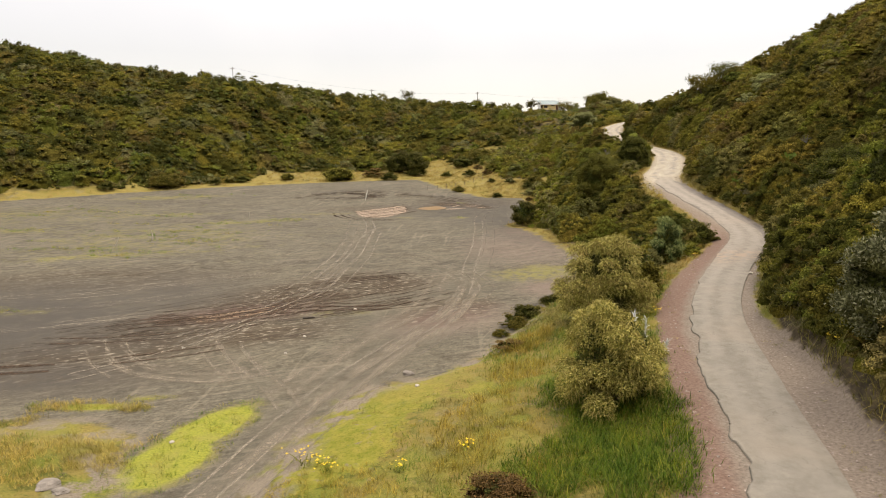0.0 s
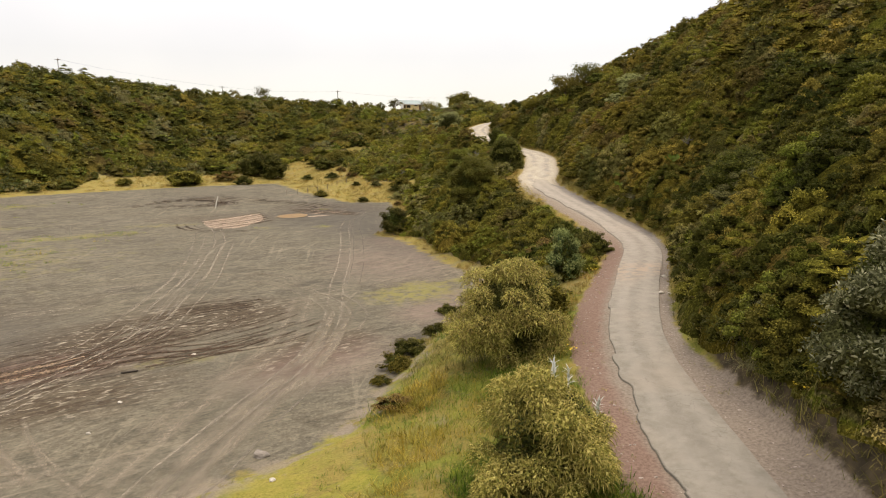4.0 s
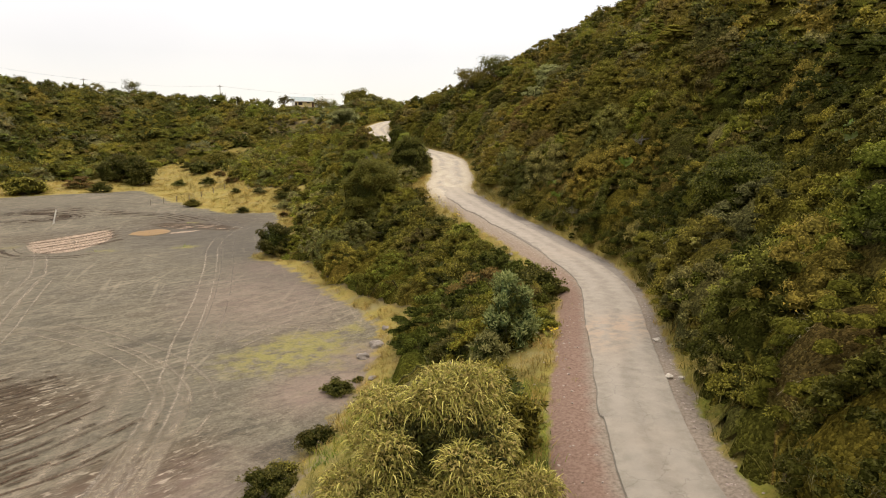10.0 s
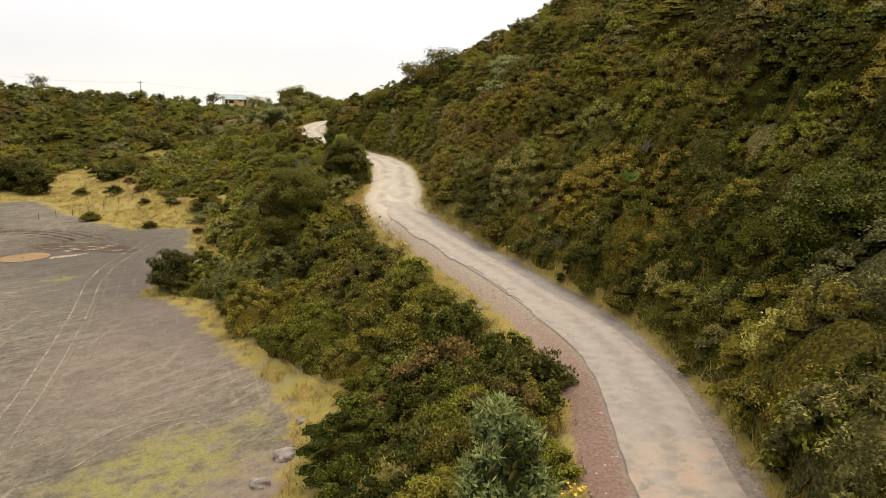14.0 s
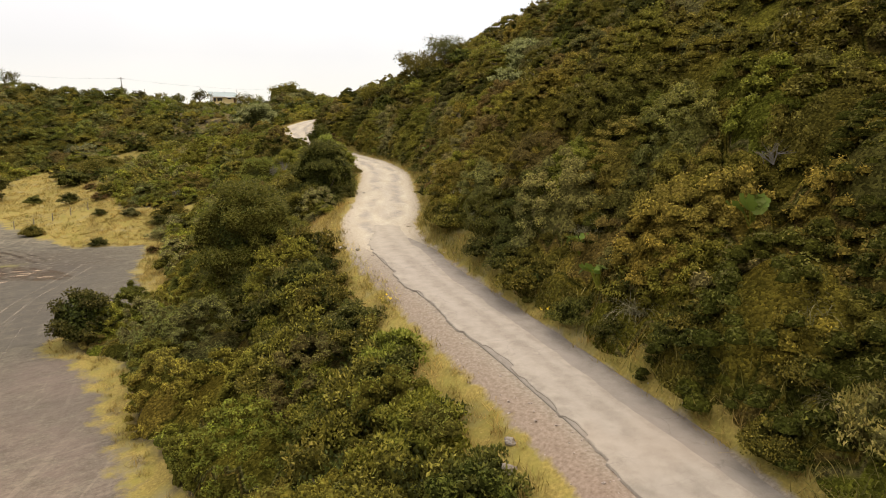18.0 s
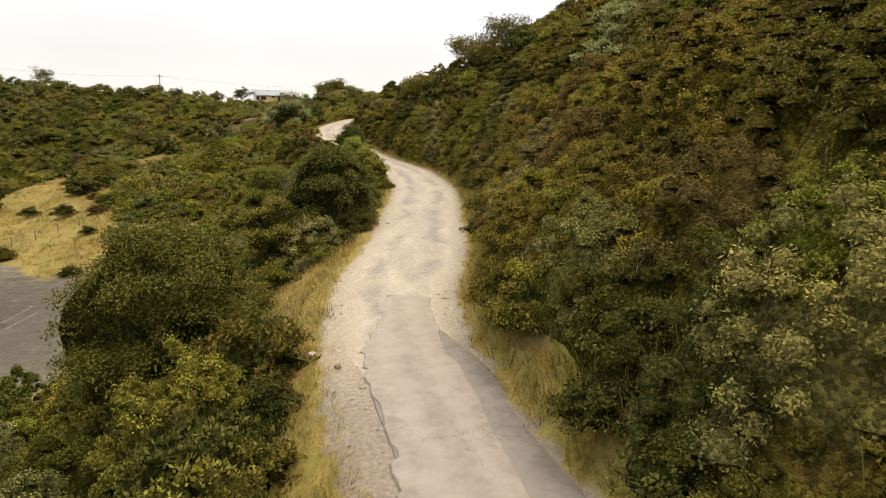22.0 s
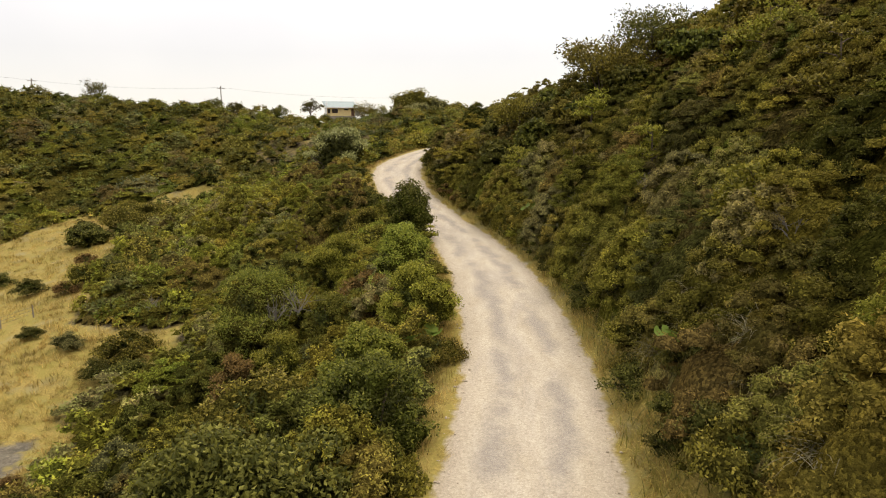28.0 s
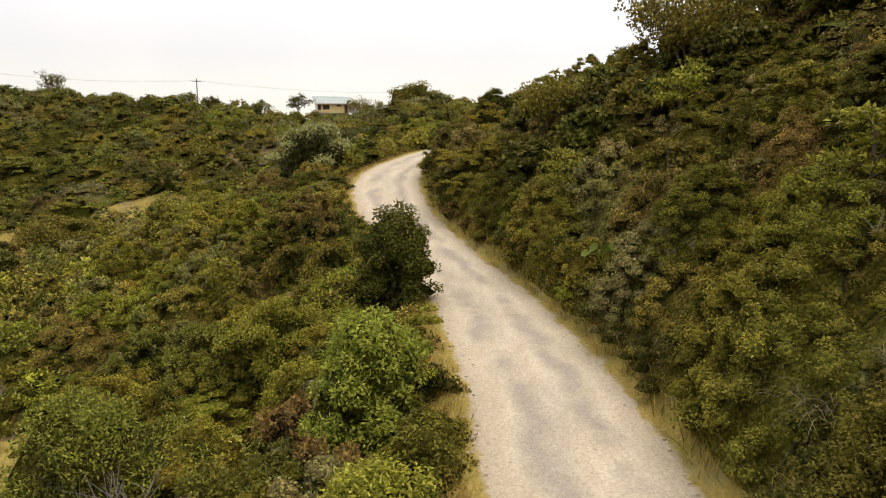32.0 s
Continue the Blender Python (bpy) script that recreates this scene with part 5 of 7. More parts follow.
tree("open_tree", 61.5, 196.5, 4.6, 3.2, mat_olive, 32, "open-crowned small tree at the hill's end", 0.45, 3800, 0.30, 0.16, 0.14, 0.8, 0.12)
tree("open_tree", 73.5, 187.0, 5.4, 4.2, mat_dark, 33, "open-crowned dark tree on the ridge", 0.45, 4200, 0.30, 0.16, 0.16, 0.8, 0.12)
tiered_tree(77.4, 175.3, 3.4, 2.2, mat_dark, 34, "dark tiered tree standing out on the ridge", 4, 2600)
tree("flat_topped_tree", 39.0, 338.0, 8.6, 3.4, mat_dark, 35, "slender dark tree with a flat crown beside the house", 0.5, 1300, 0.45, 0.24, 0.22, 0.45, 0.55)
tree("flat_topped_tree", 43.4, 344.0, 5.0, 1.9, mat_dark, 36, "small dark tree beside the house", 0.5, 600, 0.42, 0.24, 0.16, 0.5, 0.45)
tree("garden_tree", 55.5, 345.0, 7.6, 4.6, mat_olive, 37, "loose-crowned tree beside the house", 0.7, 1800, 0.45, 0.24, 0.24, 0.7, 0.3)
tree("garden_tree", 60.5, 346.0, 6.4, 3.6, mat_grey, 38, "grey green tree beside the house", 0.7, 1300, 0.45, 0.24, 0.2, 0.7, 0.3)
for i, (gx, gy, gr, gh) in enumerate([(70.5, 330, 8.0, 12.6), (77, 326, 6.0, 10.0), (84, 332, 7.0, 9.0), (66, 300, 4.5, 5.5), (75, 292, 5.0, 5.5)]):
    big_shrub("round_crowned_tree", gx, gy, gr, gh, mat_grey if i % 2 else mat_olive, 41 + i, 2600, 0.55, 0.30, "broad round-crowned tree on the far rise", 26, 0.27, 0.0, "trees on the far rise")
for i, (gx, gy, gh) in enumerate([(-22, 334, 7.5), (-105, 292, 5.5), (12, 326, 5.5), (18, 322, 5.0), (30, 318, 4.5), (-60, 330, 5.0), (-148, 268, 5.0), (2, 330, 4.0)]):
    tree("ridge_tree", gx, gy, gh, gh * 0.5, mat_dark, 60 + i, "dark tree standing above the scrub on the ridge", 0.5, 700, 0.5, 0.28, 0.18, 0.8, 0.3, group="trees on the ridge")
for i, (gx, gy, gh, gr) in enumerate([(50.5, 88, 3.4, 2.2), (54, 76, 3.6, 2.6), (47, 72, 3.0, 2.0), (60, 92, 4.0, 2.8), (56, 104, 3.6, 2.5), (63, 118, 4.2, 3.0), (52, 118, 3.2, 2.2), (70, 130, 4.2, 2.8), (57, 146, 3.4, 2.2), (66, 152, 4.0, 2.6),
                                       (61, 163, 3.6, 2.4), (71, 165, 5.0, 3.4), (60.5, 176, 3.4, 2.4), (65, 183, 4.2, 3.2), (58.5, 186, 3.6, 2.4), (57.5, 196, 3.4, 2.2), (76, 148, 4.5, 3.0), (68, 104, 4.2, 3.0), (74, 112, 4.2, 3.0), (44, 57, 3.0, 2.0), (31, 205, 4.4, 2.8), (24, 232, 4.6, 2.8), (36, 191, 3.6, 2.4), (29, 226, 3.4, 2.4)]):
    tiered_tree(gx, gy, gh, gr, mat_lime if i % 3 else mat_olive, 80 + i, "small tree with flat yellow green tiers of leaves" if i % 3 else "small tree with flat olive green tiers of leaves", 4, 1700)

# shrubs one by one: the nearest on the bank left of the road and along the foot of the hillside
x, y = jittered(2, 58, 44, 215, 2.25, R0)
z, f = land(x, y)
c = cover(x, y, f)
n = fbm(x, y, 9, 77)
pick = (f["d"] < 0) & (c > 0.3) & (-f["d"] < 17) & clear_of(x, y)
order = np.argsort(-f["d"][pick])[:150]
kinds = ["olive_shrub", "dark_shrub", "olive_shrub", "dark_shrub", "lime_shrub", "dark_shrub", "rust_shrub", "pale_shrub", "fresh_shrub"]
TAKEN = []
for i in order:
    px, py, pz = x[pick][i], y[pick][i], z[pick][i]
    k = kinds[int(R0.choice(9, p=[0.22, 0.26, 0.14, 0.16, 0.12, 0.02, 0.02, 0.03, 0.03]))]
    rad = 1.15 + 0.75 * R0.random() + 0.5 * (n[pick][i] - 0.5)
    if -f["d"][pick][i] - f["hw"][pick][i] < 3.2:
        rad *= 0.75
    shrub(k, px, py, rad, rad * (1.05 + 0.45 * R0.random()), R0.random() * 6.28, pz - 0.1, "shrubs on the bank", int(R0.integers(0, 3)))
    TAKEN.append((px, py, rad))
TAKEN = np.array(TAKEN)
x, y = jittered(14, 62, 30, 222, 2.1, R0)
z, f = land(x, y)
dr = f["d"] - f["hw"]
pick = (f["d"] > 0) & (dr > 1.5 + 1.6 * step(46, 36, y)) & (dr < 3.5 + 1.2 * step(46, 36, y)) & clear_of(x, y)
for px, py, pz in zip(x[pick], y[pick], z[pick]):
    k = kinds[int(R0.choice(9, p=[0.28, 0.22, 0.16, 0.14, 0.08, 0.04, 0.02, 0.03, 0.03]))]
    rad = 0.8 + 0.55 * R0.random()
    shrub(k, px, py, rad, rad * (1.0 + 0.5 * R0.random()), R0.random() * 6.28, pz - 0.10 - 0.28 * rad, "shrubs at the foot of the hillside", int(R0.integers(0, 3)))
# scattered shrubs on the meadow and at the edge of the plain
for px, py, rad, k in [(11.4, 171.5, 0.95, "dark_shrub"), (10.8, 188.6, 1.1, "dark_shrub"), (6.6, 58.4, 1.0, "dark_shrub"), (7.5, 59.4, 0.8, "olive_shrub"), (5.2, 55.2, 0.95, "olive_shrub"), (4.0, 52.4, 0.5, "olive_shrub"), (12.0, 70.2, 0.75, "dark_shrub"), (13.8, 71.8, 0.5, "dark_shrub"),
                       (4.2, 45.2, 0.75, "rust_shrub"), (1.7, 22.8, 0.8, "rust_shrub"), (1.5, 183, 1.3, "olive_shrub"), (5, 205, 1.8, "dark_shrub"), (12, 203, 2.0, "olive_shrub"), (18, 196, 2.0, "dark_shrub"), (15.5, 184, 1.5, "grey_shrub"), (20, 178, 1.6, "dark_shrub"), (13.6, 204.6, 1.6, "dark_shrub"), (16.2, 201.8, 1.5, "olive_shrub"), (21.4, 180.5, 1.8, "olive_shrub"), (22.6, 176.2, 1.5, "dark_shrub"), (10.2, 201, 1.4, "rust_shrub"), (16.4, 212.4, 1.8, "olive_shrub"),
                       (-2, 214, 1.6, "dark_shrub"), (8, 216, 1.5, "rust_shrub"), (14, 214, 2.2, "dark_shrub"), (-20, 214, 2.0, "dark_shrub"), (-52, 211, 2.2, "olive_shrub"), (-64, 204, 1.6, "dark_shrub"), (-26, 222, 2.0, "rust_shrub"), (0, 243, 2.0, "dark_shrub"), (9, 240, 2.4, "olive_shrub"),
                       (21.5, 158, 1.5, "dark_shrub"), (20.0, 148, 1.4, "olive_shrub"), (18.5, 163, 1.0, "rust_shrub"), (-70, 197, 1.6, "dark_shrub"), (-82, 192, 2.2, "olive_shrub"), (-95, 183, 2.0, "dark_shrub"), (9.5, 62.0, 1.0, "dark_shrub")]:
    shrub(k, px, py, rad, rad * (0.7 if py < 50 else 1.15), R0.random() * 6.28, None, "scattered shrubs on the open ground", int(R0.integers(0, 3)))

# scrub so dense that its plants close into one canopy


def domes(x, y, s, seed):
    """Height of a cover of rounded plants, one to a cell of size s, and each plant's own number."""
    cx, cy = np.floor(x / s), np.floor(y / s)
    best, tone = np.zeros(len(x)), np.zeros(len(x))
    for dx in (-1, 0, 1):
        for dy in (-1, 0, 1):
            ix, iy = cx + dx, cy + dy
            px = (ix + 0.5 + 0.8 * (hashed(ix, iy, seed) - 0.5)) * s
            py = (iy + 0.5 + 0.8 * (hashed(ix, iy, seed + 1) - 0.5)) * s
            r = s * (0.40 + 0.28 * hashed(ix, iy, seed + 2))
            v = r * (1.05 + 0.85 * hashed(ix, iy, seed + 3)) * np.sqrt(np.maximum(0, 1 - ((x - px) ** 2 + (y - py) ** 2) / (r * r)))
            hit_ = v > best
            best = np.where(hit_, v, best)
            tone = np.where(hit_, hashed(ix, iy, seed + 4), tone)
    return best, tone


def hill_mask(x, y, f):
    n_ = fbm(x, y, 4, 91)
    dr = f["d"] - f["hw"] - (0.3 + 1.4 * n_) * step(92, 100, y) * step(158, 144, y) - (1.2 + 1.2 * n_) * step(46, 36, y)
    m_ = np.clip((dr - 0.55) / (0.7 + 0.9 * n_), 0, 1)
    return np.where((f["d"] > 0) & (dr > 0.55), m_, 0) * step(90, 80, dr)


def bank_mask(x, y, f):
    c_ = cover(x, y, f)
    return np.where(f["d"] < 0, np.clip((c_ - 0.25) / 0.6, 0, 1), 0)


def keep_clear(x, y, m_):
    for a, b_, r in SPECIAL:
        m_ = m_ * np.clip(np.hypot(x - a, y - b_) / (r * 0.9), 0.45, 1)
    return m_


def bushes_of(box, s, seed, low=1.0):
    """The plants of domes(), one by one: x, y, radius, height, tone."""
    x0, x1, y0, y1 = box
    ix, iy = np.meshgrid(np.arange(math.floor(x0 / s), math.ceil(x1 / s)), np.arange(math.floor(y0 / s), math.ceil(y1 / s)))
    ix, iy = ix.ravel().astype(float), iy.ravel().astype(float)
    px = (ix + 0.5 + 0.8 * (hashed(ix, iy, seed) - 0.5)) * s
    py = (iy + 0.5 + 0.8 * (hashed(ix, iy, seed + 1) - 0.5)) * s
    r = s * (0.40 + 0.28 * hashed(ix, iy, seed + 2))
    return np.column_stack([px, py, r, r * (1.05 + 0.85 * hashed(ix, iy, seed + 3)) * low, hashed(ix, iy, seed + 4)])


CAP_A = np.arange(6) * math.pi / 3
CAP_V = np.vstack([[(0, 0, 1)], np.column_stack([0.72 * np.cos(CAP_A), 0.72 * np.sin(CAP_A), np.full(6, 0.62)]), np.column_stack([np.cos(CAP_A + 0.5), np.sin(CAP_A + 0.5), np.full(6, -0.25)])])
CAP_F = np.array([(0, 1 + i, 1 + (i + 1) % 6) for i in range(6)] + [(1 + i, 7 + i, 1 + (i + 1) % 6) for i in range(6)] + [(1 + (i + 1) % 6, 7 + i, 7 + (i + 1) % 6) for i in range(6)])


LOW_V = np.vstack([[(0, 0, 0.95)], np.column_stack([np.cos(CAP_A), np.sin(CAP_A), np.full(6, -0.15)])])


def caps(rng, p, size, plain_):
    """Small uneven domes, the solid darkened filler of leaf tufts."""
    n_, cv, cf = len(p), LOW_V if plain_ else CAP_V, CAP_F[:6] if plain_ else CAP_F
    v = p[:, None] + cv[None] * size[:, None] * (0.82 + 0.32 * rng.random((n_, len(cv), 1)))
    f_ = cf[None] + (np.arange(n_) * len(cv))[:, None, None]
    return v.reshape(-1, 3), f_.reshape(-1, 3)


def scrub(name, pick, mask, box, s, seed, grid, tuft, leaves, length, width, mat, label, tall=1.0, tiers=0.12, pack=0.92):
    """A stretch of scrub: rounded plants close together, each a dome of leafy tufts over a solid filler whose dark
    colour stands in for shade; some grow in flat tiers.
    """
    x0, x1, y0, y1 = box
    xs, ys = np.arange(x0, x1, grid), np.arange(y0, y1, grid)
    gx, gy = np.meshgrid(xs, ys)
    x, y = gx.ravel(), gy.ravel()
    z, f = land(x, y)
    mk = mask(x, y, f) * pick(x, y, f)
    m_ = keep_clear(x, y, mk)
    a_, tone = domes(x, y, s, seed)
    b_, t2 = domes(x, y, s * 0.55, seed + 20)
    h = np.maximum(0.50 * a_, 0.32 * b_) * (pack > 1) + np.maximum(0.30 * a_, 0.20 * b_) * (pack <= 1)
    h = h * m_ * tall - 1.0 * np.clip(1 - 0.97 * mk, 0, 1) + 0.05 * mk
    nx = len(xs)
    r, c = np.meshgrid(np.arange(len(ys) - 1), np.arange(nx - 1), indexing="ij")
    a = (r * nx + c).ravel()
    quads = np.stack([a, a + 1, a + nx + 1, a + nx], 1)
    live = quads[(m_[quads] > 0.05).all(1)]
    used, inv = np.unique(live, return_inverse=True)
    inv = inv.reshape(-1, 4)
    floor_v, floor_f = np.column_stack([x, y, z + h])[used], np.vstack([inv[:, :3], inv[:, [0, 2, 3]]])
    floor_t = np.where(a_ > 0, tone, t2)[used]
    # the plants
    rng = np.random.default_rng(seed)
    big, small = bushes_of(box, s, seed), bushes_of(box, s * 0.55, seed + 20, 0.85)
    over = domes(small[:, 0], small[:, 1], s, seed)[0]
    small = small[over < small[:, 3] * 0.6]
    B = np.vstack([big, small])
    zb, f = land(B[:, 0], B[:, 1])
    mb = keep_clear(B[:, 0], B[:, 1], mask(B[:, 0], B[:, 1], f)) * pick(B[:, 0], B[:, 1], f)
    B = np.column_stack([B, mb, zb])[mb > 0.22]
    B[:, 3] *= tall * (0.75 + 0.6 * fbm(B[:, 0], B[:, 1], 16, 33)) * np.sqrt(B[:, 5])
    style = rng.random((len(B), 4))
    tier = (style[:, 3] < tiers) & (B[:, 2] > 0.45 * s)
    B[tier, 3] *= 1.25
    B[:, 2] *= pack
    B[tier, 4] = 0.80 + 0.16 * style[tier, 0]
    dusky = (B[:, 0] > 12) & (B[:, 1] < 82) & (style[:, 0] < 0.5)
    B[dusky, 4] = np.array([0.01, 0.34, 0.64, 0.99])[(style[dusky, 1] * 3.99).astype(int)]
    grain = tuft * (0.75 + 0.6 * style[:, 1])
    area_ = math.pi * B[:, 2] * (B[:, 2] + B[:, 3])
    count = np.maximum(5, (0.72 * area_ / (3.1 * grain ** 2)).astype(int))
    k = np.repeat(np.arange(len(B)), count)
    n_ = len(k)
    u, ang = 1 - 1.08 * rng.random(n_), rng.random(n_) * 6.2832
    rho, jit = np.sqrt(np.maximum(0, 1 - u * u)), 0.86 + 0.17 * rng.random(n_)
    step_ = np.where(tier[k], np.floor(u * 4 + rng.random(n_) * 0.3) / 4 + 0.12, u)
    px, py = B[k, 0] + B[k, 2] * rho * jit * np.cos(ang), B[k, 1] + B[k, 2] * rho * jit * np.sin(ang)
    gz, f = land(px, py)
    edge_m = mask(px, py, f)
    pz = np.maximum(B[k, 6] * 0.5 + gz * 0.5 + B[k, 3] * step_ * jit, gz + 0.1)
    out = np.column_stack([rho * np.cos(ang) / B[k, 2], rho * np.sin(ang) / B[k, 2], u / B[k, 3]])
    pr = grain[k] * (0.75 + 0.55 * rng.random(n_)) * np.where(tier[k], 1.35, 1.0)
    flat = np.where(tier[k], 0.28, 0.62 + 0.35 * style[k, 2])
    new_growth = rng.random(n_) ** 1.5
    ok_ = edge_m > 0.15
    k, px, py, pz, pr, flat, new_growth, out = (v_[ok_] for v_ in (k, px, py, pz, pr, flat, new_growth, unit(out)))
    mid_p, size = np.column_stack([px, py, pz]), np.column_stack([pr, pr, pr * flat])
    # floor and caps are added bodies, coloured dark in place of gap shade
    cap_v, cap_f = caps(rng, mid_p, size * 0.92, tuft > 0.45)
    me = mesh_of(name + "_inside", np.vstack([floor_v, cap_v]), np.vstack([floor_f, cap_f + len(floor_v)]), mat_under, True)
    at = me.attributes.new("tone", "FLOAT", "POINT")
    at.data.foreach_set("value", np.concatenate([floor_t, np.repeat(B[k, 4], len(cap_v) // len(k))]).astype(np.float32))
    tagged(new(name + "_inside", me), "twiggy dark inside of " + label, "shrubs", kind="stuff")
    q = np.repeat(np.arange(len(k)), leaves)
    n_ = len(q)
    dirs = unit(rng.normal(size=(n_, 3)) + 0.95 * out[q] + np.array([0, 0, 0.25]))
    p = mid_p[q] + dirs * size[q] * (0.82 + 0.42 * rng.random((n_, 1)))
    face = unit(dirs + 0.42 * rng.normal(size=(n_, 3)) + np.array([0, 0, 0.25]))
    ax = unit(np.cross(face, rng.normal(size=(n_, 3))) + 0.35 * dirs)
    side = unit(np.cross(ax, face))
    fat = 0.75 + 0.5 * style[k[q], 2][:, None]
    L = length * fat * (0.6 + 0.8 * rng.random((n_, 1)))
    W = width * fat * (0.7 + 0.6 * rng.random((n_, 1)))
    v = np.stack([p - side * W * 0.5, p + side * W * 0.5, p + ax * L], 1).reshape(-1, 3)
    me = mesh_of(name, v, np.arange(3 * n_).reshape(-1, 3), mat)
    at = me.attributes.new("tone", "FLOAT", "POINT")
    at.data.foreach_set("value", np.repeat(np.clip(B[k[q], 4] + 0.012 * rng.normal(size=n_), 0, 1), 3).astype(np.float32))
    at = me.attributes.new("fresh", "FLOAT", "POINT")
    at.data.foreach_set("value", np.repeat(np.clip(0.85 * new_growth[q] + 0.12 * rng.normal(size=n_) + 0.15, 0, 1), 3).astype(np.float32))
    tagged(new(name, me), label, "shrubs", kind="stuff")


for px, py, rad in TAKEN:
    SPECIAL.append((px, py, rad * 0.9))


def fine_reach(y):
    """How far up the hillside the finer plants go: further where the way passes close to it."""
    return 16.4 + 9.0 * step(78, 92, y) * step(170, 156, y)


def near_way(x, y, f, lap):
    """The foot of the hill where the way passes closest to it."""
    return (f["d"] - f["hw"] < 10.5 + lap) & (y > 86 - lap) & (y < 170 + lap)


scrub("near_scrub", lambda x, y, f: near_way(x, y, f, 0.6), hill_mask, (-4, 78, -30, 226), 3.4, 210, 0.55, 0.34, 80, 0.084, 0.053, mat_hill, "dense fine-leaved olive scrub at the foot of the hillside", 1.0, 0.02, 1.06)
scrub("hillside_scrub", lambda x, y, f: (f["d"] - f["hw"] < fine_reach(y) + 0.3) & ~near_way(x, y, f, -0.6), hill_mask, (-4, 78, -30, 226), 3.4, 210, 0.55, 0.36, 34, 0.125, 0.078, mat_hill, "dense olive green scrub on the steep hillside", 1.0, 0.02, 1.06)
scrub("upper_scrub", lambda x, y, f: (f["d"] - f["hw"] >= fine_reach(y) - 0.3) & (f["d"] - f["hw"] < 35.5), hill_mask, (4, 100, -30, 236), 3.6, 210, 0.6, 0.48, 22, 0.24, 0.15, mat_hill, "dense olive green scrub higher on the hillside", 0.85, 0.1, 1.04)
scrub("hilltop_scrub", lambda x, y, f: (f["d"] - f["hw"] >= 34), hill_mask, (40, 175, -40, 345), 4.2, 210, 0.9, 0.75, 14, 0.46, 0.30, mat_hill, "dense olive green scrub on top of the hill", 0.55, 0.12, 1.04)
scrub("bank_scrub", lambda x, y, f: (y < 215) & (-f["d"] - f["hw"] < 22), bank_mask, (-4, 60, 58, 220), 4.0, 510, 0.5, 0.34, 44, 0.108, 0.066, mat_bank, "low green shrubs between the ash plain and the road", 0.95, 0.06)
scrub("slope_scrub", lambda x, y, f: (y < 263) & ((y >= 214) | (-f["d"] - f["hw"] >= 21)), bank_mask, (-24, 60, 58, 265), 3.3, 510, 0.7, 0.46, 14, 0.27, 0.18, mat_bank, "olive green shrubs on the slope above the meadow", 0.78, 0.04)
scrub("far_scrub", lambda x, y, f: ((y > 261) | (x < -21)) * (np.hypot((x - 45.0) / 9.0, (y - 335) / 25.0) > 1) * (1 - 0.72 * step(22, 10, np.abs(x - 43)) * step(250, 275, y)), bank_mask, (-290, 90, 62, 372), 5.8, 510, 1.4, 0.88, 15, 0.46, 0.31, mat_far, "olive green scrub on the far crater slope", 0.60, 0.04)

# ---- grasses, ferns and flowers ----
R1 = np.random.default_rng(23)
STRAW_P = [spray(R1, 30, 0.55, 0.026, 1.15, 0.0, 0.22, 1) for _ in range(5)]
GREEN_P = [spray(R1, 22, 0.42, 0.024, 1.1, 0.30, 0.22, 2) for _ in range(5)]
x, y = jittered(-8, 62, 20, 235, 0.55, R1)
z, f = land(x, y)
d, de, hw = f["d"], f["de"], f["hw"]
n = fbm(x, y, 3.0, 101)
side_l = (d < 0) & (-d - hw > 0.7 + 0.9 * step(84, 74, y) + 0.5 * step(62, 52, y) + 0.9 * step(70, 80, y) * step(116, 106, y)) & (-d - hw < 3.4 + 2.0 * step(70, 76, y) * step(138, 124, y)) & (y > 46)
side_r = (d > 0) & (d - hw > 0.75) & (d - hw < 2.3 + 0.8 * (n - 0.5)) & (y > 55)
rim = (d < 0) & (de > 0.1) & (de < 6.0) & (y > 60) & (y < 172) & (n > 0.35)
c = cover(x, y, f)
open_ = (d < 0) & (-d - hw > 0.7) & (de > 0.3) & (y > 140) & (c < 0.4)
pick = ((side_l | side_r) & (R1.random(len(x)) < 0.80)) | (rim & (c < 0.6) & (R1.random(len(x)) < 0.5)) | (open_ & (x > 9) & (R1.random(len(x)) < 0.30))
rows = np.column_stack([x, y, z - 0.03, 0.55 + 0.6 * R1.random(len(x)), 0.8 + 0.5 * R1.random(len(x)), R1.integers(0, 5, len(x))])[pick]
stuff("straw_grass", STRAW_P, rows, mat_straw, R1, "dry straw-coloured grass tufts beside road and plain", "grass")
x, y = jittered(-14, 19, 16, 68, 0.48, R1)
z, f = land(x, y)
d, de, hw = f["d"], f["de"], f["hw"]
n, n2 = fbm(x, y, 6.0, 102), fbm(x, y, 2.2, 103)
east = step(-4, 8, x + 4 * (n - 0.5))
lime_ = blobs(x, y, TURF_MOSS)
gold_ = blobs(x, y, [(1.2, 29.5, 4.0, 2.6, 60, 1), (3.6, 37.5, 4.5, 1.8, 66, 1), (5.0, 45.0, 4.0, 1.5, 60, 0.9), (-6.5, 24.0, 4, 3, 20, 1)])
turf_ = (d < 0) & (R1.random(len(x)) > 0.75 * step(0.3, 0.6, lime_)) & (de > 0.35 + 1.5 * n2) & (-d - hw > 2.1 + 0.6 * step(38, 22, y)) & (R1.random(len(x)) < 0.12 + 0.80 * np.maximum(east, step(0.52, 0.62, n)))
golden = turf_ & (gold_ + 1.3 * (n2 - 0.5) > 0.45)
straw_ = turf_ & ~golden & (n2 > 0.56)
green_ = turf_ & ~straw_ & ~golden
size = (0.35 + 0.5 * R1.random(len(x)) + 0.55 * east) * (0.45 + 0.9 * fbm(x, y, 3.5, 107))
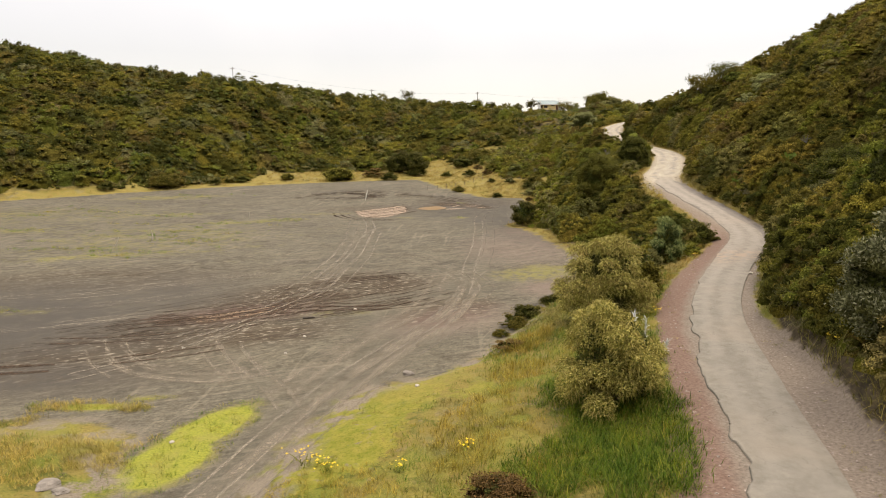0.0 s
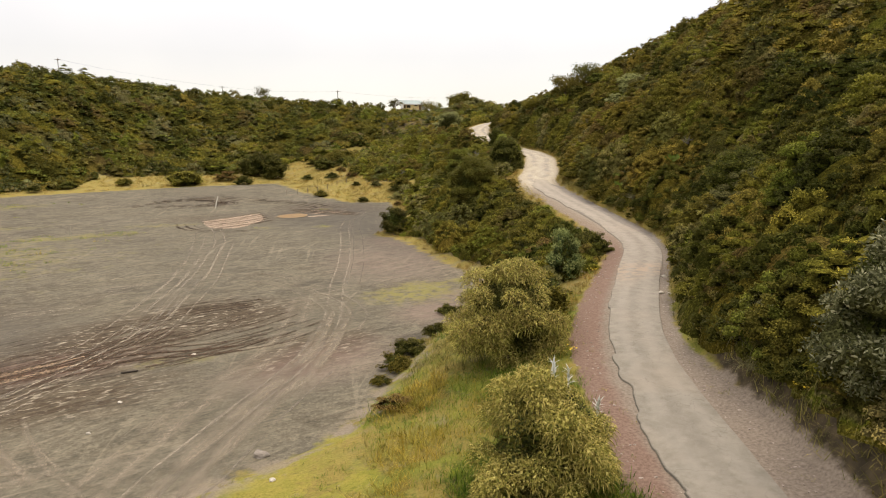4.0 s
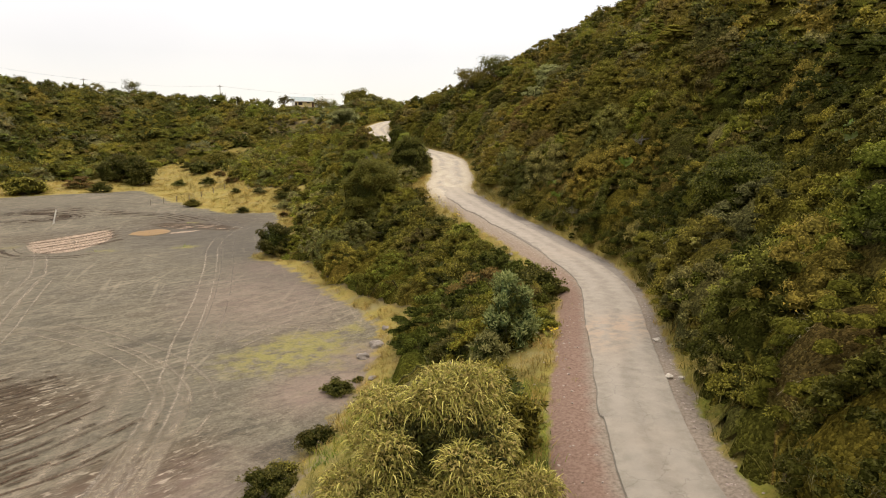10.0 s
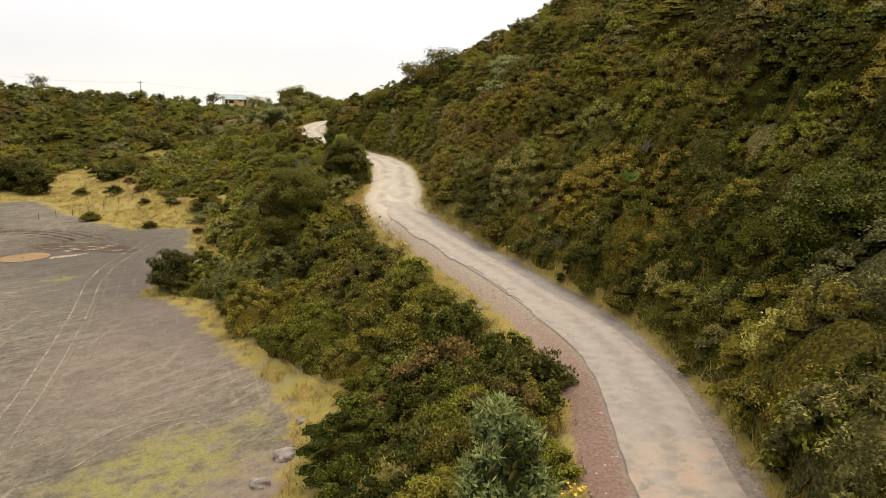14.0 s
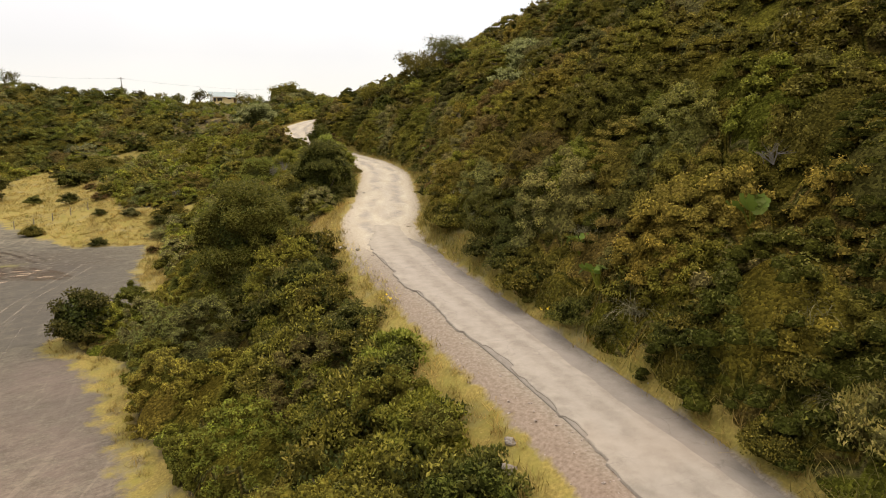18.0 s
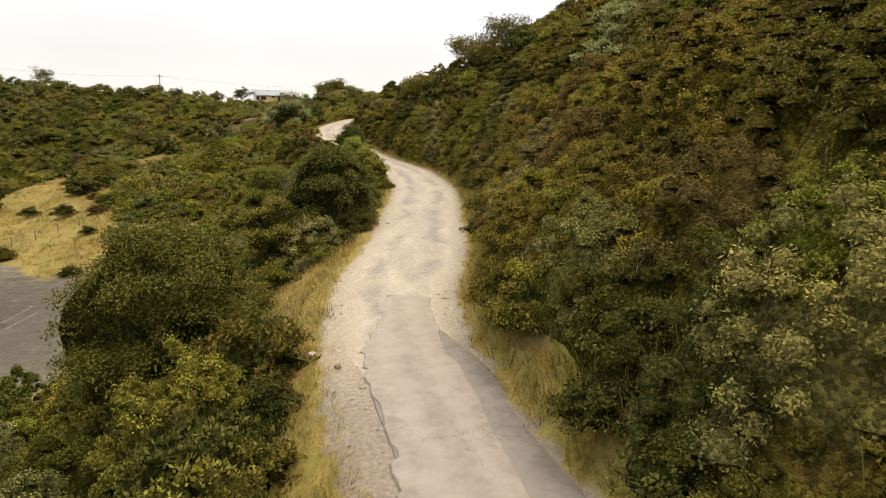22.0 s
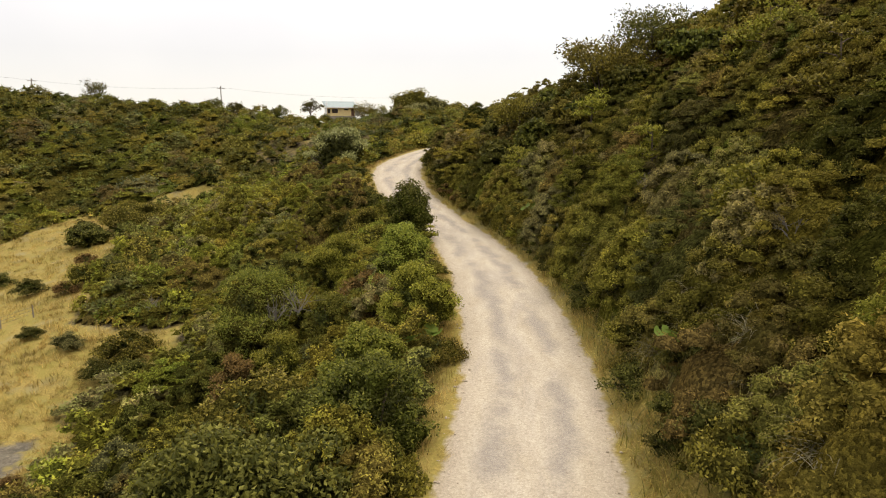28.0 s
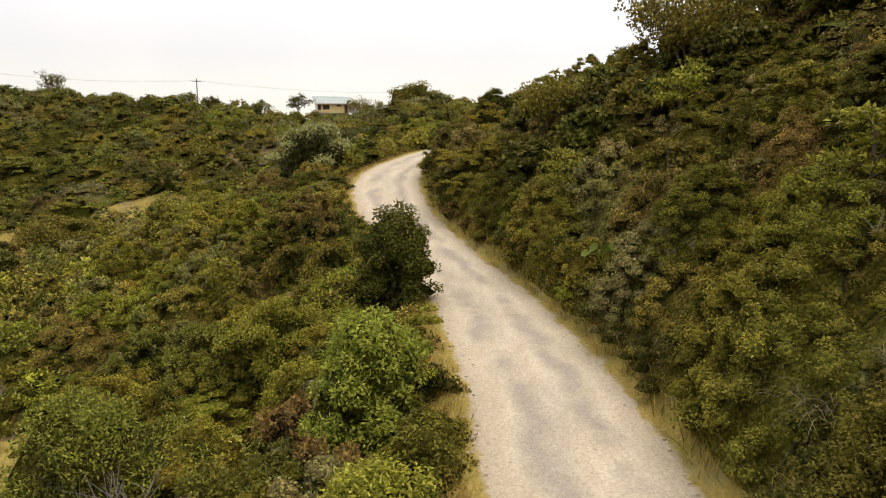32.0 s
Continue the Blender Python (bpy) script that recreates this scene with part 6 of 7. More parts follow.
stuff("meadow_grass", GREEN_P, np.column_stack([x, y, z - 0.03, size, 0.8 + 0.6 * R1.random(len(x)), R1.integers(0, 5, len(x))])[green_], mat_grass, R1, "yellow green meadow grass between plain and road", "grass")
stuff("dry_meadow_grass", STRAW_P, np.column_stack([x, y, z - 0.03, size * 0.8, 0.7 + 0.4 * R1.random(len(x)), R1.integers(0, 5, len(x))])[straw_], mat_foot, R1, "dry tawny grass between plain and road", "grass")
stuff("golden_grass", STRAW_P, np.column_stack([x, y, z - 0.03, size * 0.95 + 0.15, 0.8 + 0.5 * R1.random(len(x)), R1.integers(0, 5, len(x))])[golden], mat_golden, R1, "long golden dry grass between plain and road", "grass")
x, y = jittered(-40, 30, 138, 268, 1.15, R1)
z, f = land(x, y)
n = fbm(x, y, 5.0, 111)
pick = (f["d"] < 0) & (-f["d"] - f["hw"] > 1) & (f["de"] > 0.2 + 2 * n) & (cover(x, y, f) < 0.5) & (n + 0.35 * R1.random(len(x)) > 0.52)
stuff("meadow_tussocks", STRAW_P, np.column_stack([x, y, z - 0.05, 0.9 + 0.9 * R1.random(len(x)), 0.7 + 0.5 * R1.random(len(x)), R1.integers(0, 5, len(x))])[pick], mat_straw, R1, "rough straw-coloured tussocks on the sloping meadow", "grass")
x, y = jittered(-120, -36, 150, 238, 2.1, R1)
z, f = land(x, y)
n = fbm(x, y, 7.0, 114)
pick = (f["de"] > 0.5 + 2 * n) & (f["de"] < 34) & (cover(x, y, f) < 0.5) & (n + 0.3 * R1.random(len(x)) > 0.5)
stuff("far_tussocks", STRAW_P, np.column_stack([x, y, z - 0.05, 1.5 + 1.2 * R1.random(len(x)), 0.6 + 0.4 * R1.random(len(x)), R1.integers(0, 5, len(x))])[pick], mat_straw, R1, "straw-coloured tussocks along the far edge of the plain", "grass")
# grass humps on the plain
x, y = jittered(-30, -9, 22, 42, 0.4, R1)
z, f = land(x, y)
m_ = blobs(x, y, MOSS[:7])
pick = (m_ > 0.35) & (R1.random(len(x)) < 0.45)
stuff("plain_grass", GREEN_P, np.column_stack([x, y, z - 0.03, 0.35 + 0.45 * R1.random(len(x)), 0.8 + 0.4 * R1.random(len(x)), R1.integers(0, 5, len(x))])[pick], mat_grass, R1, "short bright green grass on the ash", "grass")
x, y = jittered(-90, 4, 55, 200, 1.1, R1)
z, f = land(x, y)
m_ = blobs(x, y, MOSS[7:])
pick = (m_ + 1.5 * (fbm(x * 0.4, y * 1.2, 3, 104) - 0.5) > 0.60) & (R1.random(len(x)) < 0.6)
stuff("plain_tufts", GREEN_P, np.column_stack([x, y, z - 0.03, 0.8 + 0.9 * R1.random(len(x)), 0.7 + 0.4 * R1.random(len(x)), R1.integers(0, 5, len(x))])[pick], mat_grass, R1, "low yellowish grass tufts scattered over the ash", "grass")

# rough hummocks of olive and tawny grass at the plain's near edge
for nm, protos_, mat, lab, sd in (("hummock_grass", GREEN_P, mat_grass, "rough olive grass on low hummocks", 0.0), ("dry_hummock_grass", STRAW_P, mat_straw, "tawny dead grass on low hummocks", 0.5)):
    x, y = jittered(-34, -15, 22, 40, 0.34, R1)
    z, f = land(x, y)
    m_ = blobs(x, y, [(-23.6, 37.0, 3.4, 0.9, 4, 1), (-19.6, 36.6, 1.2, 0.6, 0, 1), (-21.5, 28.5, 5.0, 3.2, 20, 1), (-27, 33.5, 3.0, 1.0, 20, 1), (-17.5, 31.2, 2.0, 0.8, 60, 0.6)])
    pick = (m_ + 1.2 * (fbm(x, y, 1.6, 108) - 0.5) > 0.55) & (np.abs(fbm(x, y, 2.4, 109) - sd) < 0.52) & (R1.random(len(x)) < 0.6)
    stuff(nm, protos_, np.column_stack([x, y, z - 0.03, 0.45 + 0.5 * R1.random(len(x)), 0.8 + 0.5 * R1.random(len(x)), R1.integers(0, 5, len(x))])[pick], mat, R1, lab, "grass")
# lush dark green growth at the foot of the pale shrubs
x, y = jittered(-4, 13, 20, 52, 0.30, R1)
z, f = land(x, y)
m_ = blobs(x, y, [(8.4, 26.5, 4.6, 3.4, 70, 1), (5.0, 25.0, 3.4, 2.2, 40, 0.9), (8.2, 32.5, 3.6, 3.0, 60, 1), (10.6, 42.5, 3.4, 1.8, 70, 0.8)])
pick = (m_ + 1.0 * (fbm(x, y, 1.8, 110) - 0.5) > 0.4) & (-f["d"] - f["hw"] > 1.9) & (R1.random(len(x)) < 0.75)
stuff("lush_grass", GREEN_P, np.column_stack([x, y, z - 0.03, 0.9 + 0.8 * R1.random(len(x)), 0.8 + 0.4 * R1.random(len(x)), R1.integers(0, 5, len(x))])[pick], mat_lush, R1, "lush dark green grass and herbs below the shrubs", "grass")

# soft olive grass and fern growth along the hill's foot
x, y = jittered(14, 60, 20, 216, 0.42, R1)
z, f = land(x, y)
dr_ = f["d"] - f["hw"]
n = fbm(x, y, 2.6, 112)
pick = (f["d"] > 0) & (dr_ > 1.0 + 1.4 * step(48, 38, y)) & (dr_ < 2.6 + 3.4 * n) & (n + 0.3 * R1.random(len(x)) > 0.50)
FOOT_P = [spray(R1, 12, 0.75, 0.024, 1.1, 0.35, 0.2, 2) for _ in range(4)]
stuff("foot_grass", FOOT_P, np.column_stack([x, y, z - 0.03, 0.8 + 0.7 * R1.random(len(x)), 0.9 + 0.6 * R1.random(len(x)), R1.integers(0, 4, len(x))])[pick], mat_foot, R1, "soft olive and tawny grass at the foot of the hillside", "grass")

# straw-coloured verge grass along the gravel road
x, y = jittered(30, 62, 96, 214, 0.42, R1)
z, f = land(x, y)
off = np.where(f["d"] > 0, f["d"] - f["hw"], -f["d"] - f["hw"] - 0.35)
n = fbm(x, y, 2.2, 118)
pick = (off > 0.35 + 0.7 * n) & (off < 1.3 + 2.0 * n) & (n + 0.5 * R1.random(len(x)) > 0.55)
stuff("verge_grass", FOOT_P, np.column_stack([x, y, z - 0.03, 0.55 + 0.5 * R1.random(len(x)), 0.7 + 0.5 * R1.random(len(x)), R1.integers(0, 4, len(x))])[pick], mat_straw, R1, "dry straw-coloured grass along the edge of the gravel road", "grass")

# small weeds in the gravel beside the road
x, y = jittered(8, 36, 18, 76, 0.5, R1)
z, f = land(x, y)
off = np.abs(f["d"]) - f["hw"]
pick = (off > 0.5) & (off < 2.4) & (R1.random(len(x)) < 0.10 + 0.25 * step(0.52, 0.62, fbm(x, y, 2.0, 113)) * (f["d"] > 0))
stuff("shoulder_weeds", GREEN_P, np.column_stack([x, y, z - 0.02, 0.25 + 0.35 * R1.random(len(x)), 0.6 + 0.4 * R1.random(len(x)), R1.integers(0, 5, len(x))])[pick], mat_foot, R1, "small weeds growing in the gravel shoulder", "weeds")

# arching grey bamboo grass along the foot of the hillside
def clump(name, protos_, x, y, size, mat, label, category, group, lift=0.0):
    ob = new(name, protos_[0])
    ob.matrix_basis = Matrix.LocRotScale((x, y, ground_z(x, y) + lift), Euler((0, 0, R1.random() * 6.28)), (size, size, size))
    return tagged(ob, label, category, group)


BAMBOO = [mesh_of("bamboo_grass", *spray(R1, 110, 1.3, 0.022, 1.0, 0.40, 0.22, 4), leaf_material("bamboo_blades_%s" % "ab"[i], [(0.0, (0.075, 0.072, 0.028)), (0.6, (0.165, 0.150, 0.065)), (1.0, (0.26, 0.23, 0.11))] if i else [(0.0, (0.100, 0.090, 0.045)), (0.6, (0.190, 0.168, 0.090)), (1.0, (0.29, 0.26, 0.16))], through=0.1)) for i in range(2)]
for i in range(70):
    k = int(R1.integers(40, len(RD) - 220))
    while not (38 < RD[k, 1] < 186):
        k = int(R1.integers(40, len(RD) - 220))
    off = RD[k, 3] + 2.3 + 2.6 * R1.random()
    px, py = RD[k, :2] + RN[k] * off
    clump("bamboo_grass", [BAMBOO[i % 2]], px, py, 0.8 + 0.7 * R1.random(), None, "arching grey green bamboo grass on the bank", "grass", "bamboo grass along the hillside", 0.35)

# giant-leaved plants
def giant_leaf(rng, r):
    """A round, lobed, dished leaf with a notch at its stalk."""
    n_ = 22
    v, f_ = [(0, 0, 0)], []
    for ring in (0.55, 1.0):
        for i in range(n_):
            a = radians(18 + 324 * i / (n_ - 1))
            q = r * ring * (1 + (0.10 * math.cos(7 * a) if ring == 1 else 0.02) + 0.04 * rng.normal() * (ring == 1))
            v.append((q * math.cos(a), q * math.sin(a), 0.22 * r * ring * ring + 0.05 * r * math.cos(7 * a) * ring))
    for i in range(n_ - 1):
        f_ += [(0, 1 + i, 2 + i), (1 + i, 1 + n_ + i, 2 + n_ + i), (1 + i, 2 + n_ + i, 2 + i)]
    return np.array(v), np.array(f_)


def giant_plant(x, y, size, seed, lift=0.0):
    rng = np.random.default_rng(seed)
    ob = empty("giant_rhubarb", x, y, ground_z(x, y) + lift, 0, "plant with huge round bright green leaves on the bank", "plant", "giant-leaved plants")
    for i in range(6):
        a, r, h = rng.random() * 6.28, size * (0.4 + 0.6 * rng.random()), size * (0.35 + 0.5 * rng.random())
        tip = np.array([r * math.cos(a) - 0.5 * size, r * math.sin(a), h])
        stalk = child("stalk", mesh_of("stalk", *tube([(0, 0, -0.6), tip * 0.5 + np.array([0, 0, 0.1]), tip], [0.05, 0.04, 0.025], 6), mat_fresh), ob)
        leaf = child("leaf", mesh_of("leaf", *giant_leaf(rng, size * (0.36 + 0.16 * rng.random())), mat_gunnera, True), stalk)
        leaf.matrix_basis = Matrix.Translation(tip) @ Euler((0.35 * rng.normal(), -0.55 + 0.3 * rng.normal(), rng.random() * 6.28)).to_matrix().to_4x4()


for i, (gx, gy, gs) in enumerate([(37.6, 87.6, 1.3), (41.6, 82.6, 1.5), (56.6, 174.6, 1.3), (51.0, 141.0, 1.2), (39.4, 57.5, 1.4), (42.0, 60.0, 1.2), (38.5, 90.5, 0.9), (43.4, 152.2, 1.6)]):
    giant_plant(gx, gy, gs * 0.58, 300 + i, 1.15 if gx != 43.4 else 0.5)

# yellow-flowered ragwort
_a = np.arange(8) * math.pi / 4
FLOWER = mesh_of("flower", np.vstack([[(0, 0, 0.014)], np.column_stack([0.045 * np.cos(_a) * (1 - 0.45 * (np.arange(8) % 2)), 0.045 * np.sin(_a) * (1 - 0.45 * (np.arange(8) % 2)), 0.006 * np.ones(8)])]), np.array([(0, 1 + i, 1 + (i + 1) % 8) for i in range(8)]), mat_flower)


def ragwort(x, y, size, seed):
    rng = np.random.default_rng(seed)
    ob = empty("ragwort", x, y, ground_z(x, y) - 0.02, 0, "leafy plant with many small yellow flowers", "plant", "yellow-flowered plants")
    child("leaves", mesh_of("leaves", *spray(rng, 26, 0.55 * size, 0.05, 1.0, 0.25, 0.22 * size, 2), mat_fresh), ob)
    for _ in range(15):
        fl = child("flower", FLOWER, ob)
        r = 1.5 * (0.7 + 0.6 * rng.random())
        fl.matrix_basis = Matrix.LocRotScale((rng.normal() * 0.30 * size, rng.normal() * 0.30 * size, 0.42 * size + 0.12 * size * rng.random()), Euler((0.3 * rng.normal(), 0.3 * rng.normal(), rng.random() * 6)), (r, r, r))


for i, (gx, gy, gs) in enumerate([(-7.6, 28.4, 1.3), (-6.7, 28.0, 1.0), (-6.0, 27.0, 0.9), (-2.6, 26.2, 0.9), (0.6, 27.6, 0.8), (23.3, 64.6, 1.1), (24.2, 66.4, 0.9), (22.9, 61.6, 0.9), (25.6, 69.0, 0.8), (27.5, 50.5, 1.2), (26.6, 47.6, 1.1), (20.9, 33.5, 1.0), (21.4, 35.4, 0.8), (28.6, 53.0, 0.8), (17.5, 56.0, 0.9), (14.2, 44.2, 1.0), (36.5, 90, 0.7), (30.1, 96.5, 0.7)]):
    ragwort(gx, gy, gs, 400 + i)

# a pale silver-leaved plant at the shoulder
mat_felt = leaf_material("silver_leaf", [(0.0, (0.34, 0.35, 0.30)), (1.0, (0.66, 0.67, 0.61))])
for i, (gx, gy, gh) in enumerate([(11.4, 39.3, 1.9), (12.0, 38.9, 1.6), (11.7, 40.1, 1.2), (12.6, 36.6, 0.8)]):
    rng = np.random.default_rng(620 + i)
    ob = empty("silver_plant", gx, gy, ground_z(gx, gy) - 0.05, 0, "upright plant with whitish felted leaves in the grass", "plant", "silver plants by the road")
    top_ = np.array([0.12 * rng.normal(), 0.12 * rng.normal(), gh])
    child("stem", mesh_of("stem", *tube([(0, 0, 0), top_ * 0.5 + np.array([0.04, 0, 0]), top_], [0.03, 0.025, 0.012], 5), mat_felt), ob)
    for lv in np.linspace(0.25, 1.0, 9):
        lf = child("leaf", mesh_of("leaf", *spray(rng, 3, 0.48, 0.11, 0.9, 0.22, 0.02, 3), mat_felt), ob)
        lf.matrix_basis = Matrix.Translation(Vector(top_ * lv))

# ---- on the plain ----
def ribbon_material(name, c, a, b_, scale=2.0, thick=0.75, edge=0.6):
    """Loose dust or mud in a wheel mark, thin in places so that the ground shows."""
    m = Mat(name, 0.95, 0.15)
    n_ = m.noise(scale, 4.0, 0.5)
    fine = m.noise(5.0, 6.0, 0.7)
    m.colour(m.mix(m.grey(fine, 0.35, 0.65), tuple(v * 0.85 for v in c), tuple(v * 1.15 for v in c)))
    tr = m.node("ShaderNodeBsdfTransparent")
    mx = m.node("ShaderNodeMixShader")
    m.link(m.math("MULTIPLY", m.math("MULTIPLY", m.grey(m.attr("soft"), 0.0, edge), m.grey(n_, a, b_, 0.0, thick)), m.grey(fine, 0.36, 0.60, 0.15, 1.0)), mx.inputs[0])
    m.link(tr.outputs[0], mx.inputs[1])
    m.link(m.p.outputs[0], mx.inputs[2])
    m.link(mx.outputs[0], m.out.inputs["Surface"])
    return m.m


mat_dust = ribbon_material("pale_dust", (0.31, 0.262, 0.195), 0.30, 0.55, 0.22)
mat_soft = ribbon_material("soft_dust", (0.275, 0.230, 0.168), 0.30, 0.55, 0.35, 0.75, 1.0)
mat_mud = ribbon_material("dark_mud", (0.064, 0.044, 0.027), 0.40, 0.56, 0.45, 0.95, 0.3)
mat_red = ribbon_material("red_mud", (0.105, 0.052, 0.030), 0.34, 0.52, 1.2)
mat_grit = ribbon_material("grey_grit", (0.225, 0.192, 0.148), 0.34, 0.62, 0.25)
mat_dark_ash = ribbon_material("damp_ash", (0.090, 0.068, 0.046), 0.38, 0.60, 0.4, 0.85)
mat_rut = ribbon_material("wet_rut", (0.074, 0.047, 0.029), 0.22, 0.36, 0.6, 1.0, 0.3)
mat_tan = ribbon_material("tan_clay", (0.285, 0.205, 0.135), 0.20, 0.40, 0.8, 0.9)
mat_clay = ribbon_material("pink_clay", (0.400, 0.305, 0.220), 0.16, 0.32, 0.8, 1.0)


def track(path, offsets, width, mat, label, name="wheel_track", lift=0.03):
    p = np.array(path, float)
    t = np.gradient(p, axis=0)
    t /= np.linalg.norm(t, axis=1)[:, None]
    nrm = np.stack([t[:, 1], -t[:, 0]], 1)
    for k, o in enumerate(offsets):
        q = p + nrm * o
        ob = new(name, ground_ribbon(name, [tuple(v) for v in q], width, mat, lift + 0.004 * (k % 5), wobble=0.6))
        tagged(ob, label, "track", "wheel tracks on the plain", "structure")


MAIN = [(-17, 8), (-14.2, 18), (-11.4, 28), (-9.6, 35), (-7.6, 42), (-4.6, 50), (-1.4, 58.5), (0.6, 68), (2.2, 82), (3.7, 98), (4.8, 118), (5.2, 130), (7.0, 145), (11, 158), (15.5, 166)]


def strands(path, spread, count, mats, label, seed, width=(0.18, 0.50), span=(0.35, 1.0), name="wheel_track", wander=0.6):
    """Wheel lines of uneven length and width along one way, crossing and parting."""
    rng = np.random.default_rng(seed)
    p = spline([tuple(q) for q in path], 1.6)
    t = np.gradient(p, axis=0)
    t /= np.linalg.norm(t, axis=1)[:, None]
    nrm = np.stack([t[:, 1], -t[:, 0]], 1)
    for k in range(count):
        o = rng.normal() * spread * 0.5
        n_ = max(5, int(len(p) * rng.uniform(*span)))
        i0 = int(rng.integers(0, max(1, len(p) - n_)))
        drift = wander * (vnoise(np.arange(len(p)) * 1.6, np.full(len(p), 7.0 * k + seed), 15, seed) - 0.5) * 2
        w_, m_ = rng.uniform(*width), mats[int(rng.integers(len(mats)))]
        for pair in (0.0, 1.45):
            q = p + nrm * (o + drift + pair)[:, None]
            ob = new(name, ground_ribbon(name, [tuple(v) for v in q[i0:i0 + n_:2]], w_, m_, 0.022 + 0.003 * ((2 * k + (pair > 0)) % 11), wobble=0.6))
            tagged(ob, label, "track", "wheel tracks on the plain", "structure")


strands(MAIN, 2.0, 2, [mat_dust, mat_grit], "pale dusty wheel track across the ash", 901, (0.14, 0.3))
strands(MAIN[1:9], 2.4, 4, [mat_soft], "broad soft band of pale dust on the ash", 902, (0.8, 1.7), (0.4, 0.8), "dust_band")
strands(MAIN[1:8], 2.6, 2, [mat_grit], "pale dusty wheel track across the ash", 908, (0.14, 0.3))
NORTH = [(-30, 43), (-22.5, 50.5), (-18.8, 58), (-16.2, 67), (-15.2, 80), (-14.8, 97), (-15.6, 113), (-17.2, 128), (-19, 142)]
strands(NORTH, 3.2, 6, [mat_dust, mat_grit], "pale wheel track leading to the clay patch", 903, (0.16, 0.34))
strands([(-20.0, 56), (-18.5, 50), (-16.2, 46), (-13.4, 42), (-10.4, 38.5), (-9.6, 33)], 1.6, 3, [mat_soft], "curving pale wheel track", 904, (0.4, 0.8))
strands([(-30.0, 52.5), (-25.6, 46.2), (-21.6, 43.0), (-17.0, 42.2), (-10, 45.2)], 2.0, 3, [mat_soft], "curving pale wheel track", 905, (0.4, 0.8))
strands([(2.0, 76), (6.5, 84), (11.5, 88), (15, 86.5), (15.8, 82), (12, 77)], 1.6, 2, [mat_soft], "looping wheel track on reddish ash", 906, (0.3, 0.6))
strands([(-6, 58), (0, 66), (1.5, 74), (-2, 84), (-9, 92), (-18, 98)], 3.0, 3, [mat_soft], "sweeping pale wheel track", 907, (0.3, 0.6))
for k, (a, b_, c_, e_) in enumerate([(-70, 47, -18, 70), (-66, 54, -20, 80), (-60, 64, -17, 92), (-75, 80, -25, 108), (-90, 96, -40, 122)]):
    strands([(a, b_), ((a * 2 + c_) / 3 + 2, (b_ * 2 + e_) / 3 - 4), ((a + 2 * c_) / 3 + 3, (b_ + 2 * e_) / 3 - 4), (c_, e_)], 3.0, 2, [mat_dust, mat_grit], "long pale wheel track across the ash", 910 + k, (0.18, 0.45))
# dark churned ground, where wheels have turned
MUDDY = [[(-31, 53.0), (-26, 56.0), (-20, 60.5), (-13, 67.0), (-5, 73)], [(-38, 45.5), (-30, 46.8), (-23, 49.5), (-16, 53.0)], [(-27, 59), (-20, 64), (-13, 71), (-4, 77)], [(-46, 47), (-38, 49.0), (-30, 53.5), (-22, 59.0)],
         [(-19, 57), (-12, 61), (-6, 66), (1, 72)], [(-30, 60), (-20, 68), (-12, 75), (-2, 80)]]
for k, way in enumerate(MUDDY):
    strands(way, 3.6, [13, 5, 12, 6, 12, 9][k], [mat_mud, mat_mud, mat_dark_ash, mat_rut], "dark churned mud ruts", 920 + k, (0.12, 0.5), (0.08, 0.38), "mud_rut", 2.2)
strands([(-27.5, 56.0), (-23.5, 57.6), (-19.5, 60.4), (-14.4, 64.6)], 2.6, 4, [mat_red, mat_rut], "wet red brown wheel rut", 930, (0.25, 0.45), (0.4, 0.9), "mud_rut")
strands([(-30, 55), (-24, 57.0), (-19, 61.2), (-15, 66.5), (-13, 73)], 2.4, 4, [mat_rut], "curving dark wheel rut", 932, (0.22, 0.4), (0.5, 0.95), "mud_rut")
strands([(-28, 60), (-22, 60.5), (-15, 63.0), (-7, 64.5), (0, 69)], 2.4, 4, [mat_rut], "curving dark wheel rut", 933, (0.22, 0.4), (0.5, 0.95), "mud_rut")
strands([(-36, 50), (-28, 50.5), (-21, 53.5), (-15, 59), (-12, 66)], 3.0, 4, [mat_rut, mat_dark_ash], "curving dark wheel rut", 934, (0.22, 0.5), (0.4, 0.8), "mud_rut")
strands([(-24, 57.6), (-20.5, 60.0), (-16, 63.6)], 1.6, 2, [mat_tan], "tan clay between the ruts", 931, (0.7, 0.9), (0.8, 1.0), "clay_strip")


def flat_patch(name, outline, mat, lift, label, category):
    """A thin sheet that follows the ground inside an outline."""
    p = spline([*outline, outline[0]], 0.8)[:-1]
    c0 = p.mean(0)
    rings = [c0 + (p - c0) * k for k in (1.0, 0.8, 0.55, 0.3, 0.05)]
    q = np.vstack(rings)
    z_ = land(q[:, 0], q[:, 1])[0] + lift
    n_ = len(p)
    f_ = []
    for r in range(len(rings) - 1):
        for i in range(n_):
            j = (i + 1) % n_
            f_.append((r * n_ + i, r * n_ + j, (r + 1) * n_ + j, (r + 1) * n_ + i))
    me = mesh_of(name, np.column_stack([q, z_]), np.array(f_), mat, True)
    at = me.attributes.new("soft", "FLOAT", "POINT")
    at.data.foreach_set("value", np.repeat([0.0, 1.0, 1.0, 1.0, 1.0], n_).astype(np.float32))
    return tagged(new(name, me), label, category, kind="structure")


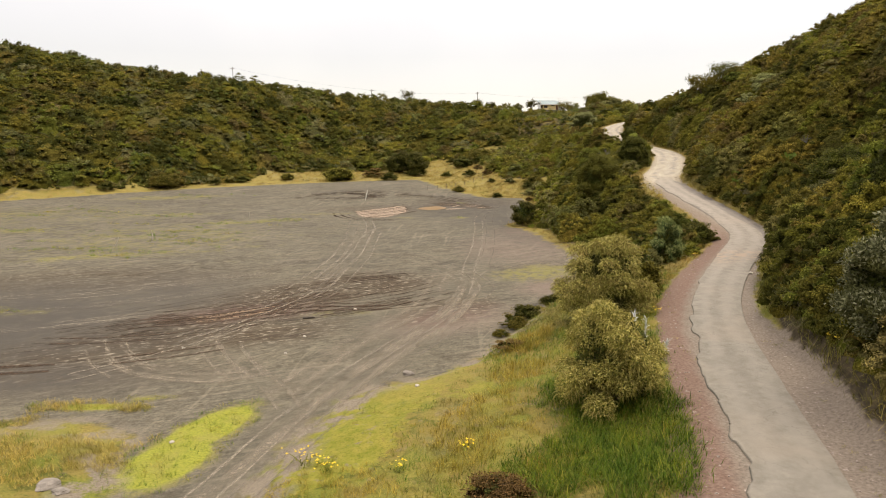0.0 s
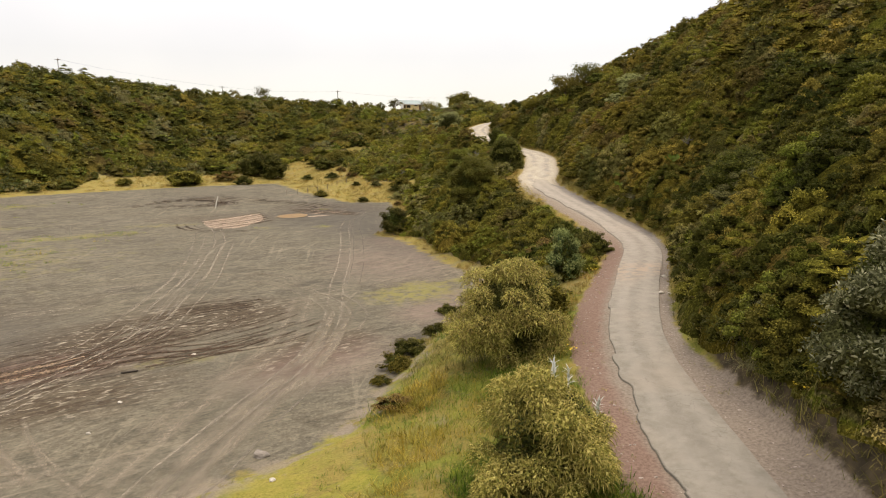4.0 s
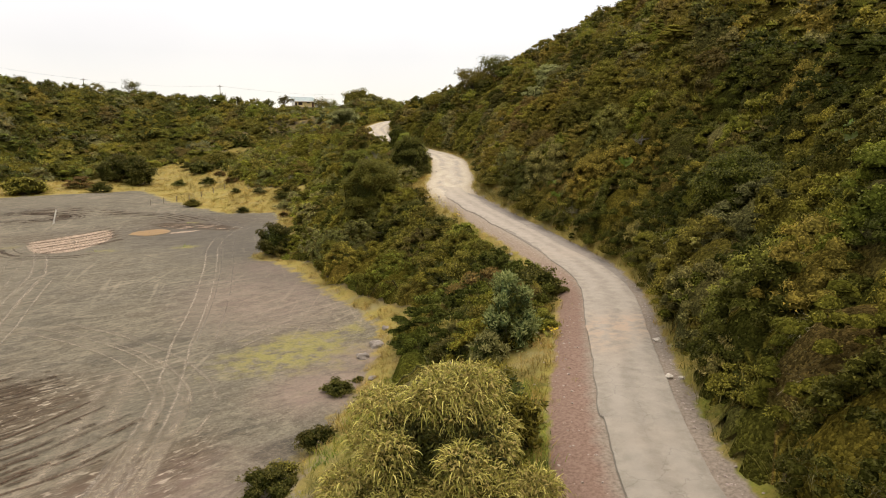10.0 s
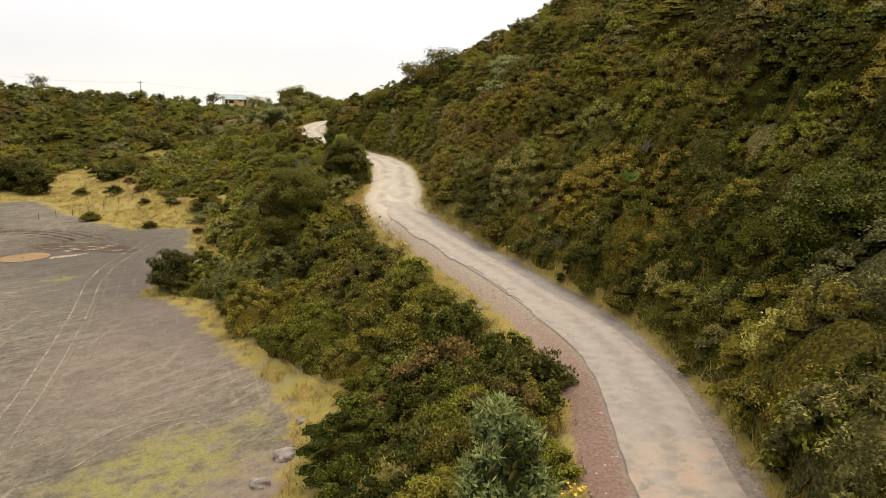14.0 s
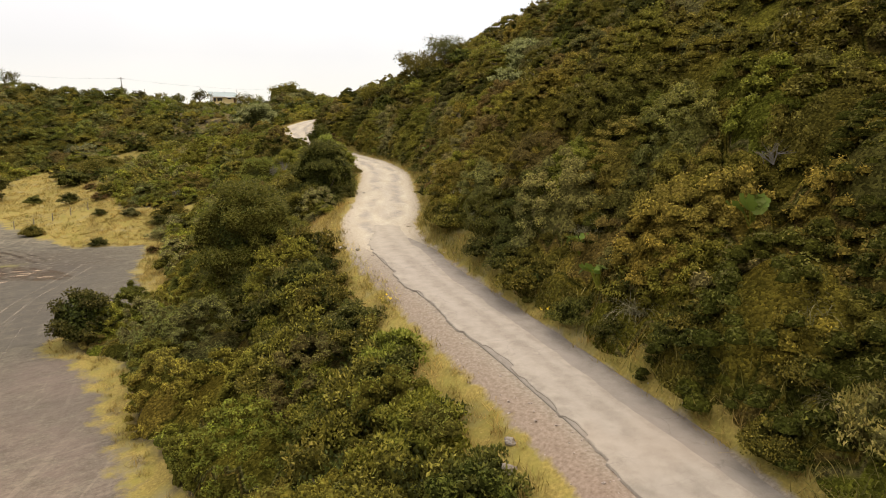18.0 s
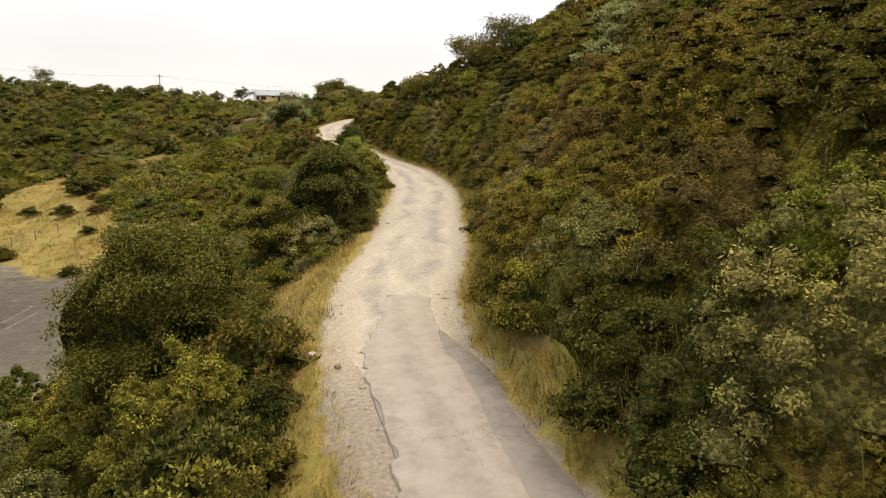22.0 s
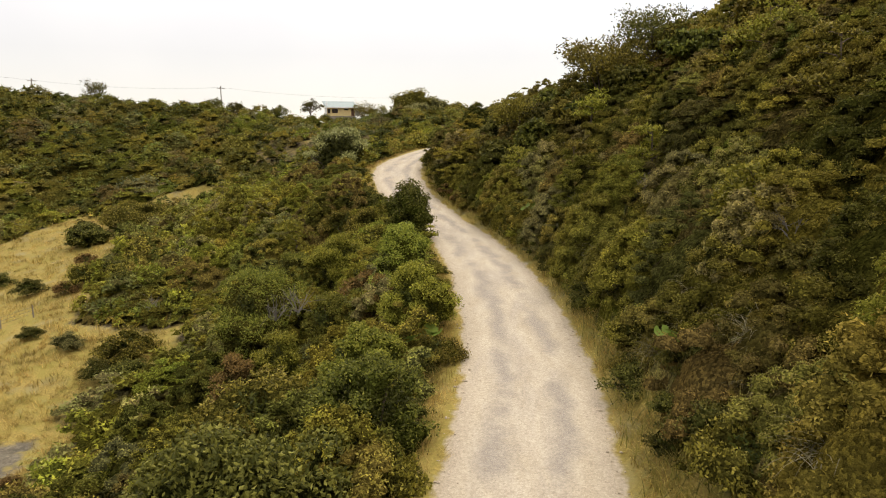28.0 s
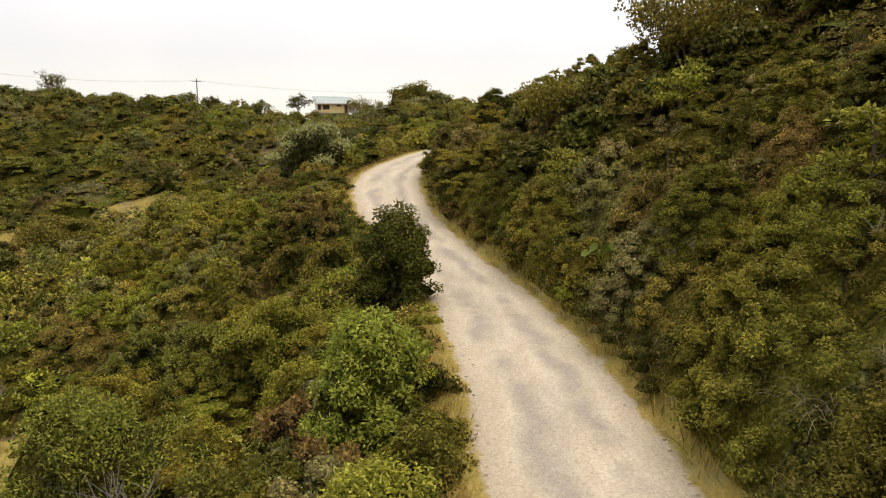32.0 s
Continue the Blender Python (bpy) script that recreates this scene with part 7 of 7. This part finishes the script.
flat_patch("clay_patch", [(-21.8, 145.4), (-20.2, 138.0), (-17.9, 132.6), (-13.6, 132.8), (-11.2, 139.0), (-9.8, 146.0), (-11.4, 156.8), (-15.0, 154.0), (-18.6, 150.0)], mat_clay, 0.035, "pale pinkish clay bed scored by wheels", "clay")
for k in range(6):
    track([(-22.2 + 0.95 * k, 145.6 - 2.5 * k), (-18.6 + 0.9 * k, 148.6 - 2.3 * k), (-15.0 + 0.85 * k, 153.2 - 2.4 * k), (-11.6 + 0.6 * k, 158.4 - 2.6 * k)], [0, 0.5] if k % 2 else [0], 0.42, mat_rut, "dark wheel furrow in the clay", "mud_rut", 0.06)
strands([(-26, 146), (-24, 138), (-20, 131.5), (-13, 129.5), (-7, 133)], 2.4, 4, [mat_mud, mat_dark_ash], "dark mud round the clay bed", 940, (0.2, 0.6), (0.3, 0.8), "mud_rut", 1.2)
strands([(-42.6, 173), (-33, 181.5), (-25, 184), (-18.3, 181.4), (-2.5, 171.5), (7.4, 157), (10.7, 143)], 4.0, 9, [mat_mud, mat_dark_ash, mat_mud], "dark sweeping wheel ruts round the plain's far end", 941, (0.3, 0.9), (0.15, 0.45), "mud_rut", 1.5)
strands([(-44, 171), (-36, 178), (-26, 179), (-20, 173), (-30, 168), (-42, 168)], 3.0, 7, [mat_mud, mat_dark_ash], "dark oval of wheel ruts", 942, (0.5, 1.3), (0.2, 0.6), "mud_rut", 1.4)
wm = Mat("ochre_water", 0.35, 0.12)
wm.colour(wm.mix(wm.grey(wm.noise(0.8, 3), 0.35, 0.65), (0.185, 0.100, 0.020), (0.235, 0.135, 0.032)))
wm.bump(wm.noise(6.0, 2), 0.05, 0.01)
flat_patch("puddle", [(-8.0, 149.5), (-5.0, 147.6), (-2.4, 149.0), (-1.6, 152.0), (-3.8, 154.0), (-7.0, 152.8)], wm.m, 0.05, "shallow ochre-brown puddle on the ash", "water")
mat_churned = ribbon_material("churned_ash", (0.100, 0.068, 0.040), 0.36, 0.60, 0.9, 0.9, 0.3)
flat_patch("mud_patch", [(-2.0, 154.6), (3.0, 151.8), (8.6, 150.6), (9.4, 153.6), (5.0, 158.5), (-1.0, 161.0), (-5.5, 160.0)], mat_churned, 0.03, "dark churned mud beside the puddle", "mud")
for k in range(16):
    a = 0.62 * k
    cx, cy, s = 2.2 + 5.2 * math.cos(a * 1.7) * (0.35 + 0.04 * k), 155.4 + 3.2 * math.sin(a * 2.3) * (0.35 + 0.04 * k), 0.45 + 0.28 * ((k * 7) % 5) / 4
    flat_patch("clay_scrap", [(cx - 1.5 * s, cy), (cx, cy - 0.42 * s), (cx + 1.7 * s, cy + 0.25 * s), (cx + 0.2 * s, cy + 0.5 * s)], mat_clay, 0.045, "small pale scrap of dried clay", "clay")
flat_patch("clay_rim", [(-1.8, 148.6), (1.4, 149.6), (3.4, 151.6), (1.2, 150.9), (-1.2, 150.4)], mat_clay, 0.03, "thin pale clay at the puddle's edge", "clay")


def rock(x, y, size, seed, label, mat=None, flat=0.7, name="rock", lift=0.25):
    rng = np.random.default_rng(seed)
    bm = bmesh.new()
    bmesh.ops.create_icosphere(bm, subdivisions=3, radius=size)
    off = rng.normal(size=3) * 9
    for v in bm.verts:
        k = 1 + 0.45 * noise.noise(v.co / size * 1.1 + Vector(off)) + 0.15 * noise.noise(v.co / size * 3.1 + Vector(off))
        v.co = Vector((v.co.x * k * 1.15, v.co.y * k, v.co.z * k * flat))
    me = bpy.data.meshes.new(name)
    bm.to_mesh(me)
    bm.free()
    me.materials.append(mat or mat_rock)
    ob = new(name, me)
    ob.matrix_basis = pose(x, y, ground_z(x, y) + size * flat * lift, 0, 0, rng.random() * 360)
    return tagged(ob, label, "rock", "loose rocks")


mat_whitestone = plain("pale_stone", (0.46, 0.415, 0.34), 0.9, 0.2, scale=4.0)
for i, (gx, gy, gs, lab, mt) in enumerate([(-3.3, 42.9, 0.34, "grey boulder at the edge of the grass", None), (16.8, 79.0, 0.55, "angular grey boulder at the edge of the plain", None), (15.1, 76.6, 0.45, "grey boulder at the edge of the plain", None),
                                           (24.9, 53.6, 0.20, "pale stone on the road shoulder", mat_whitestone), (25.4, 53.3, 0.14, "pale stone on the road shoulder", mat_whitestone), (27.6, 58.2, 0.22, "pale stone on the road shoulder", mat_whitestone),
                                           (22.4, 62.9, 0.30, "pale stone beside the road", mat_whitestone), (22.8, 63.9, 0.22, "pinkish grey stone beside the road", None), (14.4, 70.3, 0.3, "dark rock on the ash", None), (17.0, 61.6, 0.62, "pale angular boulder among the shrubs", None), (-13.0, 47.5, 0.12, "small pale stone on the ash", mat_whitestone), (18.4, 82.5, 0.3, "grey rock on the ash", None),
                                           (-18.9, 26.3, 0.5, "flat grey brown slab of rock", None), (-18.1, 25.9, 0.36, "flat grey brown slab of rock", None), (28.9, 80.6, 0.26, "grey rock in the straw grass", None), (29.6, 81.6, 0.22, "grey rock in the straw grass", None),
                                           (-9.6, 61.5, 0.14, "small pale stone on the ash", mat_whitestone), (-12.5, 52.0, 0.13, "small pale stone on the ash", mat_whitestone), (-21.5, 49.0, 0.12, "small pale stone on the ash", mat_whitestone), (-2.4, 38.6, 0.14, "small pale stone in the grass", mat_whitestone), (-15.4, 31.8, 0.12, "small pale stone in the grass", mat_whitestone),
                                           (39.8, 132.6, 0.18, "stone at the edge of the gravel", mat_whitestone), (40.9, 127.0, 0.14, "stone at the edge of the gravel", None), (31.0, 109.5, 0.15, "stone on the shoulder", mat_whitestone), (31.6, 107.2, 0.12, "stone on the shoulder", None), (42.5, 117.0, 0.3, "grey stone below the bank", None)]):
    rock(gx, gy, gs, 500 + i, lab, mt, 0.3 if "slab" in lab else 0.7)

# stones along the broken road edges, too many to count
PEB_P = [(BALL_V * (1 + 0.18 * np.random.default_rng(5 + i).normal(size=(len(BALL_V), 1))) * np.array([1, 0.8, 0.55]), BALL_F) for i in range(4)]
k = R1.integers(60, len(RD) - 150, 3600)
sg = np.where(R1.random(len(k)) < 0.5, -1.0, 1.0)
off = np.where(RD[k, 1] > 112, RD[k, 3] * (0.62 + 0.62 * R1.random(len(k)) ** 0.7), 1.95 + 1.5 * R1.random(len(k)) ** 1.6 + 1.2 * (sg < 0) * R1.random(len(k)) * (RD[k, 1] < 60))
px, py = RD[k, 0] + RN[k, 0] * off * sg, RD[k, 1] + RN[k, 1] * off * sg
pz = land(px, py)[0] + np.where(RD[k, 1] > 112, 0.035, 0.0)
keep_ = (RD[k, 1] > 16) & (RD[k, 1] < 222)
peb = np.column_stack([px, py, pz, 0.025 + 0.06 * R1.random(len(k)) ** 2.5, np.ones(len(k)), R1.integers(0, 4, len(k))])[keep_]
half = peb[:, 1] > 108
stuff("roadside_stones", PEB_P, peb[~half], plain("shoulder_stone", (0.34, 0.28, 0.23), 0.9, 0.2, scale=7.0, vary=0.4), R1, "small loose stones on the road shoulder", "stones")
stuff("gravel_stones", PEB_P, peb[half], plain("gravel_stone", (0.40, 0.335, 0.25), 0.9, 0.2, scale=7.0, vary=0.35), R1, "pale loose stones at the edges of the gravel road", "stones")

# a stick, a marker post, fence posts
bm = bmesh.new()
bmesh.ops.create_cone(bm, cap_ends=True, segments=8, radius1=0.09, radius2=0.06, depth=1.1)
stick = new("log")
stick.matrix_basis = pose(-13.4, 58.0, ground_z(-13.4, 58.0) + 0.07, 0, 88, 12)
tagged(stick, "short dark piece of timber lying on the ash", "log")
part("wood", bm, plain("wet_wood", (0.05, 0.04, 0.03)), stick)
bm = bmesh.new()
bmesh.ops.create_cone(bm, cap_ends=True, segments=8, radius1=0.13, radius2=0.11, depth=2.6)
mk = new("marker_post")
mk.matrix_basis = pose(-21.5, 166.0, ground_z(-21.5, 166.0) + 1.25, 0, 14, 0)
tagged(mk, "leaning whitish post standing on the ash plain", "post")
part("post", bm, plain("whitewash", (0.6, 0.57, 0.5)), mk)
for i, (gx, gy, gh, lean) in enumerate([(-51.5, 99.6, 1.5, 24), (-48.8, 105.8, 1.6, -5), (-40.6, 131.6, 1.4, 6)]):
    bm = bmesh.new()
    bmesh.ops.create_cone(bm, cap_ends=True, segments=7, radius1=0.07, radius2=0.055, depth=gh)
    stake = new("stake")
    stake.matrix_basis = pose(gx, gy, ground_z(gx, gy) + gh * 0.45, 0, lean, 20)
    tagged(stake, "short leaning wooden stake on the ash plain" if abs(lean) > 10 else "short weathered wooden stake on the ash plain", "stake", "stakes on the plain")
    part("stake_wood", bm, plain("grey_stake", (0.42, 0.38, 0.31)), stake)
mat_post = plain("weathered_wood", (0.20, 0.17, 0.13), 0.95)
mat_wire = plain("wire", (0.10, 0.10, 0.10), 0.6, 0.3, 0.5)
fence = empty("wire_fence", 0, 0, 0, 0, "low wire fence with weathered wooden posts on the straw meadow", "fence")
FP = [(-7.0, 186.5), (-4.4, 188.0), (-1.8, 189.5), (0.8, 191.0), (3.4, 192.5), (6.0, 194.0), (8.6, 195.5)]
for a, b_ in FP:
    bm = bmesh.new()
    bmesh.ops.create_cone(bm, cap_ends=True, segments=7, radius1=0.08, radius2=0.065, depth=1.5)
    po = part("post", bm, mat_post, fence)
    po.matrix_basis = pose(a, b_, ground_z(a, b_) + 0.6)
for hgt in (0.45, 0.8, 1.15):
    child("wire", mesh_of("wire", *tube([(a, b_, ground_z(a, b_) + hgt) for a, b_ in FP], [0.012] * len(FP), 4), mat_wire), fence)

# ---- the house on the rise ----
mat_wall = plain("yellow_render", (0.70, 0.56, 0.28), 0.85, 0.2, scale=1.5, vary=0.08)
mat_white = plain("white_trim", (0.78, 0.78, 0.75), 0.7, 0.3, scale=2.0, vary=0.05)
mat_roof = plain("pale_green_metal_roof", (0.28, 0.34, 0.33), 0.7, 0.3, 0.1, 1.2, 0.10)
mat_pane = plain("window_glass", (0.035, 0.028, 0.026), 0.08, 0.6, scale=1.0)
mat_frame = plain("dark_brown_frame", (0.11, 0.05, 0.035), 0.6)


def box_part(name, parent, mat, x0, x1, y0, y1, z0, z1, label="", bevel=0.02):
    bm = bmesh.new()
    bmesh.ops.create_cube(bm, size=1.0)
    for v in bm.verts:
        v.co = Vector(((x0 + x1) / 2 + v.co.x * (x1 - x0), (y0 + y1) / 2 + v.co.y * (y1 - y0), (z0 + z1) / 2 + v.co.z * (z1 - z0)))
    if bevel:
        bmesh.ops.bevel(bm, geom=bm.edges[:], offset=bevel, segments=1, affect="EDGES")
    return part(name, bm, mat, parent, label)


HX, HY = 48.0, 347.0
HZ = 32.05
house = empty("house", HX, HY, HZ, 6, "small yellow house with a pale green metal roof", "house")
house.scale = (1.12, 1.12, 1.1)
box_part("foundation", house, mat_rock, -4.1, 4.1, -2.6, 3.1, -3.0, 0.0)
w = 0.2
box_part("front_wall", house, mat_wall, -4.0, -2.6, -2.5, -2.3, 0, 2.5)
box_part("front_wall", house, mat_wall, -0.9, 4.0, -2.5, -2.3, 0, 2.5)
box_part("front_wall", house, mat_wall, -2.6, -0.9, -2.5, -2.3, 0, 0.8)
box_part("front_wall", house, mat_wall, -2.6, -0.9, -2.5, -2.3, 2.0, 2.5)
box_part("back_wall", house, mat_wall, -4.0, 4.0, 2.8, 3.0, 0, 3.2)
box_part("side_wall", house, mat_white, -4.0, -3.8, -2.3, 2.8, 0, 2.6)
box_part("side_wall", house, mat_wall, 3.8, 4.0, -2.3, 2.8, 0, 2.6)
win = box_part("window", house, mat_frame, -2.6, -0.9, -2.44, -2.36, 0.8, 2.0, "dark brown framed window", 0.0)
box_part("pane", win, mat_pane, -2.5, -1.79, -2.47, -2.43, 0.9, 1.9, "", 0.0)
box_part("pane", win, mat_pane, -1.71, -1.0, -2.47, -2.43, 0.9, 1.9, "", 0.0)
win = box_part("window", house, mat_frame, -3.9, -3.1, -2.56, -2.5, 0.7, 2.0, "dark brown framed window", 0.0)
box_part("pane", win, mat_pane, -3.82, -3.18, -2.59, -2.55, 0.8, 1.9, "", 0.0)
win = box_part("window", house, mat_frame, 0.9, 2.1, -2.56, -2.5, 1.65, 2.1, "small high window", 0.0)
box_part("pane", win, mat_pane, 0.97, 2.03, -2.59, -2.55, 1.7, 2.05, "", 0.0)
box_part("door", house, mat_frame, 2.9, 3.7, -2.56, -2.5, 0.05, 2.05, "dark brown door")
bm = bmesh.new()
for i in range(60):
    u = -4.7 + 9.4 * i / 59
    zz = 0.03 * (i % 2)
    for t_ in (0, 1):
        bm.verts.new((u, -3.3 + 6.6 * t_, 2.55 + 2.0 * t_ + zz))
        bm.verts.new((u, -3.3 + 6.6 * t_, 2.45 + 2.0 * t_ + zz))
bm.verts.ensure_lookup_table()
for i in range(59):
    a, b_ = 4 * i, 4 * i + 4
    bm.faces.new([bm.verts[q] for q in (a, b_, b_ + 2, a + 2)])
    bm.faces.new([bm.verts[q] for q in (a + 1, a + 3, b_ + 3, b_ + 1)])
    bm.faces.new([bm.verts[q] for q in (a, a + 1, b_ + 1, b_)])
roof = part("roof", bm, mat_roof, house)
box_part("fascia", house, mat_white, -4.7, 4.7, -3.36, -3.3, 2.2, 2.56)
box_part("gable_board", house, mat_white, -4.05, -3.9, -2.5, 2.9, 2.45, 3.9)
child("mast", mesh_of("mast", *tube([(0.6, 1.0, 3.8), (0.6, 1.0, 5.6)], [0.04, 0.03], 6), mat_wire), house)
child("mast", mesh_of("mast", *tube([(4.4, -1.0, 0.0), (4.4, -1.0, 5.2)], [0.05, 0.04], 6), mat_wire), house)
box_part("porch_screen", house, mat_white, 4.1, 5.6, -2.2, -2.1, 0, 1.6)
box_part("porch_screen", house, mat_white, 5.5, 5.6, -2.1, -0.4, 0, 1.9)


def utility_pole(x, y, top, label="grey utility pole with a crossarm and insulators"):
    z0 = ground_z(x, y)
    ob = empty("utility_pole", x, y, z0 - 0.3, 12, label, "utility pole", "utility poles on the ridge")
    h = top - z0 + 0.3
    child("pole", mesh_of("pole", *tube([(0, 0, 0), (0, 0, h * 0.5), (0, 0, h)], [0.19, 0.16, 0.13], 8), mat_post), ob)
    arm = box_part("crossarm", ob, mat_post, -1.15, 1.15, -0.08, 0.08, h - 0.75, h - 0.6)
    for a in (-1.05, -0.45, 0.45, 1.05):
        bm = bmesh.new()
        bmesh.ops.create_cone(bm, cap_ends=True, segments=7, radius1=0.07, radius2=0.04, depth=0.25)
        ins = part("insulator", bm, mat_white, arm)
        ins.matrix_basis = pose(a, 0, h - 0.5)
    return np.array([x, y, top - 0.45])


P1 = utility_pole(-39.7, 338.0, 42.0)
P2 = utility_pole(12.1, 339.0, 40.6)
P3 = utility_pole(72.0, 352.0, 39.0)
P0 = utility_pole(-105.0, 330.0, 52.0)
for k, o in enumerate((-1.0, -0.4, 0.4, 1.0)):
    for a, b_ in ((P0, P1), (P1, P2), (P2, P3)):
        pts = [a + (b_ - a) * t_ + np.array([0, o, -1.1 * 4 * t_ * (1 - t_)]) for t_ in np.linspace(0, 1, 11)]
        tagged(new("power_line", mesh_of("power_line", *tube(pts, [0.005] * 11, 4), mat_wire)), "thin dark power line between the poles", "cable", "power lines")

# bare grey dead branches among the scrub
for i, (gx, gy, gs) in enumerate([(55.6, 141.5, 1.0), (50.8, 128.6, 0.8), (59, 160, 1.0), (44.2, 84, 0.8), (22.6, 186, 1.2), (64.0, 199.0, 1.3), (36.6, 161.2, 1.5), (35.2, 162.4, 1.3), (57.6, 168, 0.8)]):
    rng = np.random.default_rng(700 + i)
    limbs = []
    for _ in range(9):
        a, e_ = rng.random() * 6.28, 0.5 + 0.9 * rng.random()
        tip = gs * np.array([math.cos(a) * math.cos(e_), math.sin(a) * math.cos(e_), math.sin(e_)]) * (0.8 + 0.6 * rng.random())
        mid_ = tip * 0.5 + rng.normal(size=3) * 0.12 * gs
        limbs.append(tube([(0, 0, 0), mid_, tip], [0.03, 0.02, 0.008], 4))
        for _ in range(3):
            t2 = mid_ + (tip - mid_) * rng.random() + rng.normal(size=3) * 0.3 * gs
            limbs.append(tube([mid_, (mid_ + t2) / 2, t2], [0.014, 0.01, 0.005], 4))
    ob = new("dead_bush", mesh_of("dead_bush", *join(limbs), mat_deadwood))
    ob.matrix_basis = pose(gx, gy, ground_z(gx, gy) + (1.1 if gy < 161 or gy > 163 else 4.2))
    tagged(ob, "bare grey dead branches sticking out of the scrub", "dead bush", "dead bushes")
